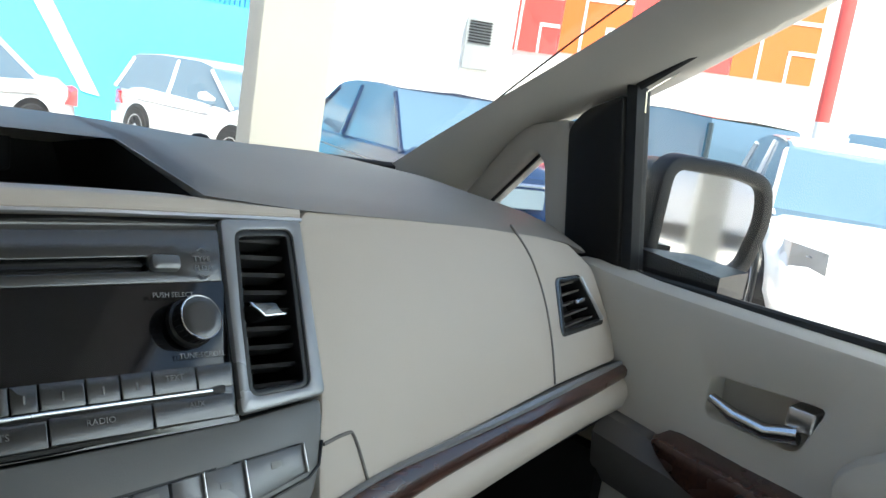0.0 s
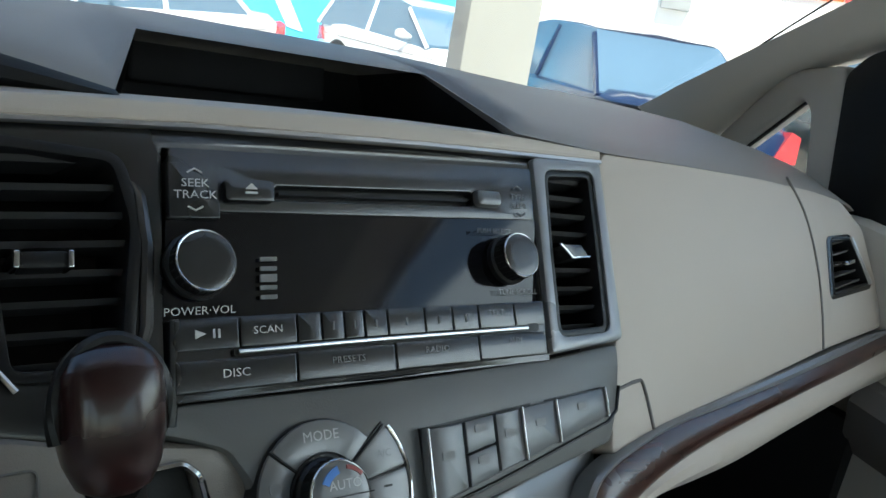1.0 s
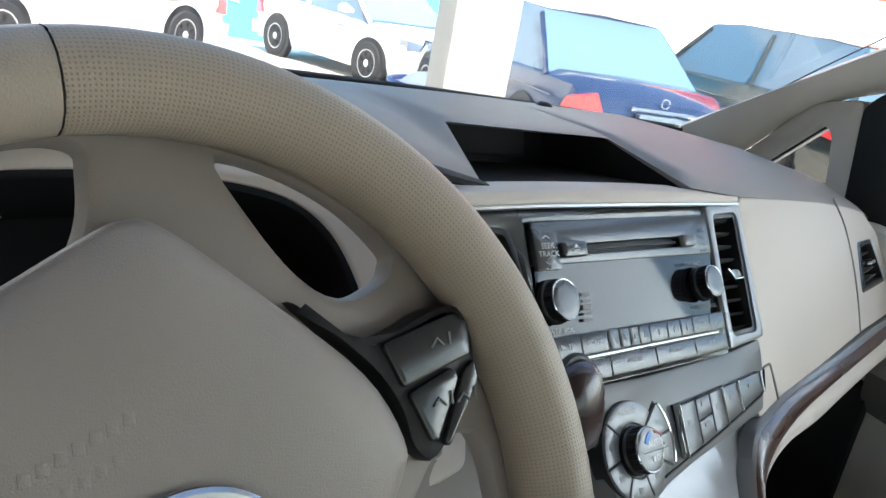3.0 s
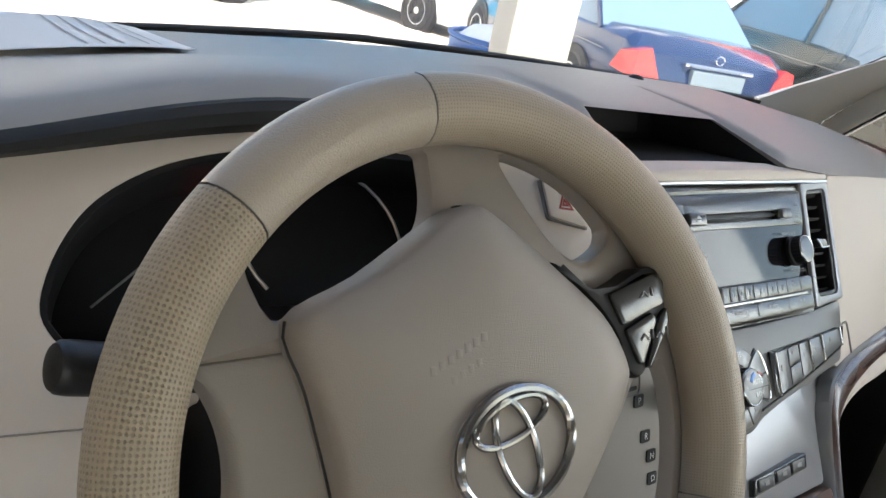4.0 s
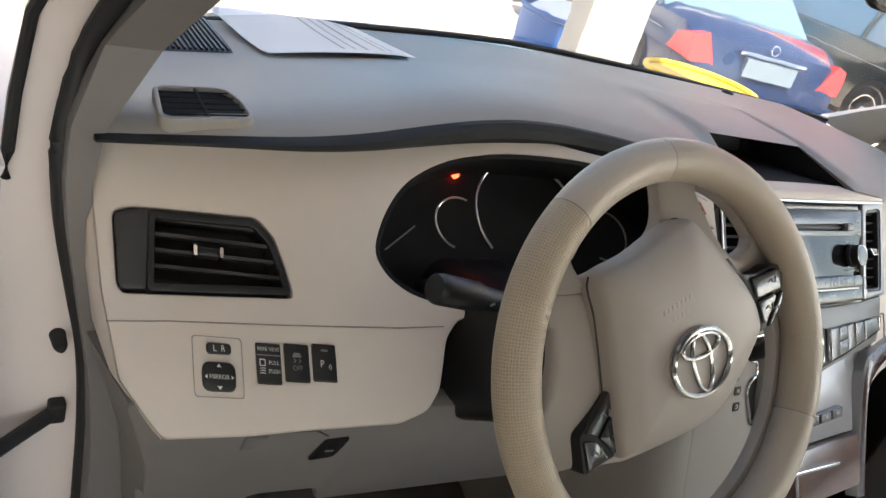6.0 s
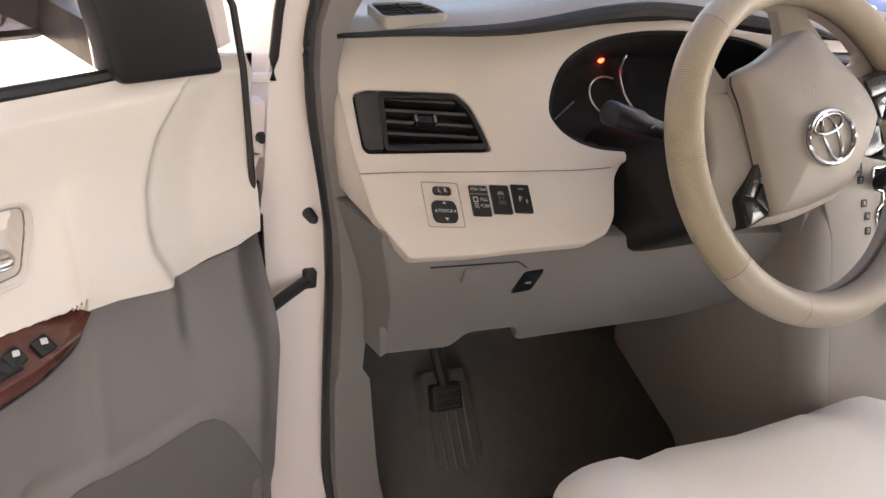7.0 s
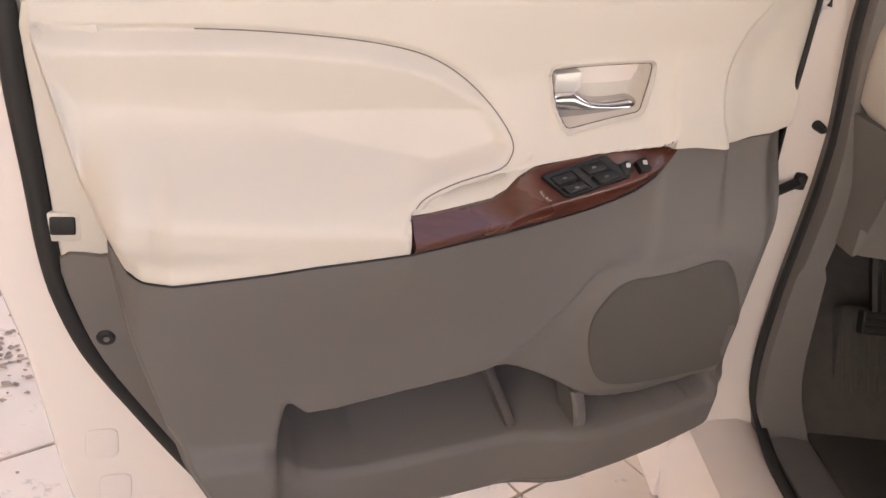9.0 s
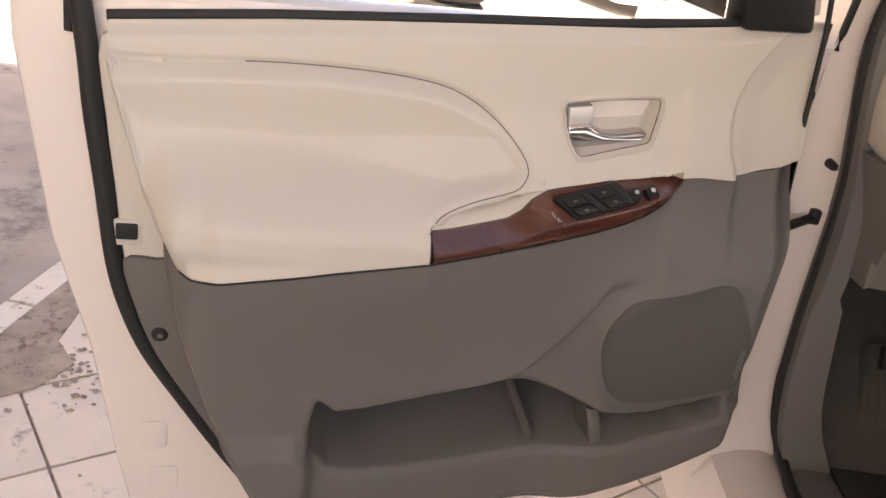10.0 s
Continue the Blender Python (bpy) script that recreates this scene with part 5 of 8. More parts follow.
hub_bm = plate(ring2(0, 0, 0.152, None, 64), lambda u, v, w: WF(u, v, w - 0.030 * max(0.0, (math.hypot(u, v) - 0.09) / 0.062) * 0.45), -0.013, -0.001, gaps, 0.0, 0.006)
sub("hub", hub_bm, M_HUB, wheel, "beige moulded spokes and hub")
cover = cat([(-0.094, 0.070), (-0.058, 0.0865), (-0.020, 0.108), (-0.006, 0.114), (0.006, 0.111), (0.038, 0.086), (0.071, 0.057), (0.0845, 0.032), (0.0815, 0.018), (0.060, -0.012), (0.029, -0.042), (-0.015, -0.0555), (-0.0635, -0.064), (-0.0725, -0.056), (-0.082, 0.005), (-0.088, 0.040)], 4)
rows_c = []
for s, w in ((1.0, -0.008), (1.0, 0.008), (0.985, 0.013), (0.95, 0.0165), (0.86, 0.0205), (0.70, 0.0235), (0.45, 0.0255), (0.15, 0.026)):
    rows_c.append([WF(-0.006 + (p.x + 0.006) * s, 0.020 + (p.y - 0.020) * s, w) for p in cover])
sub("airbag_cover", loft(rows_c), M_HUB, wheel, "smooth beige airbag cover")
sub("cover_seam", tube([WF(p.x, p.y, -0.0015) for p in cover[12:] + cover[:1]], 0.0010, 6), M_RUBBER, wheel)
EM = lambda a, rx, ry, w, tilt=16: WF(-0.0045 + rx * math.cos(a) * math.cos(radians(tilt)) - ry * math.sin(a) * math.sin(radians(tilt)), 0.0050 + rx * math.cos(a) * math.sin(radians(tilt)) + ry * math.sin(a) * math.cos(radians(tilt)), w)
em = sub("emblem_base", loft([[EM(2 * math.pi * i / 40, 0.0345 * s, 0.0270 * s, w) for i in range(40)] for s, w in ((1.05, 0.018), (1.0, 0.0265), (0.9, 0.0275), (0.3, 0.0280))]), M_HUB, wheel)
sub("emblem_ring", tube([EM(2 * math.pi * i / 48, 0.0320, 0.0250, 0.0288) for i in range(48)], 0.0024, 8, True), M_EMBLEM, em, "chrome oval ring")
sub("emblem_oval", tube([EM(2 * math.pi * i / 32, 0.0100, 0.0228, 0.0288) for i in range(32)], 0.0017, 8, True), M_EMBLEM, em, "inner chrome oval")
sub("emblem_oval", tube([EM(2 * math.pi * i / 32, 0.0205, 0.0085, 0.0288) + (WF(-0.0022, 0.0125, 0.0) - WF(0, 0, 0)) for i in range(32)], 0.0017, 8, True), M_EMBLEM, em, "inner chrome oval")
pr = cat([(0.050, 0.0850), (0.080, 0.0690), (0.112, 0.0775), (0.126, 0.0740), (0.1265, 0.048), (0.105, 0.021), (0.094, 0.026), (0.090, 0.042), (0.078, 0.060)], 4)
pl = rounded([(-0.0734, 0.0152), (-0.0782, -0.0174), (-0.1056, -0.0455), (-0.1005, -0.0757), (-0.0546, -0.0596)], 0.005)
buttons_r = [[(0.0835, 0.066), (0.1175, 0.0745), (0.125, 0.0705), (0.124, 0.0575), (0.091, 0.0485)], [(0.0925, 0.0465), (0.1145, 0.054), (0.117, 0.0495), (0.1035, 0.027), (0.1005, 0.0275)], [(0.126, 0.056), (0.1195, 0.052), (0.106, 0.026), (0.1085, 0.024), (0.1267, 0.0475)]]
buttons_l = [[(-0.077, -0.012), (-0.072, -0.022), (-0.090, -0.047), (-0.102, -0.044)], [(-0.070, -0.025), (-0.060, -0.055), (-0.072, -0.062), (-0.088, -0.048)], [(-0.103, -0.049), (-0.091, -0.050), (-0.078, -0.064), (-0.098, -0.072)]]
for outline, keys in ((pr, buttons_r), (pl, buttons_l)):
    pad = sub("button_pad", plate(outline, WF, -0.012, 0.0035, (), 0.003), M_BLACK, wheel, "black button pad on the spoke")
    for o in keys:
        bt = sub("wheel_button", plate(rounded(o, 0.0025), WF, 0.0, 0.0062, (), 0.0014), M_BEZEL, pad)
        mx, my = sum(p[0] for p in o) / len(o), sum(p[1] for p in o) / len(o)
        sub("symbol", tube([WF(mx - 0.003, my - 0.001, 0.0065), WF(mx, my + 0.002, 0.0065), WF(mx + 0.003, my - 0.001, 0.0065)], 0.0005, 5), M_DIM, bt)
        sub("symbol", tube([WF(mx + 0.006, my + 0.004, 0.0065), WF(mx + 0.006, my - 0.001, 0.0065)], 0.0005, 5), M_DIM, bt)
for k, (n_bars, v0) in enumerate(((7, 0.0), (4, -0.008))):
    for q in range(n_bars):
        sub("embossed_bar", plate(rrect(-0.026 + (q - n_bars / 2) * 0.0046 + 0.003 * k, 0.050 + v0 + 0.0019 * (q - n_bars / 2), 0.0034, 0.0042, 0.0006), WF, 0.018, 0.0258, (), 0.0004), M_HUB, wheel)

# column, stalks
col = thing("steering_column", (-0.36, 0.36, 1.07), "black steering column shroud with control stalks", "steering column")
rows_k = []
for y, cz, w, h in ((0.252, 1.110, 0.048, 0.036), (0.27, 1.100, 0.062, 0.050), (0.34, 1.066, 0.072, 0.066), (0.43, 1.020, 0.085, 0.085), (0.47, 1.00, 0.085, 0.095)):
    rows_k.append([Vector((-0.362 + p.x, y + 0.35 * p.y, cz + p.y)) for p in rrect(0, 0, 2 * w * 0.95, 2 * h * 0.9, w * 0.5, 5)])
sub("shroud", loft(rows_k), M_BLACK, col, "black moulded shroud")
sub("column_cover", plate(rounded([(-0.452, 1.075), (-0.462, 1.02), (-0.485, 0.995), (-0.47, 0.925), (-0.25, 0.93), (-0.24, 1.0), (-0.27, 1.09)], 0.008), lambda x, z, w: Vector((x, 0.43 - 0.1 * (1.0 - z) - w, z)), -0.03, 0.0, (), 0.006), M_BLACK, col, "black cover under the column")
st = sub("indicator_stalk", tube([(-0.40, 0.345, 1.115), (-0.450, 0.339, 1.131), (-0.486, 0.334, 1.142)], [0.009, 0.0095, 0.0110], 14), M_BLACK, col, "black indicator stalk")
K0, K1 = Vector((-0.484, 0.334, 1.1415)), Vector((-0.536, 0.329, 1.1560))
sub("stalk_knob", tube([K0.lerp(K1, f) for f in (0.0, 0.02, 0.07, 0.55, 0.86, 0.94, 0.985, 0.998, 1.0)], [0.0100, 0.0120, 0.0128, 0.0130, 0.0131, 0.0126, 0.0108, 0.0064, 0.0005], 36), M_BLACK, st)
for k in range(3):
    sub("symbol", tube([(-0.500 + 0.011 * k, 0.3215 + 0.001 * k, 1.1455 - 0.003 * k), (-0.496 + 0.011 * k, 0.3215 + 0.001 * k, 1.1475 - 0.003 * k)], 0.0010, 6), M_WHITE, st)
st2 = sub("wiper_stalk", tube([(-0.31, 0.335, 1.10), (-0.25, 0.318, 1.118), (-0.205, 0.31, 1.132), (-0.19, 0.308, 1.137)], [0.009, 0.011, 0.013, 0.012], 14), M_BLACK, col, "black wiper stalk")
for k in range(3):
    sub("symbol", tube([(-0.238 + 0.014 * k, 0.304 - 0.002 * k, 1.128 + 0.004 * k), (-0.234 + 0.014 * k, 0.304 - 0.002 * k, 1.130 + 0.004 * k)], 0.0011, 6), M_WHITE, st2)

# items on the dashboard top
tv = under(thing("defroster_vent", (-0.64, 0.60, 1.185), "", ""), dash)
TV = local((-0.664, 0.553, 1.2050), (0.992, -0.08, 0.09), (0.10, 0.99, 0.02))
tvo = rounded([(-0.037, -0.036), (0.035, -0.034), (0.034, 0.000), (0.026, 0.030), (-0.032, 0.033)], 0.010)
sub("vent_frame", plate(grown(tvo, 0.0045), TV, -0.012, 0.0065, [tvo], 0.0025, 0.001), M_PAD, tv)
sub("vent_back", plate(tvo, TV, -0.012, 0.0016), M_HOOD, tv)
for i in range(5):
    v = -0.028 + 0.0125 * i
    sub("slat", loft([[TV(u, v + a, b) for a, b in ((0, 0.0040), (0.0003, 0.0052), (0.0011, 0.0052), (0.0014, 0.0040))] for u in (-0.0355 + 0.0008 * i, 0.034 - 0.002 * max(0, i - 1))]), M_HOOD, tv)
sub("slat_post", loft([[TV(0.0 + a, b, w) for a, b in ((-0.0012, -0.034), (0.0012, -0.034), (0.0012, 0.030), (-0.0012, 0.030))] for w in (0.004, 0.0056)]), M_HOOD, tv)


def pad_z(x, y):
    z65, z80 = float(np.interp(x, T65X, T65)), float(np.interp(x, T80X, T80))
    zb = 1.187 - 0.045 * max(0.0, abs(x) - 0.6) / 0.16
    return float(np.interp(y, [0.67, 0.80, base_y(x)], [z65, z80, zb]))


paper = thing("paper_sheet", (-0.45, 0.88, 1.195), "white printed paper sheet lying on the dashboard", "paper")
grid_u, grid_v = 14, 8
def paper_pt(s, t, lift=0.0):
    a = Vector((-0.518, 0.780)).lerp(Vector((-0.31, 0.800)), s)
    b = Vector((-0.549, 0.930)).lerp(Vector((-0.326, 0.952)), s)
    p = a.lerp(b, t)
    return Vector((p.x, p.y, pad_z(p.x, p.y) + 0.004 + 0.006 * math.sin(3.1 * s) * (0.4 + 0.6 * t) + 0.012 * t * t * (1 - s) + lift))


bm = bmesh.new()
for lift in (0.0, 0.0006):
    vs = [[bm.verts.new(paper_pt(i / grid_u, j / grid_v, lift)) for j in range(grid_v + 1)] for i in range(grid_u + 1)]
    for i in range(grid_u):
        for j in range(grid_v):
            bm.faces.new((vs[i][j], vs[i + 1][j], vs[i + 1][j + 1], vs[i][j + 1]))
sub("sheet", bm, M_PAPER, paper)
for s0, s1 in ((0.52, 0.535), (0.60, 0.612), (0.68, 0.70), (0.80, 0.812), (0.86, 0.87)):
    bm = bmesh.new()
    vs = [[bm.verts.new(paper_pt(s, t, 0.0014)) for s in (s0, s1)] for t in [0.1 + 0.085 * k for k in range(11)]]
    for a, b in zip(vs, vs[1:]):
        bm.faces.new((a[0], a[1], b[1], b[0]))
    sub("printed_line", bm, M_PRINT, paper)
grille = under(part("speaker_grille", loft([[Vector((x, y, pad_z(x, y) + 0.003 + dz)) for y, dz in ((0.79, -0.004), (0.80, 0.0), (0.90, 0.0), (0.955, 0.0), (0.96, -0.004))] for x in (-0.72, -0.68, -0.62, -0.555)]), M_VENT, None, "dark ribbed speaker grille"), dash)
for k in range(26):
    x = -0.715 + k * 0.0062
    sub("rib", loft([[Vector((x + a, y, pad_z(x, y) + b)) for a, b in ((-0.0012, 0.002), (-0.001, 0.0048), (0.001, 0.0048), (0.0012, 0.002))] for y in (0.795, 0.87, 0.95)]), M_BLACK, grille)
bump_ob = thing("light_sensor", (0.423, 0.885, 1.187), "small round black sun sensor on the dashboard", "sensor")
sub("dome", lathe([(0.013, -0.004), (0.012, 0.004), (0.008, 0.008), (0.001, 0.0095)], lambda u, v, w: Vector((0.423 + u, 0.885 + v, pad_z(0.423, 0.885) + w)), 20), M_BLACK, bump_ob)

# ---- hinge pillar, sill and kick panel on the driver's side ----
def stack(levels):
    """Loft of four-cornered cross-sections: (z, x outer, x inner, y front, y back)."""
    return loft([[Vector((xo, yf, z)), Vector((xi, yf, z)), Vector((xi, yb, z)), Vector((xo, yb, z))] for z, xo, xi, yf, yb in levels])


def smooth_levels(levels, n=4):
    arr = np.array(levels)
    zs = np.linspace(arr[0, 0], arr[-1, 0], len(levels) * n)
    return [(float(z), *[float(np.interp(z, arr[:, 0], arr[:, k])) for k in range(1, 5)]) for z in zs]


pil = [(0.24, -0.80, -0.62, 0.555, 0.80), (0.42, -0.81, -0.665, 0.555, 0.80), (0.53, -0.835, -0.700, 0.57, 0.80), (0.88, -0.824, -0.725, 0.575, 0.80), (1.01, -0.813, -0.745, 0.575, 0.82), (1.13, -0.812, -0.768, 0.575, 0.84), (1.19, -0.811, -0.768, 0.572, 0.84), (1.26, -0.805, -0.755, 0.565, 0.74), (1.36, -0.785, -0.728, 0.47, 0.58), (1.50, -0.735, -0.675, 0.27, 0.38), (1.64, -0.68, -0.62, 0.06, 0.2)]
shell("pillar_hinge", stack(smooth_levels(pil)), M_PAINT, "pearl white painted hinge pillar of the van", "pillar")
seal_path = [(-0.690, -0.75, 0.436), (-0.690, -0.30, 0.436), (-0.690, 0.10, 0.436), (-0.688, 0.32, 0.436), (-0.685, 0.43, 0.434), (-0.680, 0.490, 0.440), (-0.681, 0.530, 0.456), (-0.690, 0.546, 0.480), (-0.702, 0.55, 0.520), (-0.714, 0.55, 0.580), (-0.7185, 0.55, 0.640), (-0.722, 0.55, 0.704), (-0.725, 0.55, 0.791), (-0.728, 0.55, 0.873), (-0.736, 0.55, 0.957), (-0.750, 0.55, 1.022), (-0.764, 0.55, 1.088), (-0.771, 0.55, 1.138), (-0.772, 0.553, 1.18), (-0.757, 0.548, 1.26), (-0.730, 0.46, 1.36), (-0.68, 0.26, 1.50), (-0.625, 0.05, 1.64)]
shell("door_opening_seal", tube(cat(seal_path, 4, False), 0.0095, 10), M_RUBBER, "black rubber seal round the door opening", "seal")
kick = [(0.38, -0.660, -0.570, 0.50, 0.72), (0.42, -0.672, -0.585, 0.502, 0.72), (0.46, -0.686, -0.606, 0.508, 0.72), (0.50, -0.698, -0.628, 0.513, 0.72), (0.55, -0.709, -0.646, 0.517, 0.72), (0.60, -0.716, -0.656, 0.519, 0.72), (0.70, -0.724, -0.672, 0.520, 0.72), (0.750, -0.726, -0.680, 0.520, 0.72), (0.756, -0.726, -0.694, 0.512, 0.72), (0.87, -0.730, -0.694, 0.51, 0.72), (0.95, -0.738, -0.700, 0.515, 0.72), (1.02, -0.752, -0.722, 0.52, 0.74), (1.09, -0.766, -0.746, 0.52, 0.74), (1.14, -0.773, -0.754, 0.52, 0.74), (1.19, -0.772, -0.745, 0.525, 0.76), (1.26, -0.752, -0.708, 0.53, 0.70), (1.36, -0.72, -0.672, 0.44, 0.56), (1.50, -0.67, -0.625, 0.24, 0.36), (1.64, -0.62, -0.58, 0.04, 0.16)]
shell("trim_kick_panel", stack(smooth_levels(kick, 3)), M_GREY, "grey plastic kick panel and pillar trim", "trim")
shell("sill", loft([[Vector((x, y, z)) for x, z in ((-0.79, 0.24), (-0.81, 0.34), (-0.785, 0.405), (-0.74, 0.424), (-0.70, 0.430), (-0.66, 0.42), (-0.66, 0.24))] for y in (-0.8, -0.3, 0.2, 0.56)]), M_PAINT, "pearl white painted door sill", "sill")
shell("sill_cover", loft([[Vector((x, y, z)) for x, z in ((-0.672, 0.424), (-0.668, 0.434), (-0.64, 0.442), (-0.595, 0.438), (-0.595, 0.42))] for y in (-0.75, -0.2, 0.3, 0.52)]), M_GREY, "grey plastic sill cover", "trim")
fender = [(0.36, -0.93, -0.80, 0.66, 1.30), (0.80, -0.955, -0.80, 0.66, 1.30), (1.05, -0.945, -0.80, 0.66, 1.30), (1.115, -0.925, -0.80, 0.665, 1.30), (1.128, -0.90, -0.81, 0.68, 1.28)]
shell("wall_fender", stack(smooth_levels(fender, 3)), M_PAINT, "pearl white front fender beside the hinge pillar", "fender")
shell("fender_seal", tube([(-0.810, 0.566, 1.125), (-0.810, 0.566, 1.15), (-0.808, 0.562, 1.20), (-0.801, 0.552, 1.27), (-0.784, 0.462, 1.365), (-0.736, 0.264, 1.505)], [0.004, 0.0055, 0.0055, 0.0055, 0.0055, 0.0055], 8), M_RUBBER, "black rubber strip up the outer pillar edge", "seal")
shell("fender_lip", tube([(-0.90, 0.60, 1.112), (-0.85, 0.590, 1.121), (-0.808, 0.574, 1.126)], 0.006, 8), M_PAINT, "pearl white fender lip above the hinge", "trim")
bumper_stop = thing("door_switch", (-0.752, 0.553, 0.959), "black round rubber door switch on the pillar", "switch")
sub("button", tube([(-0.757, 0.575, 0.959), (-0.757, 0.556, 0.959), (-0.757, 0.550, 0.959)], [0.0075, 0.0065, 0.004], 16), M_RUBBER, bumper_stop)
strap = thing("door_check_strap", (-0.76, 0.57, 0.868), "black steel check strap between door and pillar", "door strap")
sub("rod", tube([(-0.748, 0.572, 0.872), (-0.79, 0.548, 0.862), (-0.835, 0.522, 0.850), (-0.87, 0.50, 0.842)], 0.0075, 8), M_RUBBER, strap)
sub("bracket", plate(rrect(0, 0, 0.016, 0.024, 0.004), lambda u, v, w: Vector((-0.752 + u, 0.575 - w, 0.872 + v)), -0.004, 0.014, (), 0.004), M_RUBBER, strap)
# ---- driver's door, open ----
ddoor = thing("driver_door", (-0.87, 0.50, 0.35), "open driver door with cream and taupe trim and wood armrest", "door")
for zc in (1.062, 0.60):
    hg = under(thing("hinge_set", (-0.83, 0.59, zc), "", ""), ddoor)
    sub("leaf", plate(rounded([(-0.022, -0.034), (0.016, -0.034), (0.020, 0.0), (0.008, 0.034), (-0.022, 0.030)], 0.006), lambda u, v, w: Vector((-0.818 + u, 0.592 - w, zc + v)), -0.02, 0.008, (), 0.004), M_PAINT, hg)
    sub("arm", plate(rounded([(-0.060, -0.045), (-0.004, -0.040), (0.006, -0.010), (-0.060, -0.014)], 0.006), lambda u, v, w: Vector((-0.818 + u, 0.590 - w, zc - 0.012 + v)), -0.02, 0.006, (), 0.004), M_PAINT, hg)
    sub("bolt", tube([(-0.816, 0.592, zc - 0.008), (-0.816, 0.577, zc - 0.008)], [0.008, 0.006], 10), M_RUBBER, hg)
    sub("pin", tube([(-0.826, 0.585, zc - 0.062), (-0.826, 0.585, zc - 0.092)], [0.010, 0.009], 12), M_RUBBER, hg)
H0, DU, DN = Vector((-0.84, 0.505, 0)), Vector((-0.968, -0.25, 0)), Vector((0.25, -0.968, 0))
DR = lambda u, v, w: H0 + DU * u + DN * w + Vector((0, 0, v))
I = lambda x, xs, ys: float(np.interp(x, xs, ys))
belt = lambda u: I(u, [-0.05, 0.046, 0.160, 0.279, 0.539, 0.739, 0.93], [1.168, 1.161, 1.145, 1.130, 1.108, 1.090, 1.068])
grey_u = [-0.03, 0.008, 0.030, 0.124, 0.173, 0.203, 0.209, 0.217, 0.247, 0.281, 0.324, 0.407, 0.485, 0.547, 0.593, 0.660, 0.725, 0.789, 0.826, 0.845, 0.868, 0.888, 0.93]
grey_v = [0.985, 0.974, 0.965, 0.951, 0.954, 0.952, 0.931, 0.916, 0.897, 0.886, 0.876, 0.863, 0.853, 0.846, 0.839, 0.829, 0.817, 0.806, 0.802, 0.806, 0.835, 0.88, 1.02]
greyline = lambda u: I(u, grey_u, grey_v)
bottom = lambda u: I(u, [-0.03, -0.011, -0.006, 0.02, 0.045, 0.10, 0.162, 0.272, 0.4, 0.5, 0.69, 0.705, 0.741, 0.800, 0.840, 0.862], [0.70, 0.575, 0.545, 0.515, 0.500, 0.474, 0.452, 0.422, 0.404, 0.395, 0.385, 0.404, 0.469, 0.587, 0.711, 0.800])
gl_w = lambda u: I(u, [-0.05, 0.03, 0.123, 0.213, 0.38, 0.55, 0.70, 0.80, 0.832, 0.86, 0.95], [0.022, 0.030, 0.039, 0.047, 0.085, 0.122, 0.120, 0.113, 0.098, 0.06, 0.0])


def smooth(a, b, x):
    t = min(1.0, max(0.0, (x - a) / (b - a)))
    return t * t * (3 - 2 * t)


def poly_dist(poly, u, v):
    """Signed distance to a closed outline, positive inside."""
    best, inside = 1e9, False
    for i in range(len(poly)):
        ax, ay = poly[i - 1][0], poly[i - 1][1]
        bx, by = poly[i][0], poly[i][1]
        dx, dy = bx - ax, by - ay
        t = max(0.0, min(1.0, ((u - ax) * dx + (v - ay) * dy) / (dx * dx + dy * dy + 1e-12)))
        best = min(best, math.hypot(u - ax - t * dx, v - ay - t * dy))
        if (ay > v) != (by > v) and u < ax + (v - ay) / (by - ay) * dx:
            inside = not inside
    return best if inside else -best


pad_poly = [(p.x, p.y) for p in cat([(0.938, 1.024), (0.861, 1.032), (0.799, 1.038), (0.735, 1.042), (0.669, 1.043), (0.600, 1.041), (0.542, 1.034), (0.503, 1.021), (0.470, 1.002), (0.444, 0.981), (0.426, 0.960), (0.420, 0.946), (0.424, 0.935), (0.440, 0.923), (0.490, 0.912), (0.527, 0.901), (0.546, 0.890), (0.556, 0.870), (0.551, 0.83), (0.70, 0.79), (0.875, 0.79), (0.900, 0.865), (0.916, 0.912), (0.932, 0.971)], 3)]
cup_poly = [(0.418, 0.923), (0.440, 0.920), (0.490, 0.909), (0.527, 0.898), (0.546, 0.886), (0.551, 0.878), (0.523, 0.880), (0.486, 0.885), (0.447, 0.892), (0.429, 0.901), (0.416, 0.915)]
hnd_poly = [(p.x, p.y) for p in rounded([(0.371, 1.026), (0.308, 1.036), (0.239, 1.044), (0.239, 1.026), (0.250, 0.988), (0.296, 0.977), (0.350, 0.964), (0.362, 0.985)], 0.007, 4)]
step_u = lambda v: I(v, [0.94, 0.965, 0.986, 1.008, 1.04, 1.095, 1.14, 1.165], [0.109, 0.121, 0.131, 0.133, 0.129, 0.113, 0.085, 0.045])

w_top = lambda u: I(u, [0.200, 0.251, 0.305, 0.357, 0.397, 0.416, 0.429, 0.447, 0.486, 0.523, 0.552], [0.953, 0.946, 0.940, 0.933, 0.926, 0.915, 0.900, 0.890, 0.884, 0.879, 0.877])


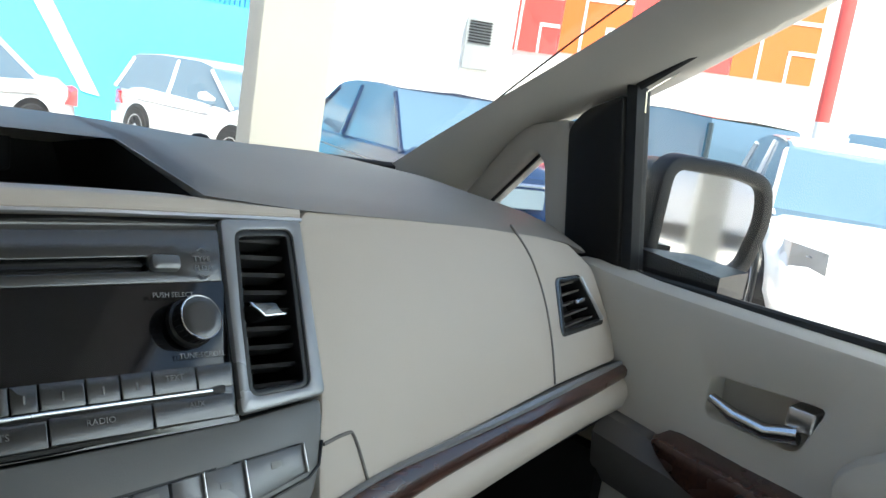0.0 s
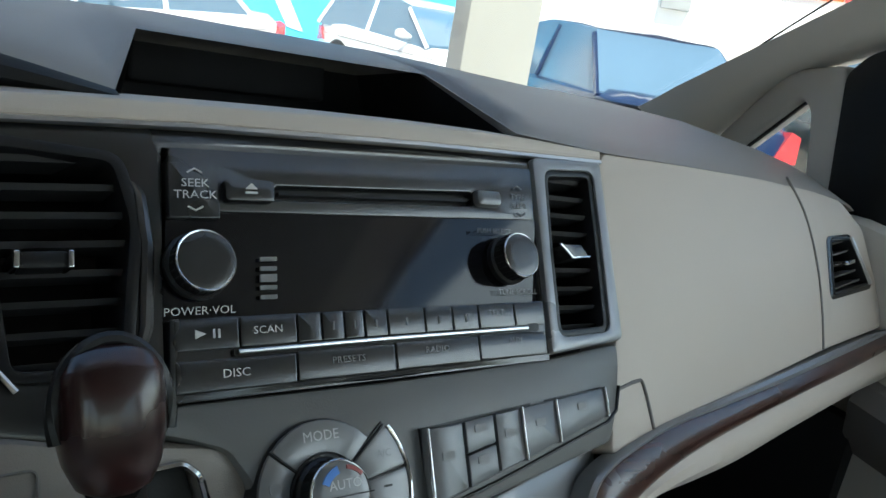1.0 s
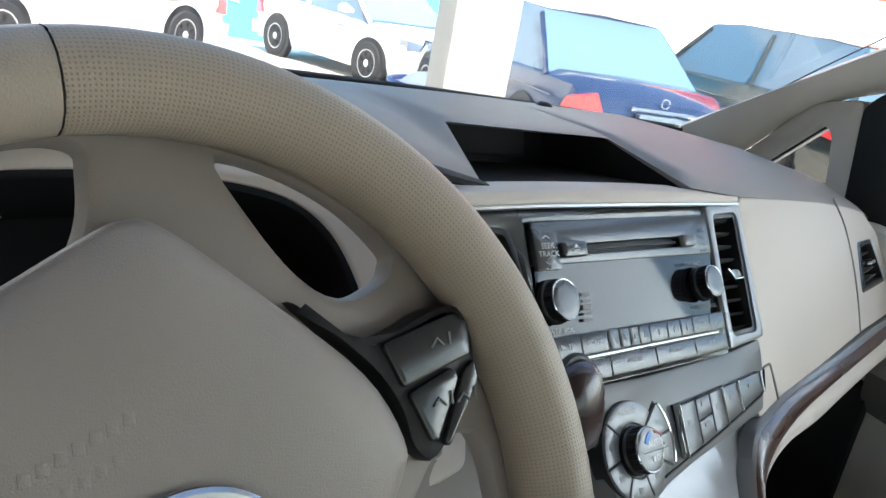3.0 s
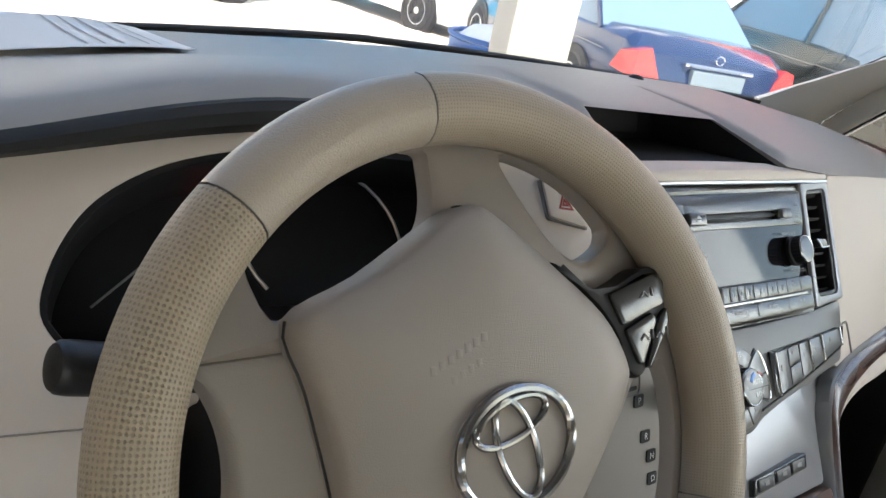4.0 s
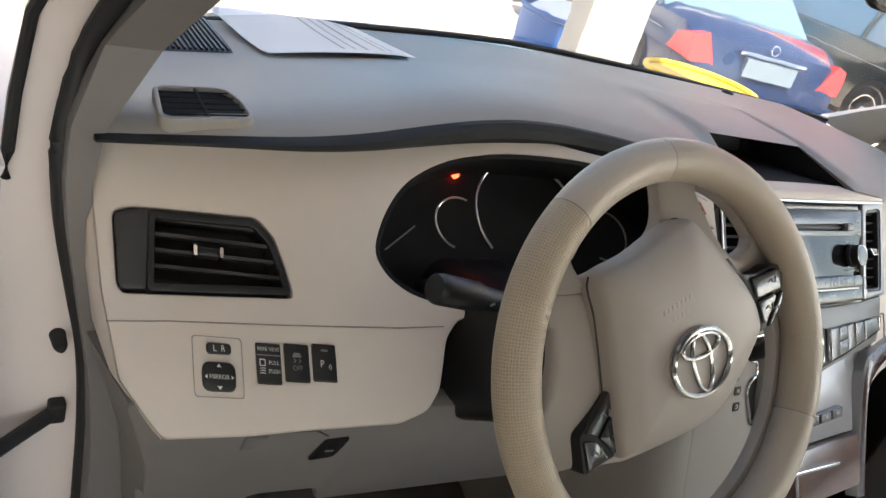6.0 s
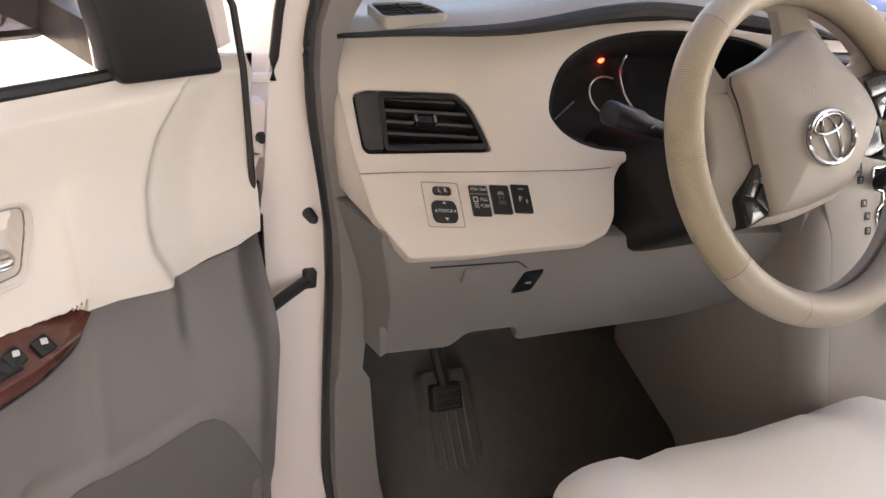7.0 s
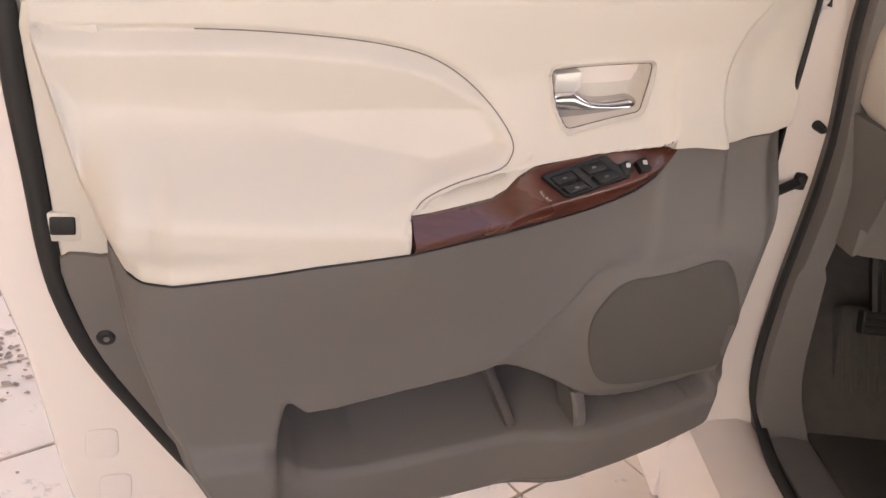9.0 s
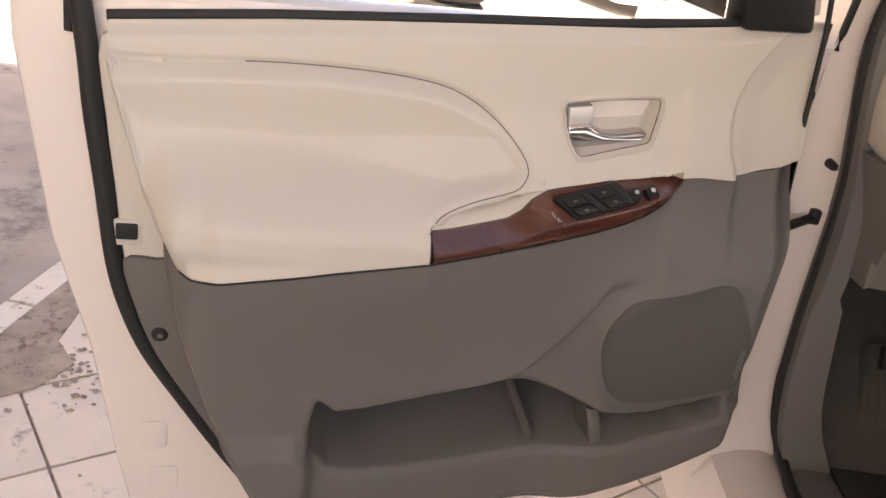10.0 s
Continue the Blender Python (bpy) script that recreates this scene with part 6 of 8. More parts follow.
def cream_w(u, v):
    g, bl = greyline(u), belt(u)
    t = (v - g) / max(0.02, bl - g)
    w = gl_w(u) * (1 - smooth(0.0, 0.62, t)) + 0.004
    d = poly_dist(pad_poly, u, v)
    if d > -0.004:
        full = gl_w(min(0.82, max(0.56, u))) * smooth(0.905, 0.845, u) + 0.03 * smooth(0.845, 0.905, u)
        shelf = 0.024 - 0.014 * smooth(1.03, 0.955, v) + (full - 0.010) * smooth(0.960, 0.862, v) * smooth(0.46, 0.56, u) + 0.035 * smooth(0.965, 0.90, v) * smooth(0.56, 0.46, u)
        shelf -= 0.014 * smooth(0.845, 0.80, v)
        k = smooth(0.0, 0.020, d)
        w = w * (1 - k) + max(shelf, w * 0.6) * k
    if abs(d) < 0.006:
        w -= 0.0055 * (1 - abs(d) / 0.006)
    w -= 0.016 * smooth(step_u(v) + 0.003, step_u(v) - 0.009, u) + 0.008 * smooth(step_u(v) - 0.009, step_u(v) - 0.06, u)
    if u < 0.6 and v > 0.93:
        dh = poly_dist(hnd_poly, u, v)
        w -= 0.032 * smooth(-0.001, 0.004, dh)
        w += 0.0022 * smooth(0.004, 0.0, abs(dh + 0.0045))
    if u < 0.57 and v < 0.93:
        dc = poly_dist(cup_poly, u, v)
        w -= 0.030 * smooth(-0.002, 0.010, dc)
    if 0.204 < u < 0.552:
        w -= 0.040 * smooth(-0.010 * smooth(0.395, 0.42, u) - 0.001, 0.004, w_top(u) - v) * smooth(0.203, 0.209, u)
    if u > 0.55:
        q = smooth(0.030, 0.0, v - g)
        w = w * (1 - q) + gl_w(u) * q
    w -= 0.012 * smooth(0.015, 0.0, v - g) * smooth(0.85, 0.88, u)
    w -= 0.015 * smooth(0.02, 0.0, bl - v)
    return w


pocket = [(p.x, p.y) for p in rounded([(0.676, 0.604), (0.635, 0.614), (0.561, 0.631), (0.471, 0.640), (0.38, 0.636), (0.30, 0.612), (0.24, 0.592), (0.17, 0.594), (0.044, 0.620), (0.046, 0.606), (0.173, 0.574), (0.302, 0.550), (0.427, 0.531), (0.548, 0.517), (0.630, 0.516), (0.660, 0.55)], 0.012, 4)]
spk = [(p.x, p.y) for p in cat([(0.090, 0.811), (0.167, 0.797), (0.235, 0.783), (0.264, 0.747), (0.272, 0.705), (0.261, 0.656), (0.236, 0.618), (0.187, 0.607), (0.104, 0.614), (0.022, 0.634), (0.018, 0.688), (0.042, 0.750)], 4)]


swoop = lambda u: I(u, [0.05, 0.273, 0.301, 0.336, 0.360, 0.382, 0.405, 0.434, 0.539, 0.602, 0.666], [0.86, 0.798, 0.756, 0.712, 0.684, 0.664, 0.651, 0.643, 0.624, 0.611, 0.597])
lip = lambda u: I(u, [-0.02, 0.039, 0.114, 0.202, 0.325, 0.444, 0.554, 0.608, 0.64, 0.66, 0.69], [0.606, 0.588, 0.564, 0.543, 0.526, 0.511, 0.499, 0.499, 0.508, 0.533, 0.56])


def grey_w(u, v):
    g = greyline(u)
    low = I(u, [0.0, 0.3, 0.7], [0.072, 0.084, 0.102])
    t = smooth(0.0, 0.16, g - v)
    w = gl_w(u) * (1 - t) + low * t
    w -= 0.030 * smooth(swoop(u) + 0.006, swoop(u) - 0.016, v) * smooth(0.676, 0.660, u) * smooth(0.22, 0.34, u)
    h, top = v - lip(u), I(u, [0.04, 0.17, 0.24, 0.30, 0.36, 0.45, 0.55, 0.62, 0.665], [0.030, 0.038, 0.052, 0.085, 0.115, 0.125, 0.118, 0.112, 0.095])
    if h > 0.001:
        w -= 0.160 * (1 - smooth(0.05 * top, top, h)) ** 0.7 * smooth(0.672, 0.656, u) * smooth(0.040, 0.052, u)
    w -= 0.018 * smooth(step_u(v) + 0.006, step_u(v) - 0.012, u) * smooth(0.14, 0.0, g - v)
    w += 0.022 * smooth(-0.015, 0.015, lip(u) - v)
    ds = poly_dist(spk, u, v)
    w += 0.005 * smooth(-0.014, 0.004, ds)
    w -= 0.03 * smooth(0.035, -0.02, u)
    w -= 0.02 * smooth(0.03, 0.0, v - bottom(u))
    w -= 0.03 * smooth(0.035, 0.0, u - 0.0) * 0.5
    return w


def panel_sheet(us, low_f, high_f, w_f, nv, edge_f=None):
    """Grid of trim surface; edge_f is a line that the rows follow."""
    bm = bmesh.new()
    cols, backs = [], []
    for u in us:
        lo, hi = low_f(u), high_f(u)
        vv = [lo + (hi - lo) * j / nv for j in range(nv + 1)]
        if edge_f:
            e = min(max(edge_f(u), lo + 0.2 * (hi - lo)), lo + 0.6 * (hi - lo))
            vv = [lo + (e - lo) * j / 30 for j in range(31)] + [e + 0.0015 + (hi - e - 0.0015) * j / (nv - 31) for j in range(nv - 30)]
        cols.append([bm.verts.new(DR(u, v, w_f(u, v))) for v in vv])
        backs.append([bm.verts.new(DR(u, lo + (hi - lo) * j / nv, -0.022)) for j in (0, nv)])
    for i in range(len(us) - 1):
        for j in range(nv):
            bm.faces.new((cols[i][j], cols[i + 1][j], cols[i + 1][j + 1], cols[i][j + 1]))
        bm.faces.new((cols[i][0], cols[i + 1][0], backs[i + 1][0], backs[i][0]))
        bm.faces.new((cols[i][nv], cols[i + 1][nv], backs[i + 1][1], backs[i][1]))
    for k in (0, -1):
        bm.faces.new([*cols[k], backs[k][1], backs[k][0]])
    return bm


us_c = [0.0 + 0.928 * i / 260 for i in range(261)]
sub("upper_panel", panel_sheet(us_c, greyline, belt, cream_w, 120), M_CREAM, ddoor, "cream vinyl upper trim", ).data.set_sharp_from_angle(angle=radians(80))
us_g = [-0.02 + 0.882 * i / 200 for i in range(201)]
low_panel = sub("lower_panel", panel_sheet(us_g, bottom, lambda u: greyline(u) - 0.0015, grey_w, 120, lip), M_DGREY, ddoor, "taupe grey lower trim with map pocket")
low_panel.data.set_sharp_from_angle(angle=radians(80))
sub("pad_seam", tube([DR(p[0], p[1], cream_w(p[0], p[1]) + 0.0007) for p in pad_poly[7:51]], 0.0009, 6), M_GREY, ddoor)
sub("trim_seam", tube([DR(u, greyline(u), gl_w(u) + 0.002) for u in us_c[36:238:2]], 0.0013, 6), M_RUBBER, ddoor)
spk_in = grown(spk, -0.004)
spk_c = sum((Vector(p) for p in spk_in), Vector((0, 0))) / len(spk_in)
spk_rows = [[DR(p.x, p.y, grey_w(p.x, p.y) + dw) for p in [spk_c + (Vector(q) - spk_c) * f for q in spk_in]] for f, dw in ((1.0, -0.004), (1.0, 0.0012), (0.985, 0.0025), (0.8, 0.0025), (0.6, 0.0025), (0.4, 0.0025), (0.2, 0.0025), (0.02, 0.0025))]
sub("speaker_cover", loft(spk_rows), mat("dark_speaker_mesh", (0.092, 0.083, 0.079), 0.8, 0, 0.15, 8, 0.8, 1500), ddoor, "dark grey speaker cover")
for uu, wd in ((0.335, 0.007), (0.240, 0.010)):
    b0 = lip(uu)
    front, rear = grey_w(uu, b0 - 0.004), grey_w(uu, b0 + 0.050)
    fin = loft([[DR(uu + x + sh, v, w) for x, w in ((-wd, f - 0.06), (-wd, f - 0.004), (-wd * 0.5, f), (wd * 0.5, f), (wd, f - 0.004), (wd, f - 0.06))] for v, f, sh in ((b0 - 0.012, front - 0.012, 0.0), (b0 + 0.004, front - 0.010, 0.0), (b0 + 0.020, front * 0.6 + rear * 0.4 - 0.004, 0.004), (b0 + 0.036, front * 0.25 + rear * 0.75, 0.008), (b0 + 0.052, rear - 0.003, 0.012))])
    sub("pocket_rib", fin, M_DGREY, ddoor)

# armrest with wood, switches
arm_u = [0.203, 0.208, 0.215, 0.23, 0.25, 0.28, 0.305, 0.33, 0.357, 0.38, 0.397, 0.407, 0.416, 0.423, 0.429, 0.438, 0.447, 0.465, 0.486, 0.505, 0.523, 0.540, 0.550]
w_bot = lambda u: greyline(u) + 0.0005
arm_rows = []
for u in arm_u:
    g, a, b = gl_w(u), w_top(u), w_bot(u)
    h = a - b
    arm_rows.append([DR(u, a, g - 0.034), DR(u, a + 0.001, g - 0.022), DR(u, a - 0.30 * h, g - 0.008), DR(u, a - 0.52 * h, g + 0.003), DR(u, a - 0.58 * h, g + 0.007), DR(u, a - 0.64 * h, g + 0.008), DR(u, b + 0.15 * h, g + 0.006), DR(u, b, g + 0.001), DR(u, b, g - 0.03)])
cup_rows = []
for u in [0.398 + 0.156 * k / 26 for k in range(27)]:
    a, g = w_top(u), gl_w(u)
    cup_rows.append([DR(u, a + 0.016, cream_w(u, a + 0.016) - 0.001), DR(u, a + 0.011, cream_w(u, a + 0.011) * 0.5 + (g - 0.034) * 0.5 + 0.002), DR(u, a + 0.004, g - 0.031), DR(u, a - 0.004, g - 0.026), DR(u, a - 0.004, g - 0.06), DR(u, a + 0.016, cream_w(u, a + 0.016) - 0.03)])
sub("pull_cup", loft(cup_rows), M_CREAM, ddoor, "cream pull cup")
sub("armrest_wood", loft(arm_rows), M_WOOD, ddoor, "glossy reddish-brown wood armrest trim")
def AW(u, v, w):
    """On the sloping top face of the armrest wood."""
    a, b, g = w_top(u), w_bot(u), gl_w(u)
    f = min(1.0, max(0.0, (a - v) / (0.52 * (a - b))))
    return DR(u, v + 0.7 * w, g - 0.022 + 0.025 * f + 0.7 * w)


bez_sw = rounded([(0.393, 0.919), (0.300, 0.9385), (0.264, 0.916), (0.356, 0.895)], 0.004)
wsb = sub("window_switch_panel", plate(bez_sw, AW, -0.006, 0.006, (), 0.0015), M_BLACK, ddoor, "black window switch panel")
q00, q10, q01, q11 = Vector((0.388, 0.917)), Vector((0.302, 0.9365)), Vector((0.357, 0.897)), Vector((0.268, 0.917))
QB = lambda s_, t_: (q00.lerp(q10, s_)).lerp(q01.lerp(q11, s_), t_)
for i in range(2):
    for j in range(2):
        s0, s1, t0, t1 = 0.04 + 0.49 * i, 0.36 + 0.49 * i, 0.06 + 0.48 * j, 0.46 + 0.48 * j
        o = [QB(s0, t0), QB(s1, t0), QB(s1, t1), QB(s0, t1)]
        bt = sub("window_switch", plate(rounded([(p.x, p.y) for p in o], 0.002, 2), AW, 0.003, 0.0075 if j == 0 else 0.0095, (), 0.002), M_BLACK, wsb)
        sub("symbol", plate(rounded([(p.x, p.y) for p in (QB(s0 + 0.13, t0 + 0.16), QB(s0 + 0.19, t0 + 0.16), QB(s0 + 0.19, t0 + 0.24), QB(s0 + 0.13, t0 + 0.24))], 0.0005, 2), AW, 0.007, 0.0079 if j == 0 else 0.0099), M_DIM, bt)
    s0, s1 = 0.39 + 0.49 * i, 0.49 + 0.49 * i
    o = [QB(s0, 0.06), QB(s1, 0.06), QB(s1, 0.94), QB(s0, 0.94)]
    sub("switch_well", plate(rounded([(p.x, p.y) for p in o], 0.001, 2), AW, 0.003, 0.0064), M_DARKHOLE, wsb)
for k, (cu, cv) in enumerate(((0.272, 0.9285), (0.247, 0.9315))):
    bt = sub("lock_switch", plate(rounded([(cu + 0.010, cv - 0.001), (cu - 0.004, cv + 0.004), (cu - 0.012, cv - 0.007), (cu + 0.003, cv - 0.012)], 0.002), AW, 0.0, 0.008, (), 0.002), M_BLACK, ddoor)
    sub("symbol", plate(rrect(cu - 0.002, cv - 0.002, 0.006, 0.004, 0.0005), AW, 0.007, 0.0086), M_WHITE, bt)
sub("letters", words("ALL AUTO", lambda u, v, w: AW(-u, v, w), -0.385, 0.8985, 0.0048, 0.0012, radians(-38)), M_WHITE, ddoor)

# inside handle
# Cup colour is the door cream with the recess shade mixed in.
sub("handle_cup", plate(grown(hnd_poly, -0.003), DR, -0.034, -0.024, (), 0.002), mat("shaded_cream_handle_cup", (0.36, 0.325, 0.29), 0.5, 0, 0.06, 6, 0.2, 1400), ddoor, "handle cup darkened from cream for recess shade")
sub("handle_frame", tube([DR(p[0], p[1], cream_w(p[0], p[1]) + 0.0002) for p in grown(hnd_poly, 0.005)], 0.0016, 6, True), M_CREAM, ddoor)
sub("recess_seam", tube([DR(p[0], p[1], cream_w(p[0], p[1]) - 0.001) for p in grown(hnd_poly, 0.0005)], 0.0009, 6, True), M_GREY, ddoor)
sub("lock_tab", plate(rounded([(0.366, 1.021), (0.332, 1.027), (0.328, 1.008), (0.334, 0.999), (0.361, 0.994)], 0.003), DR, -0.024, 0.003, (), 0.002), M_TAB, ddoor, "satin metal lock tab")
lev = cat([(0.363, 0.999), (0.350, 1.002), (0.336, 1.003), (0.322, 0.996), (0.306, 0.991), (0.280, 0.993), (0.252, 0.998), (0.246, 0.993), (0.256, 0.986), (0.278, 0.979), (0.312, 0.972), (0.348, 0.966), (0.358, 0.972), (0.361, 0.985)], 3)
lev_rows = [[DR(p.x, p.y + (0.984 - p.y) * (1 - f) * 0.9, w) for p in lev] for f, w in ((1.0, -0.024), (1.0, -0.003), (0.93, 0.002), (0.75, 0.006), (0.45, 0.008), (0.12, 0.009))]
sub("door_handle", loft(lev_rows), M_CHROME, ddoor, "chrome door pull")

# painted door frame
skin = [(1.035, 1.10), (1.032, 1.03), (1.000, 0.79), (0.958, 0.63), (0.922, 0.42), (0.902, 0.33), (0.86, 0.30), (0.70, 0.31), (0.5, 0.36), (0.2, 0.41), (0.05, 0.47), (0.0, 0.53), (-0.004, 0.7), (0.004, 1.0), (0.022, 1.15), (0.3, 1.12)]
sub("door_shell", plate(rounded(skin, 0.01), DR, -0.085, -0.022, [grown(pocket, 0.034)], 0.012), M_PAINT, ddoor, "pearl white painted door shell")
fl = cat([(0.936, 1.05), (0.932, 0.959), (0.922, 0.867), (0.912, 0.775), (0.896, 0.70), (0.868, 0.633), (0.818, 0.548), (0.760, 0.457), (0.70, 0.375), (0.66, 0.40), (0.74, 0.56), (0.80, 0.70), (0.83, 0.85), (0.86, 1.0), (0.88, 1.055)], 3)
sub("edge_trim", plate(fl, lambda u, v, w: DR(u, v, w - 0.010 * smooth(0.86, 0.93, u)), -0.022, 0.004, (), 0.004), M_CREAM, ddoor, "cream edge trim")
flg = cat([(0.9125, 0.772), (0.8965, 0.70), (0.8685, 0.633), (0.8185, 0.548), (0.7605, 0.457), (0.7005, 0.375), (0.62, 0.38), (0.74, 0.62), (0.82, 0.77), (0.87, 0.778)], 3)
sub("edge_trim", plate(flg, lambda u, v, w: DR(u, v, w - 0.010 * smooth(0.86, 0.93, u)), -0.02, 0.0085, (), 0.003), M_DGREY, ddoor, "taupe edge trim")
dseal = [(0.962, 1.13), (0.957, 1.086), (0.950, 1.025), (0.945, 0.959), (0.934, 0.867), (0.923, 0.768), (0.908, 0.702), (0.881, 0.633), (0.830, 0.548), (0.772, 0.457), (0.709, 0.368), (0.69, 0.345)]
sub("door_seal", tube([DR(p.x, p.y, -0.012) for p in cat(dseal, 5, False)], 0.0125, 10, False, 1.0, DN), M_RUBBER, ddoor, "black rubber door seal")
lt = sub("door_latch", plate(rrect(0.908, 0.812, 0.026, 0.022, 0.003), DR, -0.03, -0.0005, (), 0.001), M_DARKHOLE, ddoor, "dark latch opening")
sub("latch_frame", plate(rrect(0.908, 0.810, 0.040, 0.036, 0.006), DR, -0.03, -0.002, (), 0.002), M_CREAM, lt)
bl = sub("rubber_stop", tube([DR(0.866, 0.668, -0.01), DR(0.866, 0.668, 0.006), DR(0.866, 0.668, 0.010)], [0.013, 0.012, 0.007], 16), M_RUBBER, ddoor, "black rubber stop")
sub("stop_centre", tube([DR(0.866, 0.668, 0.0095), DR(0.866, 0.668, 0.0115)], [0.004, 0.003], 10), M_GREY, bl)
for vv in (0.48, 0.40):
    sub("pressed_panel", plate(rrect(0.875 - (0.48 - vv) * 0.2, vv, 0.04, 0.05, 0.012), DR, -0.03, -0.020, (), 0.0015), M_PAINT, ddoor)
# window frame and sail of the open door
fr = [(0.955, 1.06), (0.950, 1.30), (0.93, 1.50), (0.86, 1.56), (0.6, 1.555), (0.34, 1.49), (0.14, 1.37), (0.062, 1.26), (0.035, 1.17)]
sub("window_frame", tube([DR(p.x, p.y, -0.045) for p in cat(fr, 5, False)], 0.022, 8), M_PAINT, ddoor, "pearl white window frame")
sub("window_channel", tube([DR(p.x + 0.014, p.y - 0.012, -0.03) for p in cat(fr, 5, False)], 0.011, 8), M_RUBBER, ddoor, "black window channel")
sub("belt_seal", tube([DR(u, belt(u) + 0.003, -0.018) for u in (0.10, 0.2, 0.35, 0.55, 0.75, 0.93)], 0.007, 8), M_RUBBER, ddoor)
sub("sail_cover", plate(rounded([(0.040, 1.150), (0.148, 1.144), (0.168, 1.22), (0.195, 1.33), (0.20, 1.40), (0.145, 1.365), (0.070, 1.255)], 0.012), DR, -0.04, 0.002, (), 0.008), M_BLACK, ddoor, "black corner cover")
sub("hinge_side_seal", tube([DR(u, v, -0.006) for u, v in ((0.16, 1.385), (0.058, 1.265), (0.031, 1.214), (0.018, 1.151), (0.009, 1.074), (0.002, 1.01), (-0.001, 0.978))], 0.0038, 8), M_RUBBER, ddoor, "thin black edge seal")
dg = sub("window_pane", plate([(0.15, 1.135), (0.94, 1.06), (0.94, 1.28), (0.93, 1.50), (0.6, 1.535), (0.34, 1.47), (0.18, 1.37)], DR, -0.047, -0.043), M_GLASS, ddoor)
dg.visible_shadow = False
# outside mirror of the open door
dm = thing("door_mirror", DR(0.12, 1.13, -0.13), "dark housed outside mirror on the open driver door", "mirror")
DMF = local(DR(0.20, 1.215, -0.20), (0.824, 0.566, 0), (0, 0, 1))
sub("housing", loft([[DMF(p[0] * s, p[1] * s, d) for p in mshape] for s, d in ((0.98, 0.01), (1.08, 0.0), (1.06, -0.05), (0.8, -0.10), (0.3, -0.12))]), M_BLACK, dm)
sub("mirror_glass", plate([(p[0] * 0.88, p[1] * 0.88) for p in mshape], DMF, 0.004, 0.0125, (), 0.001), M_MIRROR, dm, "silver mirror glass")
sub("foot", loft([[DR(u, v, w) for u, v in ((0.06, 1.15), (0.15, 1.15), (0.15, 1.19), (0.06, 1.20))] for w in (-0.04, -0.12, -0.21)]), M_BLACK, dm)

# ---- driver's seat and footwell ----
seat = thing("front_seat", (-0.36, -0.05, 0.42), "light grey leather front seat cushion", "seat", "front seats")
srow = []
for y, zt, hw in ((-0.45, 0.775, 0.25), (-0.30, 0.780, 0.255), (-0.15, 0.792, 0.260), (0.0, 0.814, 0.265), (0.10, 0.830, 0.264), (0.16, 0.832, 0.256), (0.20, 0.820, 0.243), (0.224, 0.79, 0.230), (0.225, 0.70, 0.22), (0.20, 0.62, 0.215)):
    ring = []
    for k in range(40):
        a = 2 * math.pi * k / 40
        cx = math.copysign(abs(math.cos(a)) ** 0.45, math.cos(a))
        sz = math.copysign(abs(math.sin(a)) ** 0.45, math.sin(a))
        groove = -0.010 * math.exp(-((abs(cx) - 0.60) / 0.05) ** 2) if sz > 0.3 else 0.0
        ring.append(Vector((-0.36 + hw * cx, y, zt - 0.075 + 0.075 * sz + groove + (0.020 * abs(cx) ** 3 - 0.012 * (1 - abs(cx)) if sz > 0.3 else 0))))
    srow.append(ring)
sub("cushion", loft(srow), M_SEAT, seat, "light grey leather cushion")
for sx in (-1, 1):
    sub("stitched_seam", tube([Vector((-0.36 + sx * 0.152, y, z)) for y, z in ((-0.45, 0.754), (-0.30, 0.757), (-0.1, 0.770), (0.1, 0.797), (0.16, 0.799), (0.203, 0.788), (0.226, 0.755))], 0.0012, 6), M_HUB, seat)
sub("seat_base", box_bm(-0.56, -0.16, -0.30, 0.16, 0.42, 0.66, 0.02), M_GREY, seat)
sub("seat_side", plate(rounded([(-0.42, 0.60), (0.14, 0.60), (0.17, 0.68), (0.10, 0.735), (-0.42, 0.72)], 0.03), lambda y, z, w: Vector((-0.615 - w, y, z)), -0.03, 0.0, (), 0.008), M_GREY, seat, "grey plastic seat side cover")
copy_thing(seat, pose(0.425, -0.02, 0.44))
park = thing("parking_brake_pedal", (-0.52, 0.60, 0.60), "black parking brake pedal with rubber pad", "pedal")
sub("arm", tube([(-0.545, 0.64, 0.80), (-0.535, 0.615, 0.72), (-0.52, 0.592, 0.655)], [0.014, 0.011, 0.010], 8), M_BLACK, park)
sub("pad", plate(rrect(0, 0, 0.050, 0.042, 0.006), local((-0.517, 0.585, 0.635), (1, 0, 0), (0, 0.45, 0.9)), -0.01, 0.006, (), 0.004), M_RUBBER, park)
for k in range(3):
    sub("pad_groove", plate(rrect(0, -0.012 + 0.012 * k, 0.040, 0.005, 0.002), local((-0.517, 0.585, 0.635), (1, 0, 0), (0, 0.45, 0.9)), 0.004, 0.008, (), 0.0015), M_VENT, park)
rest = thing("foot_rest", (-0.48, 0.62, 0.5), "grey ribbed foot rest in the footwell", "foot rest")
FR_ = local((-0.470, 0.640, 0.535), (1, 0, 0), (0, 0.62, 0.78))
sub("base", plate(rounded([(-0.058, -0.10), (0.058, -0.10), (0.048, 0.09), (-0.035, 0.09)], 0.012), FR_, -0.03, 0.0, (), 0.006), M_CARPET, rest)
for k in range(5):
    sub("rib", plate(rrect(-0.034 + 0.017 * k, -0.01, 0.006, 0.15, 0.003), FR_, -0.002, 0.003, (), 0.002), M_CARPET, rest)
fm = thing("floor_mat", (-0.40, 0.40, 0.425), "black carpet floor mat in the driver footwell", "floor mat")
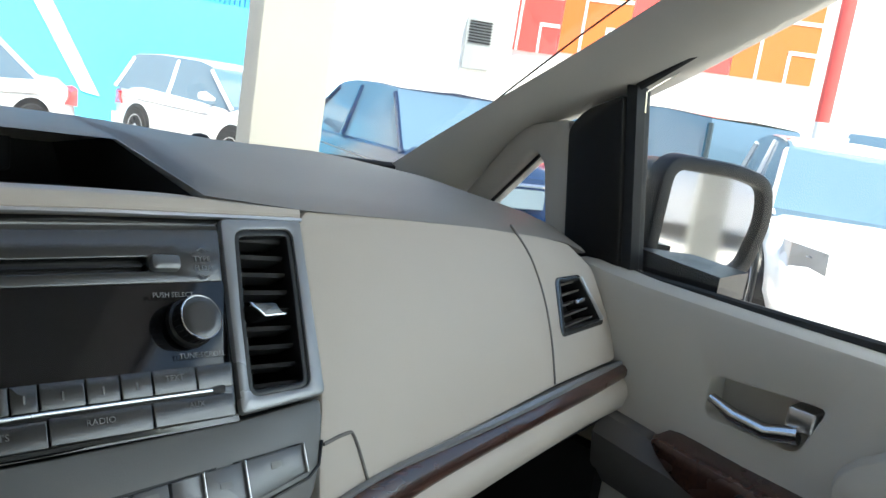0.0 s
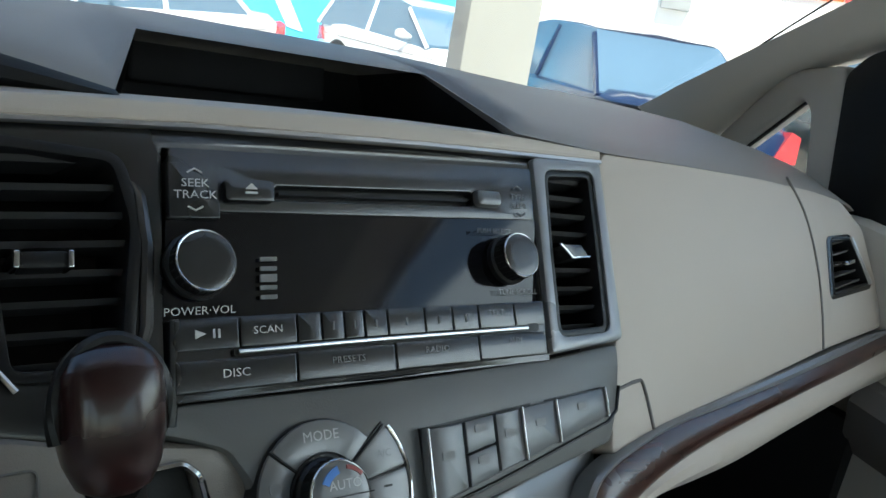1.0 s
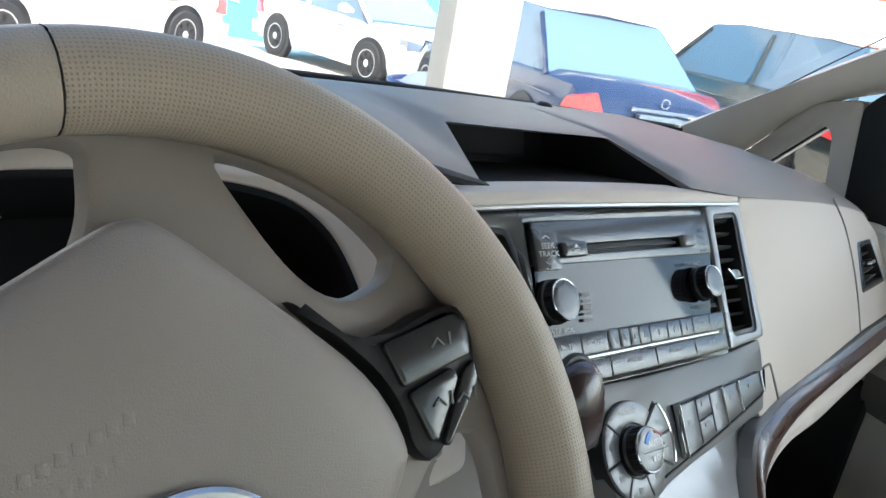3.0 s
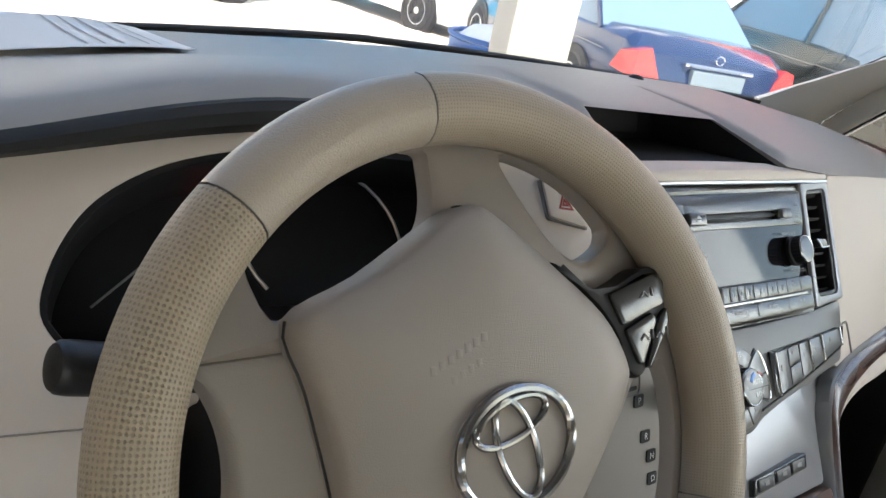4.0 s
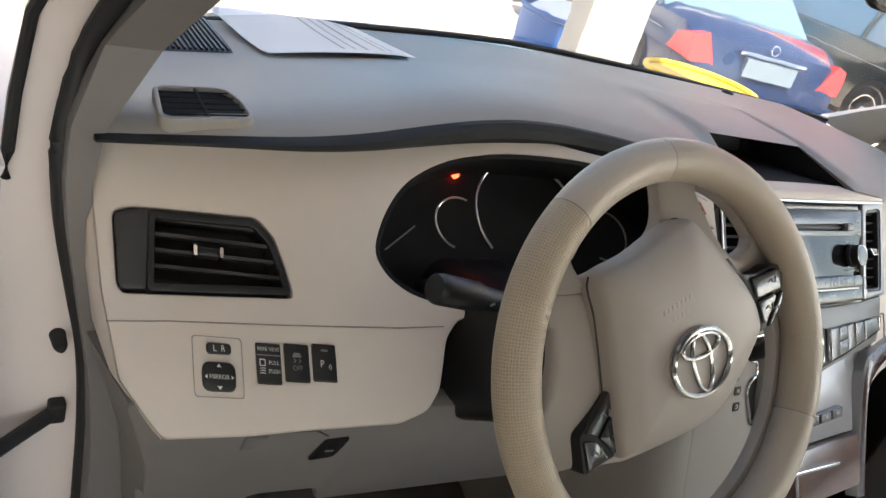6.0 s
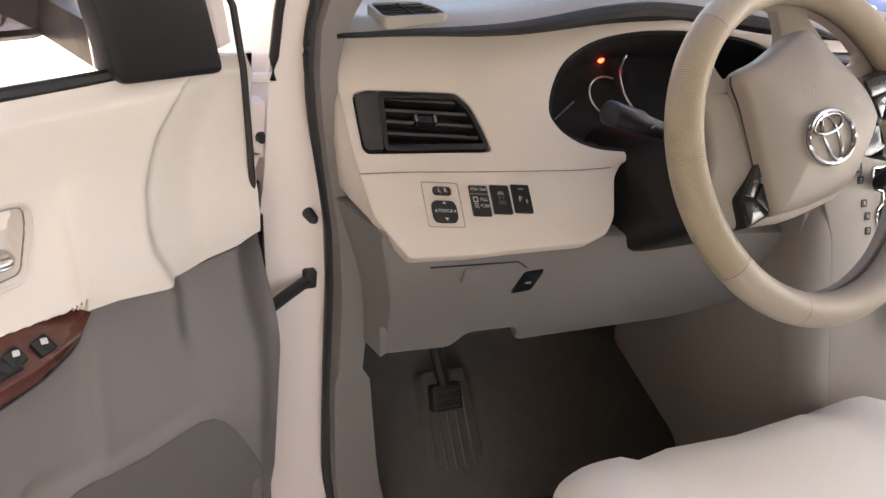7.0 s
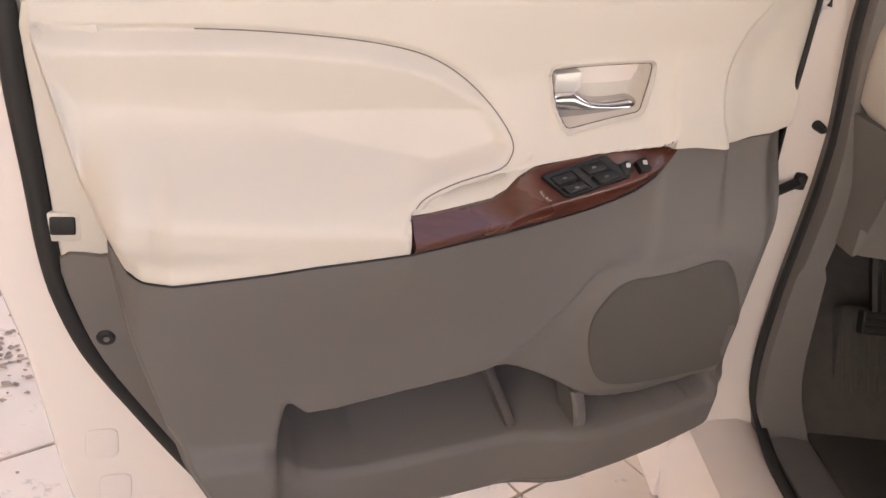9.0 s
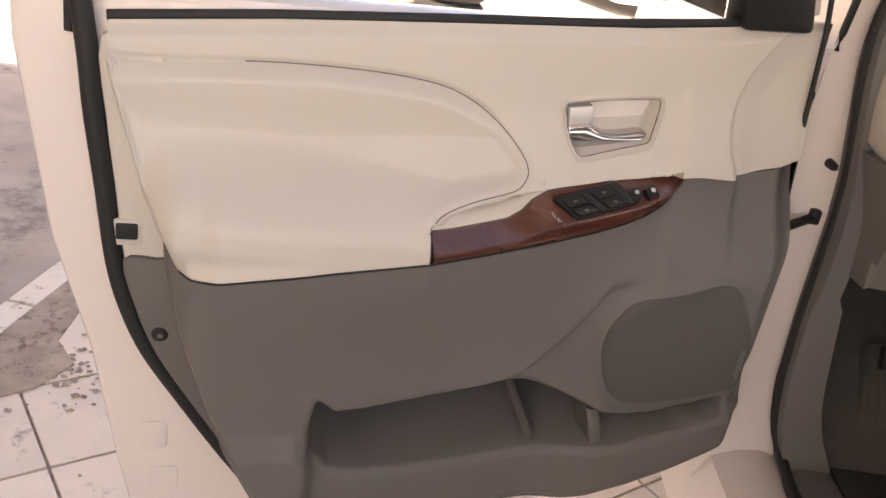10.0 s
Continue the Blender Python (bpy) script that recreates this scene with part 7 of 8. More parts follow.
sub("mat", plate(rounded([(-0.60, 0.22), (-0.22, 0.22), (-0.24, 0.56), (-0.58, 0.56)], 0.03), lambda u, v, w: Vector((u, v, w)), 0.421, 0.432, (), 0.003), M_MATTE, fm)

# ---- yard ----
def slope(x, y):
    return -0.025 * max(0.0, 0.6 * x + 0.8 * y - 3.2)


def ground_mat():
    m = mat("worn_pale_concrete", (0.52, 0.48, 0.43), 0.75, 0, 0.18, 1.3, 0.3, 60, 0, ((0.22, 0.19, 0.165), 2.4, 0.60))
    return m


gx = [-70, -30, -12, -6, -3.5, -2.46] + [-2.30 + 0.9 * i for i in range(22)] + [24, 40, 70]
gy = [-70, -30, -10, -4, -1, 0.0, 0.9, 1.8, 2.7, 3.6, 4.5, 6, 8, 10, 12, 15, 18, 24, 40, 70]
bm = bmesh.new()
vs = [[bm.verts.new((x, y, max(-0.6, slope(x, y)) - 0.012)) for y in gy] for x in gx]
for i in range(len(gx) - 1):
    for j in range(len(gy) - 1):
        bm.faces.new((vs[i][j], vs[i + 1][j], vs[i + 1][j + 1], vs[i][j + 1]))
shell("ground", bm, ground_mat(), "pale worn concrete yard floor with stains", "ground")
M_ROAD = mat("dusty_grey_asphalt", (0.46, 0.38, 0.32), 0.9, 0, 0.45, 5.0, 0.9, 90, 0, ((0.17, 0.14, 0.12), 3.2, 0.56))
shell("road", plate([(-9, -1.0), (-2.73, -1.0), (-2.42, 1.33), (-2.15, 3.4), (-9, 3.6)], lambda u, v, w: Vector((u, v, w)), -0.03, -0.006), M_ROAD, "dusty grey asphalt lane beside the van", "road")
M_KERB = mat("chipped_white_kerb_paint", (0.80, 0.71, 0.61), 0.8, 0, 0.16, 8, 0.9, 70, 0, ((0.34, 0.28, 0.23), 11.0, 0.53))
KB = local((-2.385, 1.33, 0.0), (0.13, 0.99, 0), (-0.99, 0.13, 0))
for i in range(-3, 4):
    shell("kerb", plate(rounded([(0.8 * i + 0.004, -0.05), (0.8 * i + 0.796, -0.05), (0.8 * i + 0.796, 0.05), (0.8 * i + 0.004, 0.05)], 0.006), lambda u, v, w: KB(u, v * 0.8, 0) + Vector((0, 0, w)), -0.05, 0.010, (), 0.006), M_KERB, "chipped white painted kerb stone", "kerb")
M_DIRT = mat("brown_dirt_strip", (0.42, 0.33, 0.26), 0.95, 0, 0.6, 14, 1.0, 120, 0, ((0.15, 0.115, 0.09), 16.0, 0.54))
shell("dirt_strip", plate([(p.x, p.y) for p in [KB(u, v, 0) for u, v in ((-2.4, -0.040), (2.4, -0.040), (2.4, -0.19), (1.6, -0.15), (0.9, -0.19), (0.45, -0.16), (0.22, -0.21), (0.05, -0.15), (-0.12, -0.18), (-0.2, -0.27), (-0.32, -0.24), (-0.40, -0.17), (-0.7, -0.15), (-1.0, -0.20), (-1.3, -0.17), (-2.4, -0.18))]], lambda u, v, w: Vector((u, v, w)), -0.02, 0.0065), M_DIRT, "strip of brown dirt along the kerb", "ground")
deb = random.Random(4)
bm = bmesh.new()
for k in range(620):
    c = KB(deb.uniform(-1.2, 1.2), -0.13 + deb.gauss(0, 0.045), 0.006) if k < 330 else Vector((-2.06 + deb.gauss(0, 0.07), 1.06 + deb.gauss(0, 0.06), 0.004))
    if k > 430:
        c = Vector((deb.uniform(-3.6, -1.2), deb.uniform(0.4, 3.2), 0.004 if deb.random() < 0.5 else 0.002))
    r = deb.uniform(0.003, 0.011)
    ring = [bm.verts.new(c + Vector((r * math.cos(a + k) * deb.uniform(0.6, 1.6), r * math.sin(a + k) * deb.uniform(0.6, 1.2), 0.0))) for a in (0, 1.57, 3.14, 4.7)]
    top = bm.verts.new(c + Vector((0, 0, r * deb.uniform(0.3, 0.8))))
    for q in range(4):
        bm.faces.new((ring[q], ring[(q + 1) % 4], top))
tagged(part("dirt_clods", bm, M_DIRT), "dark crumbs of dirt and leaves on the floor", "debris", "", "stuff")


def paint_mat(name, color, rough=0.25):
    return mat(name, color, rough, 0, 0.05, 2, 0, 1, 0.6)


M_WCAR = paint_mat("white_car_paint", (0.78, 0.78, 0.78))
M_BCAR = paint_mat("dark_blue_car_paint", (0.009, 0.022, 0.065), 0.18)
M_KCAR = paint_mat("black_green_car_paint", (0.02, 0.028, 0.028), 0.2)
M_SCAR = paint_mat("silver_car_paint", (0.55, 0.57, 0.6))
M_CGLASS = mat("car_window_glass", (0.11, 0.18, 0.25), 0.08, 0, 0.1, 2)
M_TYRE = mat("tyre_rubber", (0.02, 0.02, 0.021), 0.8, 0, 0.2, 20)
M_LAMP = mat("red_lamp_plastic", (0.55, 0.045, 0.05), 0.15, 0, 0.1, 6, 0, 1, 0.5)
M_PLATE = mat("pale_blank_plate", (0.14, 0.19, 0.23), 0.5)


def parked_car(name, at, heading, paint, label, L=4.6, W=1.78, Hh=1.45, deck=0.92, kind="sedan", tail=True):
    """Car on its wheels. Local axes: a forward, b to its left, c up."""
    h = radians(heading)
    fwd, left = Vector((math.sin(h), math.cos(h), 0)), Vector((-math.cos(h), math.sin(h), 0))
    o = Vector((at[0], at[1], slope(at[0], at[1]) - 0.012))
    P = lambda a, b, c: o + fwd * a + left * b + Vector((0, 0, c))
    car = thing(name, o, label, "car", "parked cars")
    hw = W / 2
    if kind == "sedan":
        top = [(-0.50, 0.60), (-0.485, 0.86), (-0.44, 0.98), (-0.32, 1.0), (-0.18, 0.98), (0.08, 0.95), (0.22, 0.94), (0.36, 0.88), (0.46, 0.78), (0.495, 0.60), (0.50, 0.5)]
        gh = [(-0.34, 0.0, 0.92), (-0.20, 0.96, 0.80), (-0.08, 1.0, 0.78), (0.06, 0.98, 0.78), (0.12, 0.90, 0.80), (0.27, 0.0, 0.90)]
    elif kind == "hatch":
        top = [(-0.50, 0.55), (-0.495, 0.80), (-0.47, 0.98), (-0.30, 1.02), (0.05, 0.98), (0.22, 0.95), (0.36, 0.88), (0.46, 0.76), (0.497, 0.58), (0.50, 0.5)]
        gh = [(-0.49, 0.0, 0.90), (-0.42, 0.90, 0.80), (-0.25, 1.0, 0.78), (0.0, 0.99, 0.78), (0.09, 0.88, 0.80), (0.27, 0.0, 0.92)]
    else:
        top = [(-0.50, 0.60), (-0.497, 0.9), (-0.48, 1.0), (-0.2, 1.02), (0.1, 1.0), (0.24, 0.98), (0.38, 0.94), (0.47, 0.82), (0.498, 0.62), (0.50, 0.5)]
        gh = [(-0.495, 0.0, 0.93), (-0.46, 0.93, 0.85), (-0.3, 1.0, 0.84), (0.0, 1.0, 0.84), (0.10, 0.94, 0.84), (0.24, 0.0, 0.92)]
    rws = []
    for f, t in top:
        k = 1 - 0.16 * (abs(f) / 0.5) ** 6
        z1, w = deck * t, hw * k
        rws.append([P(f * L, b * w, c) for b, c in ((-0.92, 0.20), (-1.0, 0.34), (-1.0, z1 * 0.78), (-0.95, z1 * 0.93), (-0.80, z1), (0.0, z1 + 0.015), (0.80, z1), (0.95, z1 * 0.93), (1.0, z1 * 0.78), (1.0, 0.34), (0.92, 0.20))])
    sub("body", loft(rws), paint, car)
    zt = Hh
    grow, rrow = [], []
    for f, t, k in gh:
        zz = deck * 0.97 + (zt - deck * 0.97) * t
        wb = hw * 0.90
        wt = wb * (1 - 0.20 * t)
        grow.append([P(f * L, b, c) for b, c in ((-wb, deck * 0.90), (-wt, zz), (wt, zz), (wb, deck * 0.90))])
    sub("window_band", loft(grow), M_CGLASS, car, "glazed cabin windows")
    rf = [g for g in gh if g[1] > 0.5]
    rr = []
    for f, t, k in rf:
        zz = deck * 0.97 + (zt - deck * 0.97) * t
        wt = hw * 0.90 * (1 - 0.20 * t) + 0.006
        rr.append([P(f * L, b, c) for b, c in ((-wt, zz - 0.05), (-wt * 0.93, zz + 0.010), (0, zz + 0.03), (wt * 0.93, zz + 0.010), (wt, zz - 0.05))])
    sub("roof", loft(rr), paint, car)
    for sgn in (-1, 1):
        for i in (0, 1, len(gh) - 2):
            (f0, t0, k0), (f1, t1, k1) = (gh[i], gh[i + 1])
            if i == 1:
                f0 = f1 = (gh[2][0] + gh[3][0]) / 2
                t0, t1 = 0.0, 1.0
            pt = lambda f, t: P(f * L, sgn * (hw * 0.90 * (1 - 0.20 * t) + 0.006), deck * 0.92 + (zt - deck * 0.97) * t)
            sub("window_pillar", tube([pt(f0, t0), pt((f0 + f1) / 2, (t0 + t1) / 2), pt(f1, t1)], 0.035, 6), paint, car)
        sub("side_mirror", tube([P(0.17 * L, sgn * hw * 0.93, deck * 1.02), P(0.17 * L, sgn * (hw + 0.10), deck * 1.06), P(0.165 * L, sgn * (hw + 0.19), deck * 1.06)], [0.03, 0.07, 0.05], 8), paint, car)
        sub("belt_line", tube([P(f * L, sgn * hw * 1.002, deck * 0.78) for f in (-0.40, 0.0, 0.38)], 0.006, 6), M_GREY, car)
        for f in (-0.29, 0.31):
            c = P(f * L, sgn * (hw - 0.10), 0.31)
            ax = left * sgn
            ring = lambda r, d: [c + ax * d + (fwd * math.cos(2 * math.pi * i / 24) + Vector((0, 0, 1)) * math.sin(2 * math.pi * i / 24)) * r for i in range(24)]
            sub("wheel_arch", loft([ring(0.37, 0.0), ring(0.37, 0.104)]), M_BLACK, car)
            wl = sub("wheel", loft([ring(0.20, -0.02), ring(0.29, -0.02), ring(0.31, 0.02), ring(0.31, 0.09), ring(0.285, 0.122), ring(0.20, 0.122)]), M_TYRE, car, "black tyre")
            sub("rim", loft([ring(0.205, 0.10), ring(0.20, 0.126), ring(0.17, 0.118), ring(0.06, 0.112), ring(0.05, 0.128), ring(0.01, 0.128)]), M_SATIN, wl, "silver wheel cover")
            for q in range(7):
                a = 2 * math.pi * q / 7
                d = fwd * math.cos(a) + Vector((0, 0, 1)) * math.sin(a)
                sub("rim_slot", tube([c + d * 0.10 + ax * 0.119, c + d * 0.155 + ax * 0.121], [0.018, 0.026], 6), M_BLACK, wl)
        if tail:
            sub("tail_lamp", loft([[P(-0.487 * L + x, sgn * y, z) for x, y, z in ring] for ring in ([(-0.055, hw * 0.58, deck * 0.58), (-0.040, hw * 0.89, deck * 0.62), (-0.035, hw * 0.88, deck * 0.86), (-0.045, hw * 0.76, deck * 0.90)], [(0.16, hw * 0.66, deck * 0.60), (0.26, hw * 0.975, deck * 0.66), (0.16, hw * 0.955, deck * 0.82), (0.10, hw * 0.76, deck * 0.88)])]), M_LAMP, car, "red tail lamp")
        sub("head_lamp", loft([[P(0.47 * L + x, sgn * y, z) for x, y, z in ring] for ring in ([(0.09, hw * 0.55, deck * 0.60), (0.03, hw * 0.84, deck * 0.60), (0.0, hw * 0.84, deck * 0.80), (0.06, hw * 0.55, deck * 0.76)], [(-0.06, hw * 0.55, deck * 0.60), (-0.10, hw * 0.90, deck * 0.62), (-0.14, hw * 0.88, deck * 0.80), (-0.08, hw * 0.55, deck * 0.76)])]), M_SATIN, car, "clear head lamp")
    if tail:
        sub("number_plate", loft([[P(-0.500 * L + x, y, z) for y, z in ((-0.26, deck * 0.60), (0.26, deck * 0.60), (0.26, deck * 0.77), (-0.26, deck * 0.77))] for x in (-0.028, 0.05)]), M_PLATE, car, "blank pale number plate")
        sub("plate_strip", tube([P(-0.496 * L - 0.012, y, deck * 0.81) for y in (-0.34, 0.0, 0.34)], 0.018, 6), M_CHROME, car, "chrome strip")
        sub("rear_badge", tube([P(-0.494 * L - 0.004, 0.04 * math.cos(2 * math.pi * i / 16), deck * 0.885 + 0.04 * math.sin(2 * math.pi * i / 16)) for i in range(16)], 0.007, 6, True), M_CHROME, car, "round chrome badge")
    sub("bumper", loft([[P(-0.50 * L - 0.02 + x, b * hw, c) for b, c in ((-0.9, 0.26), (0.9, 0.26), (0.92, 0.46), (-0.92, 0.46))] for x in (0.0, 0.12)]), paint, car)
    return car


parked_car("parked_sedan", (6.28, 6.75), 18, M_BCAR, "dark blue sedan with red tail lamps parked in the sun", 4.6, 1.78, 1.45, 0.95)
parked_car("parked_suv", (9.7, 6.25), 18, M_KCAR, "black-green sport utility car parked behind the sedan", 4.7, 1.85, 1.68, 1.05, "suv")
parked_car("parked_hatchback", (7.05, 11.75), 174, M_WCAR, "small white hatchback parked before the blue wall", 4.0, 1.70, 1.48, 0.95, "hatch")
parked_car("parked_sedan", (2.2, 10.8), -118, M_WCAR, "white sedan parked side-on before the blue wall", 4.4, 1.70, 1.42, 0.93)
parked_car("parked_hatchback", (7.6, 2.6), 238, M_WCAR, "small white hatchback facing the van", 3.8, 1.65, 1.45, 0.93, "hatch", False)
parked_car("parked_suv", (10.6, 2.2), 95, M_SCAR, "silver sport utility car beside the far wall", 4.6, 1.80, 1.66, 1.02, "suv")
parked_car("parked_suv", (4.3, -10.5), 2, M_WCAR, "white sport utility car parked behind the van", 4.6, 1.85, 1.75, 1.08, "suv")

# columns, wall, facade
M_CONC = mat("pale_painted_concrete", (0.38, 0.375, 0.34), 0.85, 0, 0.12, 2.5, 0.5, 90, 0, ((0.26, 0.25, 0.23), 6, 0.66))
def column(name, x, y, turn, w=0.30, d=0.30, top=3.4):
    F = local((x, y, 0), (math.cos(turn), math.sin(turn), 0), (-math.sin(turn), math.cos(turn), 0))
    return shell(name, plate(rounded([(-w / 2, -d / 2), (w / 2, -d / 2), (w / 2, d / 2), (-w / 2, d / 2)], 0.012, 2), F, -0.2, top), M_CONC, "pale grey painted concrete column", "column")


column("column_1", 1.78, 2.70, radians(-20), 0.27, 0.24)
# column_2 is an unseen support added below the slab.
column("column_2", -1.2, -6.2, 0.0)
column("column_3", 2.85, -4.6, 0.2, 0.22, 0.22)
# Unseen slab, outlined to block sun and sky from the van.
shell("unseen_shade_slab", plate([(-6.5, -6.5), (-0.9, -6.5), (-0.9, -1.7), (0.6, -1.7), (0.6, 0.15), (-1.75, 0.15), (-1.95, 1.55), (-6.5, 1.55)], lambda u, v, w: Vector((u, v, w)), 3.4, 3.6), M_CONC, "unseen concrete slab added to keep the van in shade", "ceiling")

# Beam added out of view so that column_1 carries something.
shell("unseen_slab_beam", plate([(0.0, -0.15), (2.02, -0.15), (2.02, 3.1), (1.74, 3.1), (1.74, 0.13), (0.0, 0.13)], lambda u, v, w: Vector((u, v, w)), 3.20, 3.395), M_CONC, "unseen concrete beam added between the shading slab and the column", "beam")
# Added wall out of view; holds back light from the driver's side.
shell("unseen_light_block", plate([(-6.7, -7.0), (-6.4, -7.0), (-6.4, 3.4), (-6.7, 3.4)], lambda u, v, w: Vector((u, v, w)), -0.1, 3.4), mat("ochre_side_wall", (0.42, 0.36, 0.27), 0.85, 0, 0.15, 2, 0.4, 60), "unseen ochre wall added to cut skylight from the left", "wall")


def wall_strip(name, b0, b1, dist, z0, z1, thick, material, label, off=0.0, category="wall", kind=True, mid=None, zbase=0.0):
    """Flat piece of a wall that faces the van: from bearing b0 to b1, square to their middle."""
    mid = (b0 + b1) / 2 if mid is None else mid
    n = Vector((math.sin(radians(mid)), math.cos(radians(mid)), 0))
    t = Vector((math.cos(radians(mid)), -math.sin(radians(mid)), 0))
    c = Vector((-0.35, 0, 0)) + n * (dist - off)
    u0, u1 = (dist - off) * math.tan(radians(b0 - mid)), (dist - off) * math.tan(radians(b1 - mid))
    F = lambda u, v, w: c + t * u + Vector((0, 0, v)) - n * w
    bm = plate([(u0, z0), (u1, z0), (u1, z1), (u0, z1)], F, -thick, 0.0)
    if kind:
        return shell(name, bm, material, label, category), F, u0, u1
    return bm, F, u0, u1


M_CYAN = mat("bright_blue_painted_wall", (0.10, 0.50, 0.82), 0.7, 0, 0.10, 0.8, 0.2, 40)
M_WWALL = mat("white_painted_wall", (0.80, 0.80, 0.79), 0.8, 0, 0.06, 0.7, 0.2, 40)
M_SIGNR = mat("red_sign_panel", (0.68, 0.085, 0.075), 0.5, 0, 0.05, 2)
M_SIGNO = mat("orange_sign_panel", (0.80, 0.16, 0.035), 0.5, 0, 0.05, 2)
M_FENCE = mat("blue_mesh_sheet", (0.06, 0.33, 0.62), 0.6, 0, 0.25, 30)
wall_strip("wall_white", -70, 18.5, 18.0, -1, 6, 0.3, M_WWALL, "white sunlit yard wall", 0, "wall", True, -10)
wall_b, CF, c0, c1 = wall_strip("wall_blue", 18.0, 37.5, 16.6, -1, 2.25, 0.3, M_CYAN, "bright blue painted yard wall")
st_bm = plate([(c0 + 1.55, 0.35), (c0 + 1.85, 0.30), (c0 + 0.75, 2.25), (c0 + 0.42, 2.25)], CF, -0.02, 0.02)
tagged(part("wall_stripe", st_bm, M_WWALL, wall_b, "slanting white painted stripe"))
mesh_bm = []
for k in range(64):
    u = c0 + (c1 - c0) * (k + 0.5) / 64
    mesh_bm.append(plate([(u - 0.035, 2.25), (u + 0.035, 2.25), (u + 0.035, 4.2), (u - 0.035, 4.2)], CF, -0.08, -0.05))
fs = shell("fence_sheet", join_bm(*mesh_bm), M_FENCE, "blue slatted fence above the wall", "fence")
fs["kind"] = "structure"
shell("fence_backing", plate([(c0, 2.25), (c1, 2.25), (c1, 4.2), (c0, 4.2)], CF, -0.30, -0.20), M_CYAN, "blue sheet behind the slatted fence", "fence")
wall_strip("wall_plain", 36.5, 49.5, 19.0, -1, 9, 0.4, M_WWALL, "white rendered building wall")
_, FF, f0, f1 = wall_strip("wall_facade", 48.0, 90, 21.0, -1, 7.5, 0.4, M_WWALL, "white building facade with red and orange panels", 0, "wall", True, 60)
D2 = 21.0
ub = lambda b: D2 * math.tan(radians(b - 60))
sign = thing("facade_sign", FF(ub(58), 3, 0), "red and orange squares with white lines on the facade", "sign")
for b0, b1, mm, z0 in ((48.5, 52.4, M_SIGNR, 2.55), (52.4, 56.8, M_SIGNO, 2.60), (56.8, 63.2, M_SIGNR, 2.60), (63.2, 68.0, M_SIGNO, 2.60)):
    u0, u1 = ub(b0), ub(b1) - 0.03
    sub("panel", plate([(u0, z0), (u1, z0), (u1, 6.9), (u0, 6.9)], FF, 0.0, 0.06), mm, sign)
    w_ = u1 - u0
    for (a, b, c, d) in ((0.30, 0.0, 0.34, 0.62), (0.30, 0.58, 1.0, 0.62), (0.66, 0.0, 0.70, 0.32), (0.66, 0.28, 1.0, 0.32), (0.0, 0.86, 0.8, 0.90), (0.5, 0.62, 0.54, 1.0)):
        sub("line", plate([(u0 + a * w_, z0 + b * 2.2), (u0 + c * w_, z0 + b * 2.2), (u0 + c * w_, z0 + d * 2.2), (u0 + a * w_, z0 + d * 2.2)], FF, 0.05, 0.075), M_WWALL, sign)
band = thing("red_wall_band", FF(ub(65), 0.7, 0), "broken red painted band low on the facade", "painted band")
for b0, b1 in ((56.5, 58.6), (59.2, 61.2), (61.6, 65.5), (66.0, 69.0), (70, 74)):
    sub("piece", plate([(ub(b0), 0.52), (ub(b1), 0.52), (ub(b1), 0.92), (ub(b0), 0.92)], FF, 0.0, 0.05), M_SIGNR, band)
pole = thing("striped_pole", (12.2, 4.75, -0.3), "white steel pole with red painted bands", "pole")
for z0, z1, mm in ((-0.4, 0.55, M_WWALL), (0.55, 0.80, M_SIGNR), (0.80, 1.65, M_WWALL), (1.65, 3.4, M_SIGNR), (3.4, 7.0, M_WWALL)):
    sub("section", lathe([(0.10, z0), (0.10, z1)], lambda u, v, w: Vector((12.2 + u, 4.75 + v, w)), 20), mm, pole)
ac = thing("air_conditioner", (11.5, 10.6, 2.3), "grey wall air conditioner with dark louvres", "air conditioner")
AF = local((13.52, 12.80, 2.42), (math.cos(radians(43)), -math.sin(radians(43)), 0), (0, 0, 1))
sub("case", plate(rrect(0, 0, 0.60, 1.1, 0.03), AF, -0.22, 0.0, (), 0.02), mat("grey_metal_case", (0.34, 0.35, 0.35), 0.5), ac)
for k in range(8):
    sub("louvre", plate(rrect(0, 0.45 - 0.06 * k, 0.48, 0.03, 0.008), AF, 0.0, 0.03, (), 0.008), M_BLACK, ac)

# drums by the column
def drum(x, y, label, body, rim, cloth=False, rz=0.88):
    z0 = slope(x, y) - 0.012
    d = thing("oil_drum", (x, y, z0), label, "drum", "drums by the column")
    F = lambda u, v, w: Vector((x + u, y + v, z0 + w))
    sub("barrel", lathe([(0.28, 0.0), (0.29, 0.02), (0.285, 0.28), (0.297, 0.30), (0.285, 0.32), (0.285, 0.57), (0.297, 0.59), (0.285, 0.61), (0.285, rz - 0.02)], F, 36), body, d)
    sub("rim", tube([F(0.287 * math.cos(2 * math.pi * i / 36), 0.287 * math.sin(2 * math.pi * i / 36), rz) for i in range(36)], 0.014, 8, True), rim, d)
    if cloth:
        rr = random.Random(7)
        sub("rubbish", loft([[F(r * math.cos(2 * math.pi * i / 18), r * math.sin(2 * math.pi * i / 18), z + rr.uniform(-0.02, 0.03)) for i in range(18)] for r, z in ((0.27, rz - 0.12), (0.26, rz - 0.01), (0.18, rz + 0.03), (0.06, rz + 0.05))]), M_PAPER, d, "crumpled white rubbish")
    else:
        sub("lid", lathe([(0.275, rz - 0.03), (0.27, rz - 0.01), (0.02, rz - 0.012)], F, 36), rim, d)
    return d


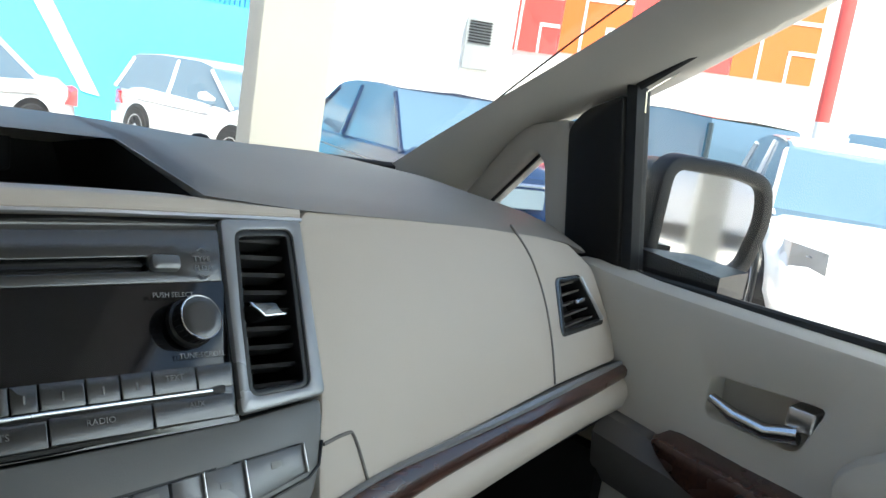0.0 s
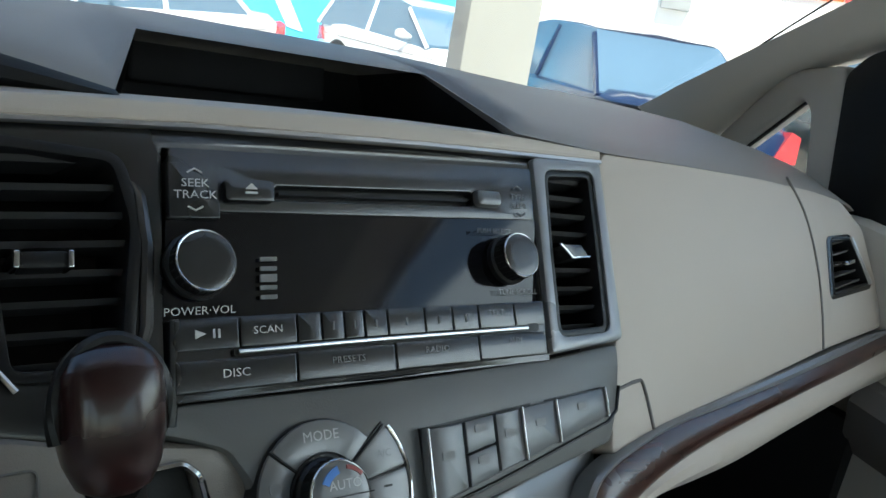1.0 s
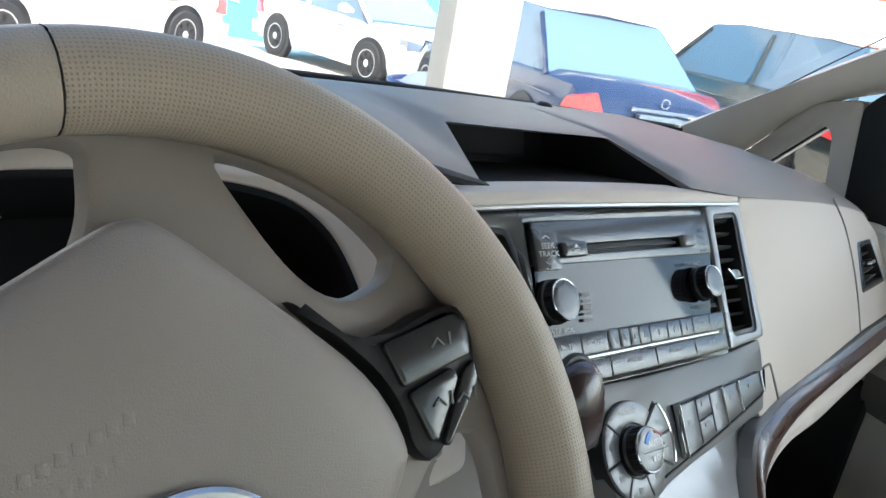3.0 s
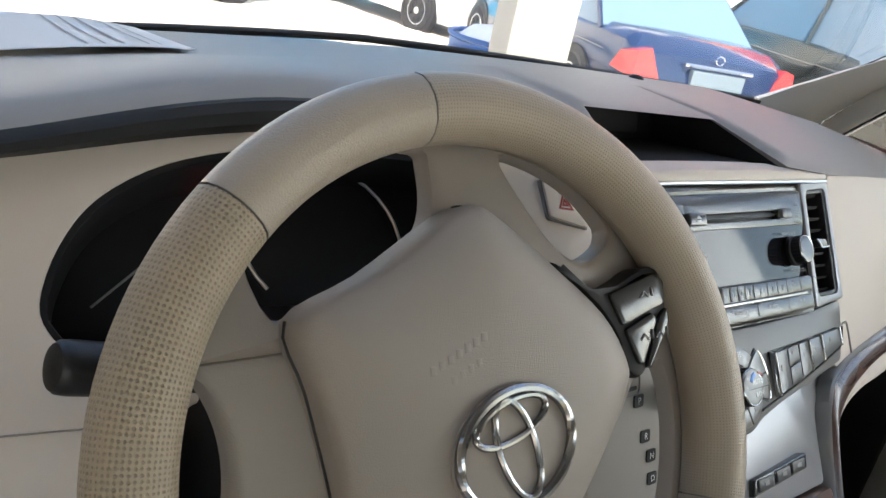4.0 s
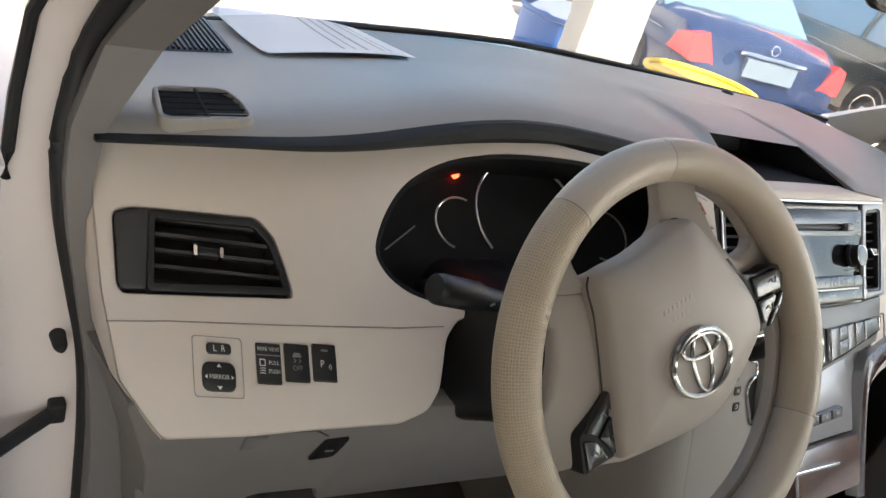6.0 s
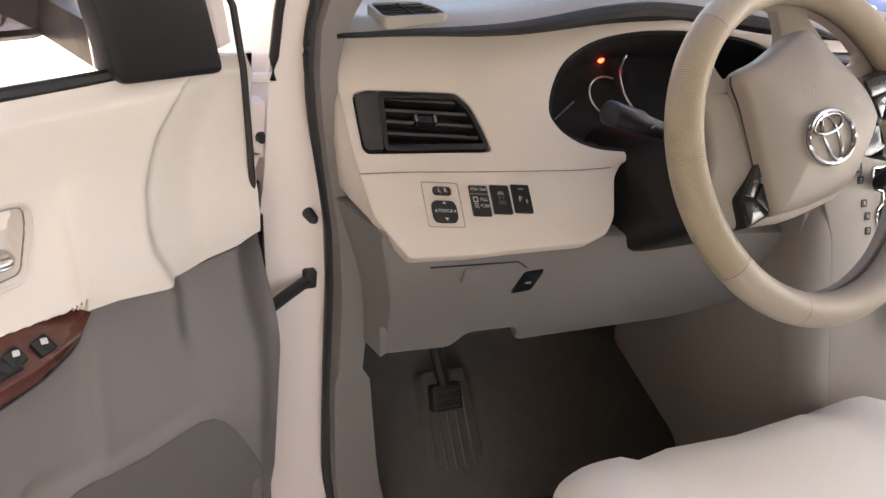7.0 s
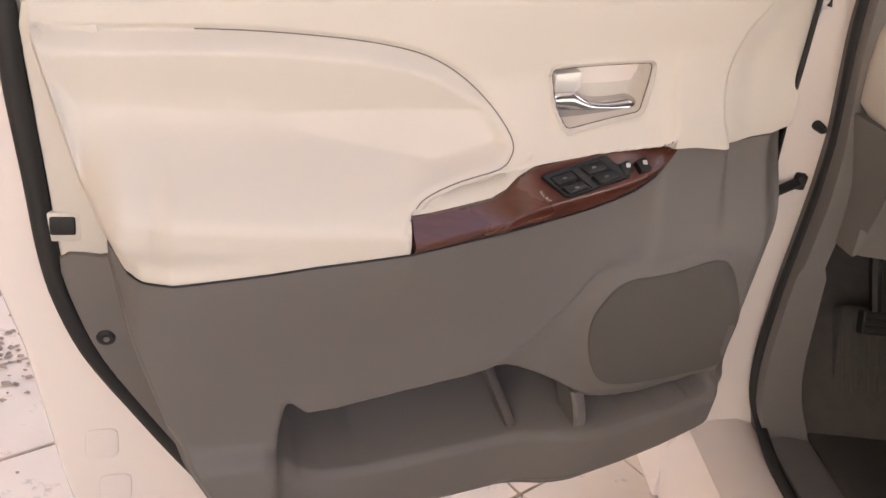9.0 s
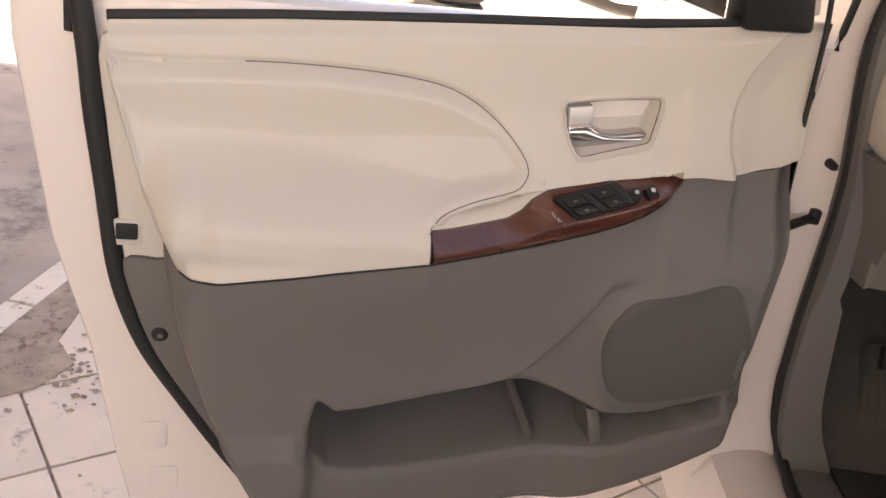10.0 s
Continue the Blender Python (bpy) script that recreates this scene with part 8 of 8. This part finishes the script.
M_BLUED = mat("blue_steel_drum_paint", (0.02, 0.10, 0.32), 0.45, 0, 0.2, 6, 0.2, 40)
M_YELL = mat("yellow_drum_paint", (0.75, 0.50, 0.03), 0.5, 0, 0.15, 6)
drum(2.42, 3.66, "blue steel drum filled with white rubbish", M_BLUED, M_BLUED, True, 0.84)
drum(2.55, 2.72, "blue steel drum with a yellow lid", M_BLUED, M_YELL, False, 0.80)

# beyond the open door
M_BRICK = mat("weathered_brown_timber", (0.30, 0.21, 0.14), 0.85, 0, 0.3, 6, 0.5, 80)
post = thing("gate_post", (-2.35, 5.6, 0), "weathered brown timber gate post", "post")
sub("timber", plate(rrect(-2.52, 5.6, 0.16, 0.16, 0.01), lambda u, v, w: Vector((u, v, w)), -0.1, 2.2, (), 0.01), M_BRICK, post)
sub("board", plate(rrect(-2.36, 5.62, 0.12, 0.10, 0.008), lambda u, v, w: Vector((u, v, w)), -0.1, 2.2, (), 0.008), M_CONC, post)
shell("wall_low", plate([(-9.0, 5.7), (-2.62, 5.7), (-2.62, 5.95), (-9.0, 5.95)], lambda u, v, w: Vector((u, v, w)), -0.1, 2.0), mat("ochre_rendered_wall", (0.50, 0.42, 0.30), 0.85, 0, 0.15, 2, 0.4, 60), "ochre rendered boundary wall", "wall")
tyres = thing("tyre_stack", (-1.35, 6.75, 0), "stack of old black tyres on the ground", "tyres")
for k, (dx, dy) in enumerate(((0, 0), (0.02, -0.01), (-0.03, 0.02))):
    sub("tyre", tube([Vector((-1.35 + dx + 0.24 * math.cos(2 * math.pi * i / 28), 6.75 + dy + 0.24 * math.sin(2 * math.pi * i / 28), 0.10 + slope(-1.35, 6.75) + 0.185 * k)) for i in range(28)], 0.095, 10, True), M_TYRE, tyres)
bm = bmesh.new()
rr = random.Random(11)
for k in range(60):
    a = Vector((-2.05 + rr.uniform(-0.25, 0.45), 6.5 + rr.uniform(-0.3, 0.3), 0.02 + rr.uniform(0, 0.05)))
    d = Vector((rr.uniform(-0.2, 0.2), rr.uniform(-0.15, 0.15), rr.uniform(0, 0.05)))
    s = Vector((0.008, 0.004, 0.006))
    v4 = [bm.verts.new(p) for p in (a, a + d, a + d + s, a + s)]
    bm.faces.new(v4)
    t4 = [bm.verts.new(p + Vector((0, 0, 0.012))) for p in (a, a + d, a + d + s, a + s)]
    bm.faces.new(t4)
    for q in range(4):
        bm.faces.new((v4[q], v4[(q + 1) % 4], t4[(q + 1) % 4], t4[q]))
tagged(part("twigs", bm, M_DIRT), "heap of dry twigs on the ground", "twigs", "", "stuff")

# floor tiles near the open door
M_TILE = mat("cream_floor_tile", (0.80, 0.67, 0.55), 0.55, 0, 0.16, 7, 0.3, 60, 0, ((0.36, 0.28, 0.22), 12.0, 0.57))
n_ = M_TILE.node_tree
info = n_.nodes.new("ShaderNodeObjectInfo")
hsv = n_.nodes.new("ShaderNodeHueSaturation")
mr = n_.nodes.new("ShaderNodeMapRange")
mr.inputs[3].default_value, mr.inputs[4].default_value = 0.90, 1.06
n_.links.new(info.outputs["Random"], mr.inputs[0])
n_.links.new(mr.outputs[0], hsv.inputs["Value"])
base_in = n_.nodes["Principled BSDF"].inputs["Base Color"]
src = base_in.links[0].from_socket
n_.links.new(src, hsv.inputs["Color"])
n_.links.new(hsv.outputs[0], base_in)
tile_floor = thing("pavement", (-1.2, 0.8, 0.0), "cream square floor tiles with dark joints", "pavement", "", "structure")
bm = plate(rrect(0, 0, 0.293, 0.293, 0.004, 2), lambda u, v, w: Vector((u, v, w)), -0.015, 0.0, (), 0.0015)
bmesh.ops.recalc_face_normals(bm, faces=bm.faces)
tile_me = bpy.data.meshes.new("tile")
bm.to_mesh(tile_me)
bm.free()
tile_me.materials.append(M_TILE)
ta = radians(36)
rt = random.Random(3)
tile_inv = tile_floor.matrix_world.inverted()
for i in range(-8, 9):
    for j in range(-8, 9):
        x = -1.35 + 0.30 * (i * math.cos(ta) - j * math.sin(ta))
        y = 1.05 + 0.30 * (i * math.sin(ta) + j * math.cos(ta))
        if (x + 2.20 - 0.13 * (y - 1.0)) > -0.06 and x < -0.2 and 0.1 < y < 2.6:
            t = new("tile", tile_me)
            t.parent = tile_floor
            t.matrix_parent_inverse = tile_inv
            t.location = (x, y, 0.002 + rt.uniform(-0.0015, 0.0015))
            t.rotation_euler = (rt.uniform(-0.004, 0.004), rt.uniform(-0.004, 0.004), ta)
shell("tile_bed", plate([(-2.36, -0.2), (0.1, -0.2), (0.1, 2.9), (-1.99, 2.9)], lambda u, v, w: Vector((u, v, w)), -0.02, -0.005), M_DIRT, "brown mortar bed between the floor tiles", "ground")
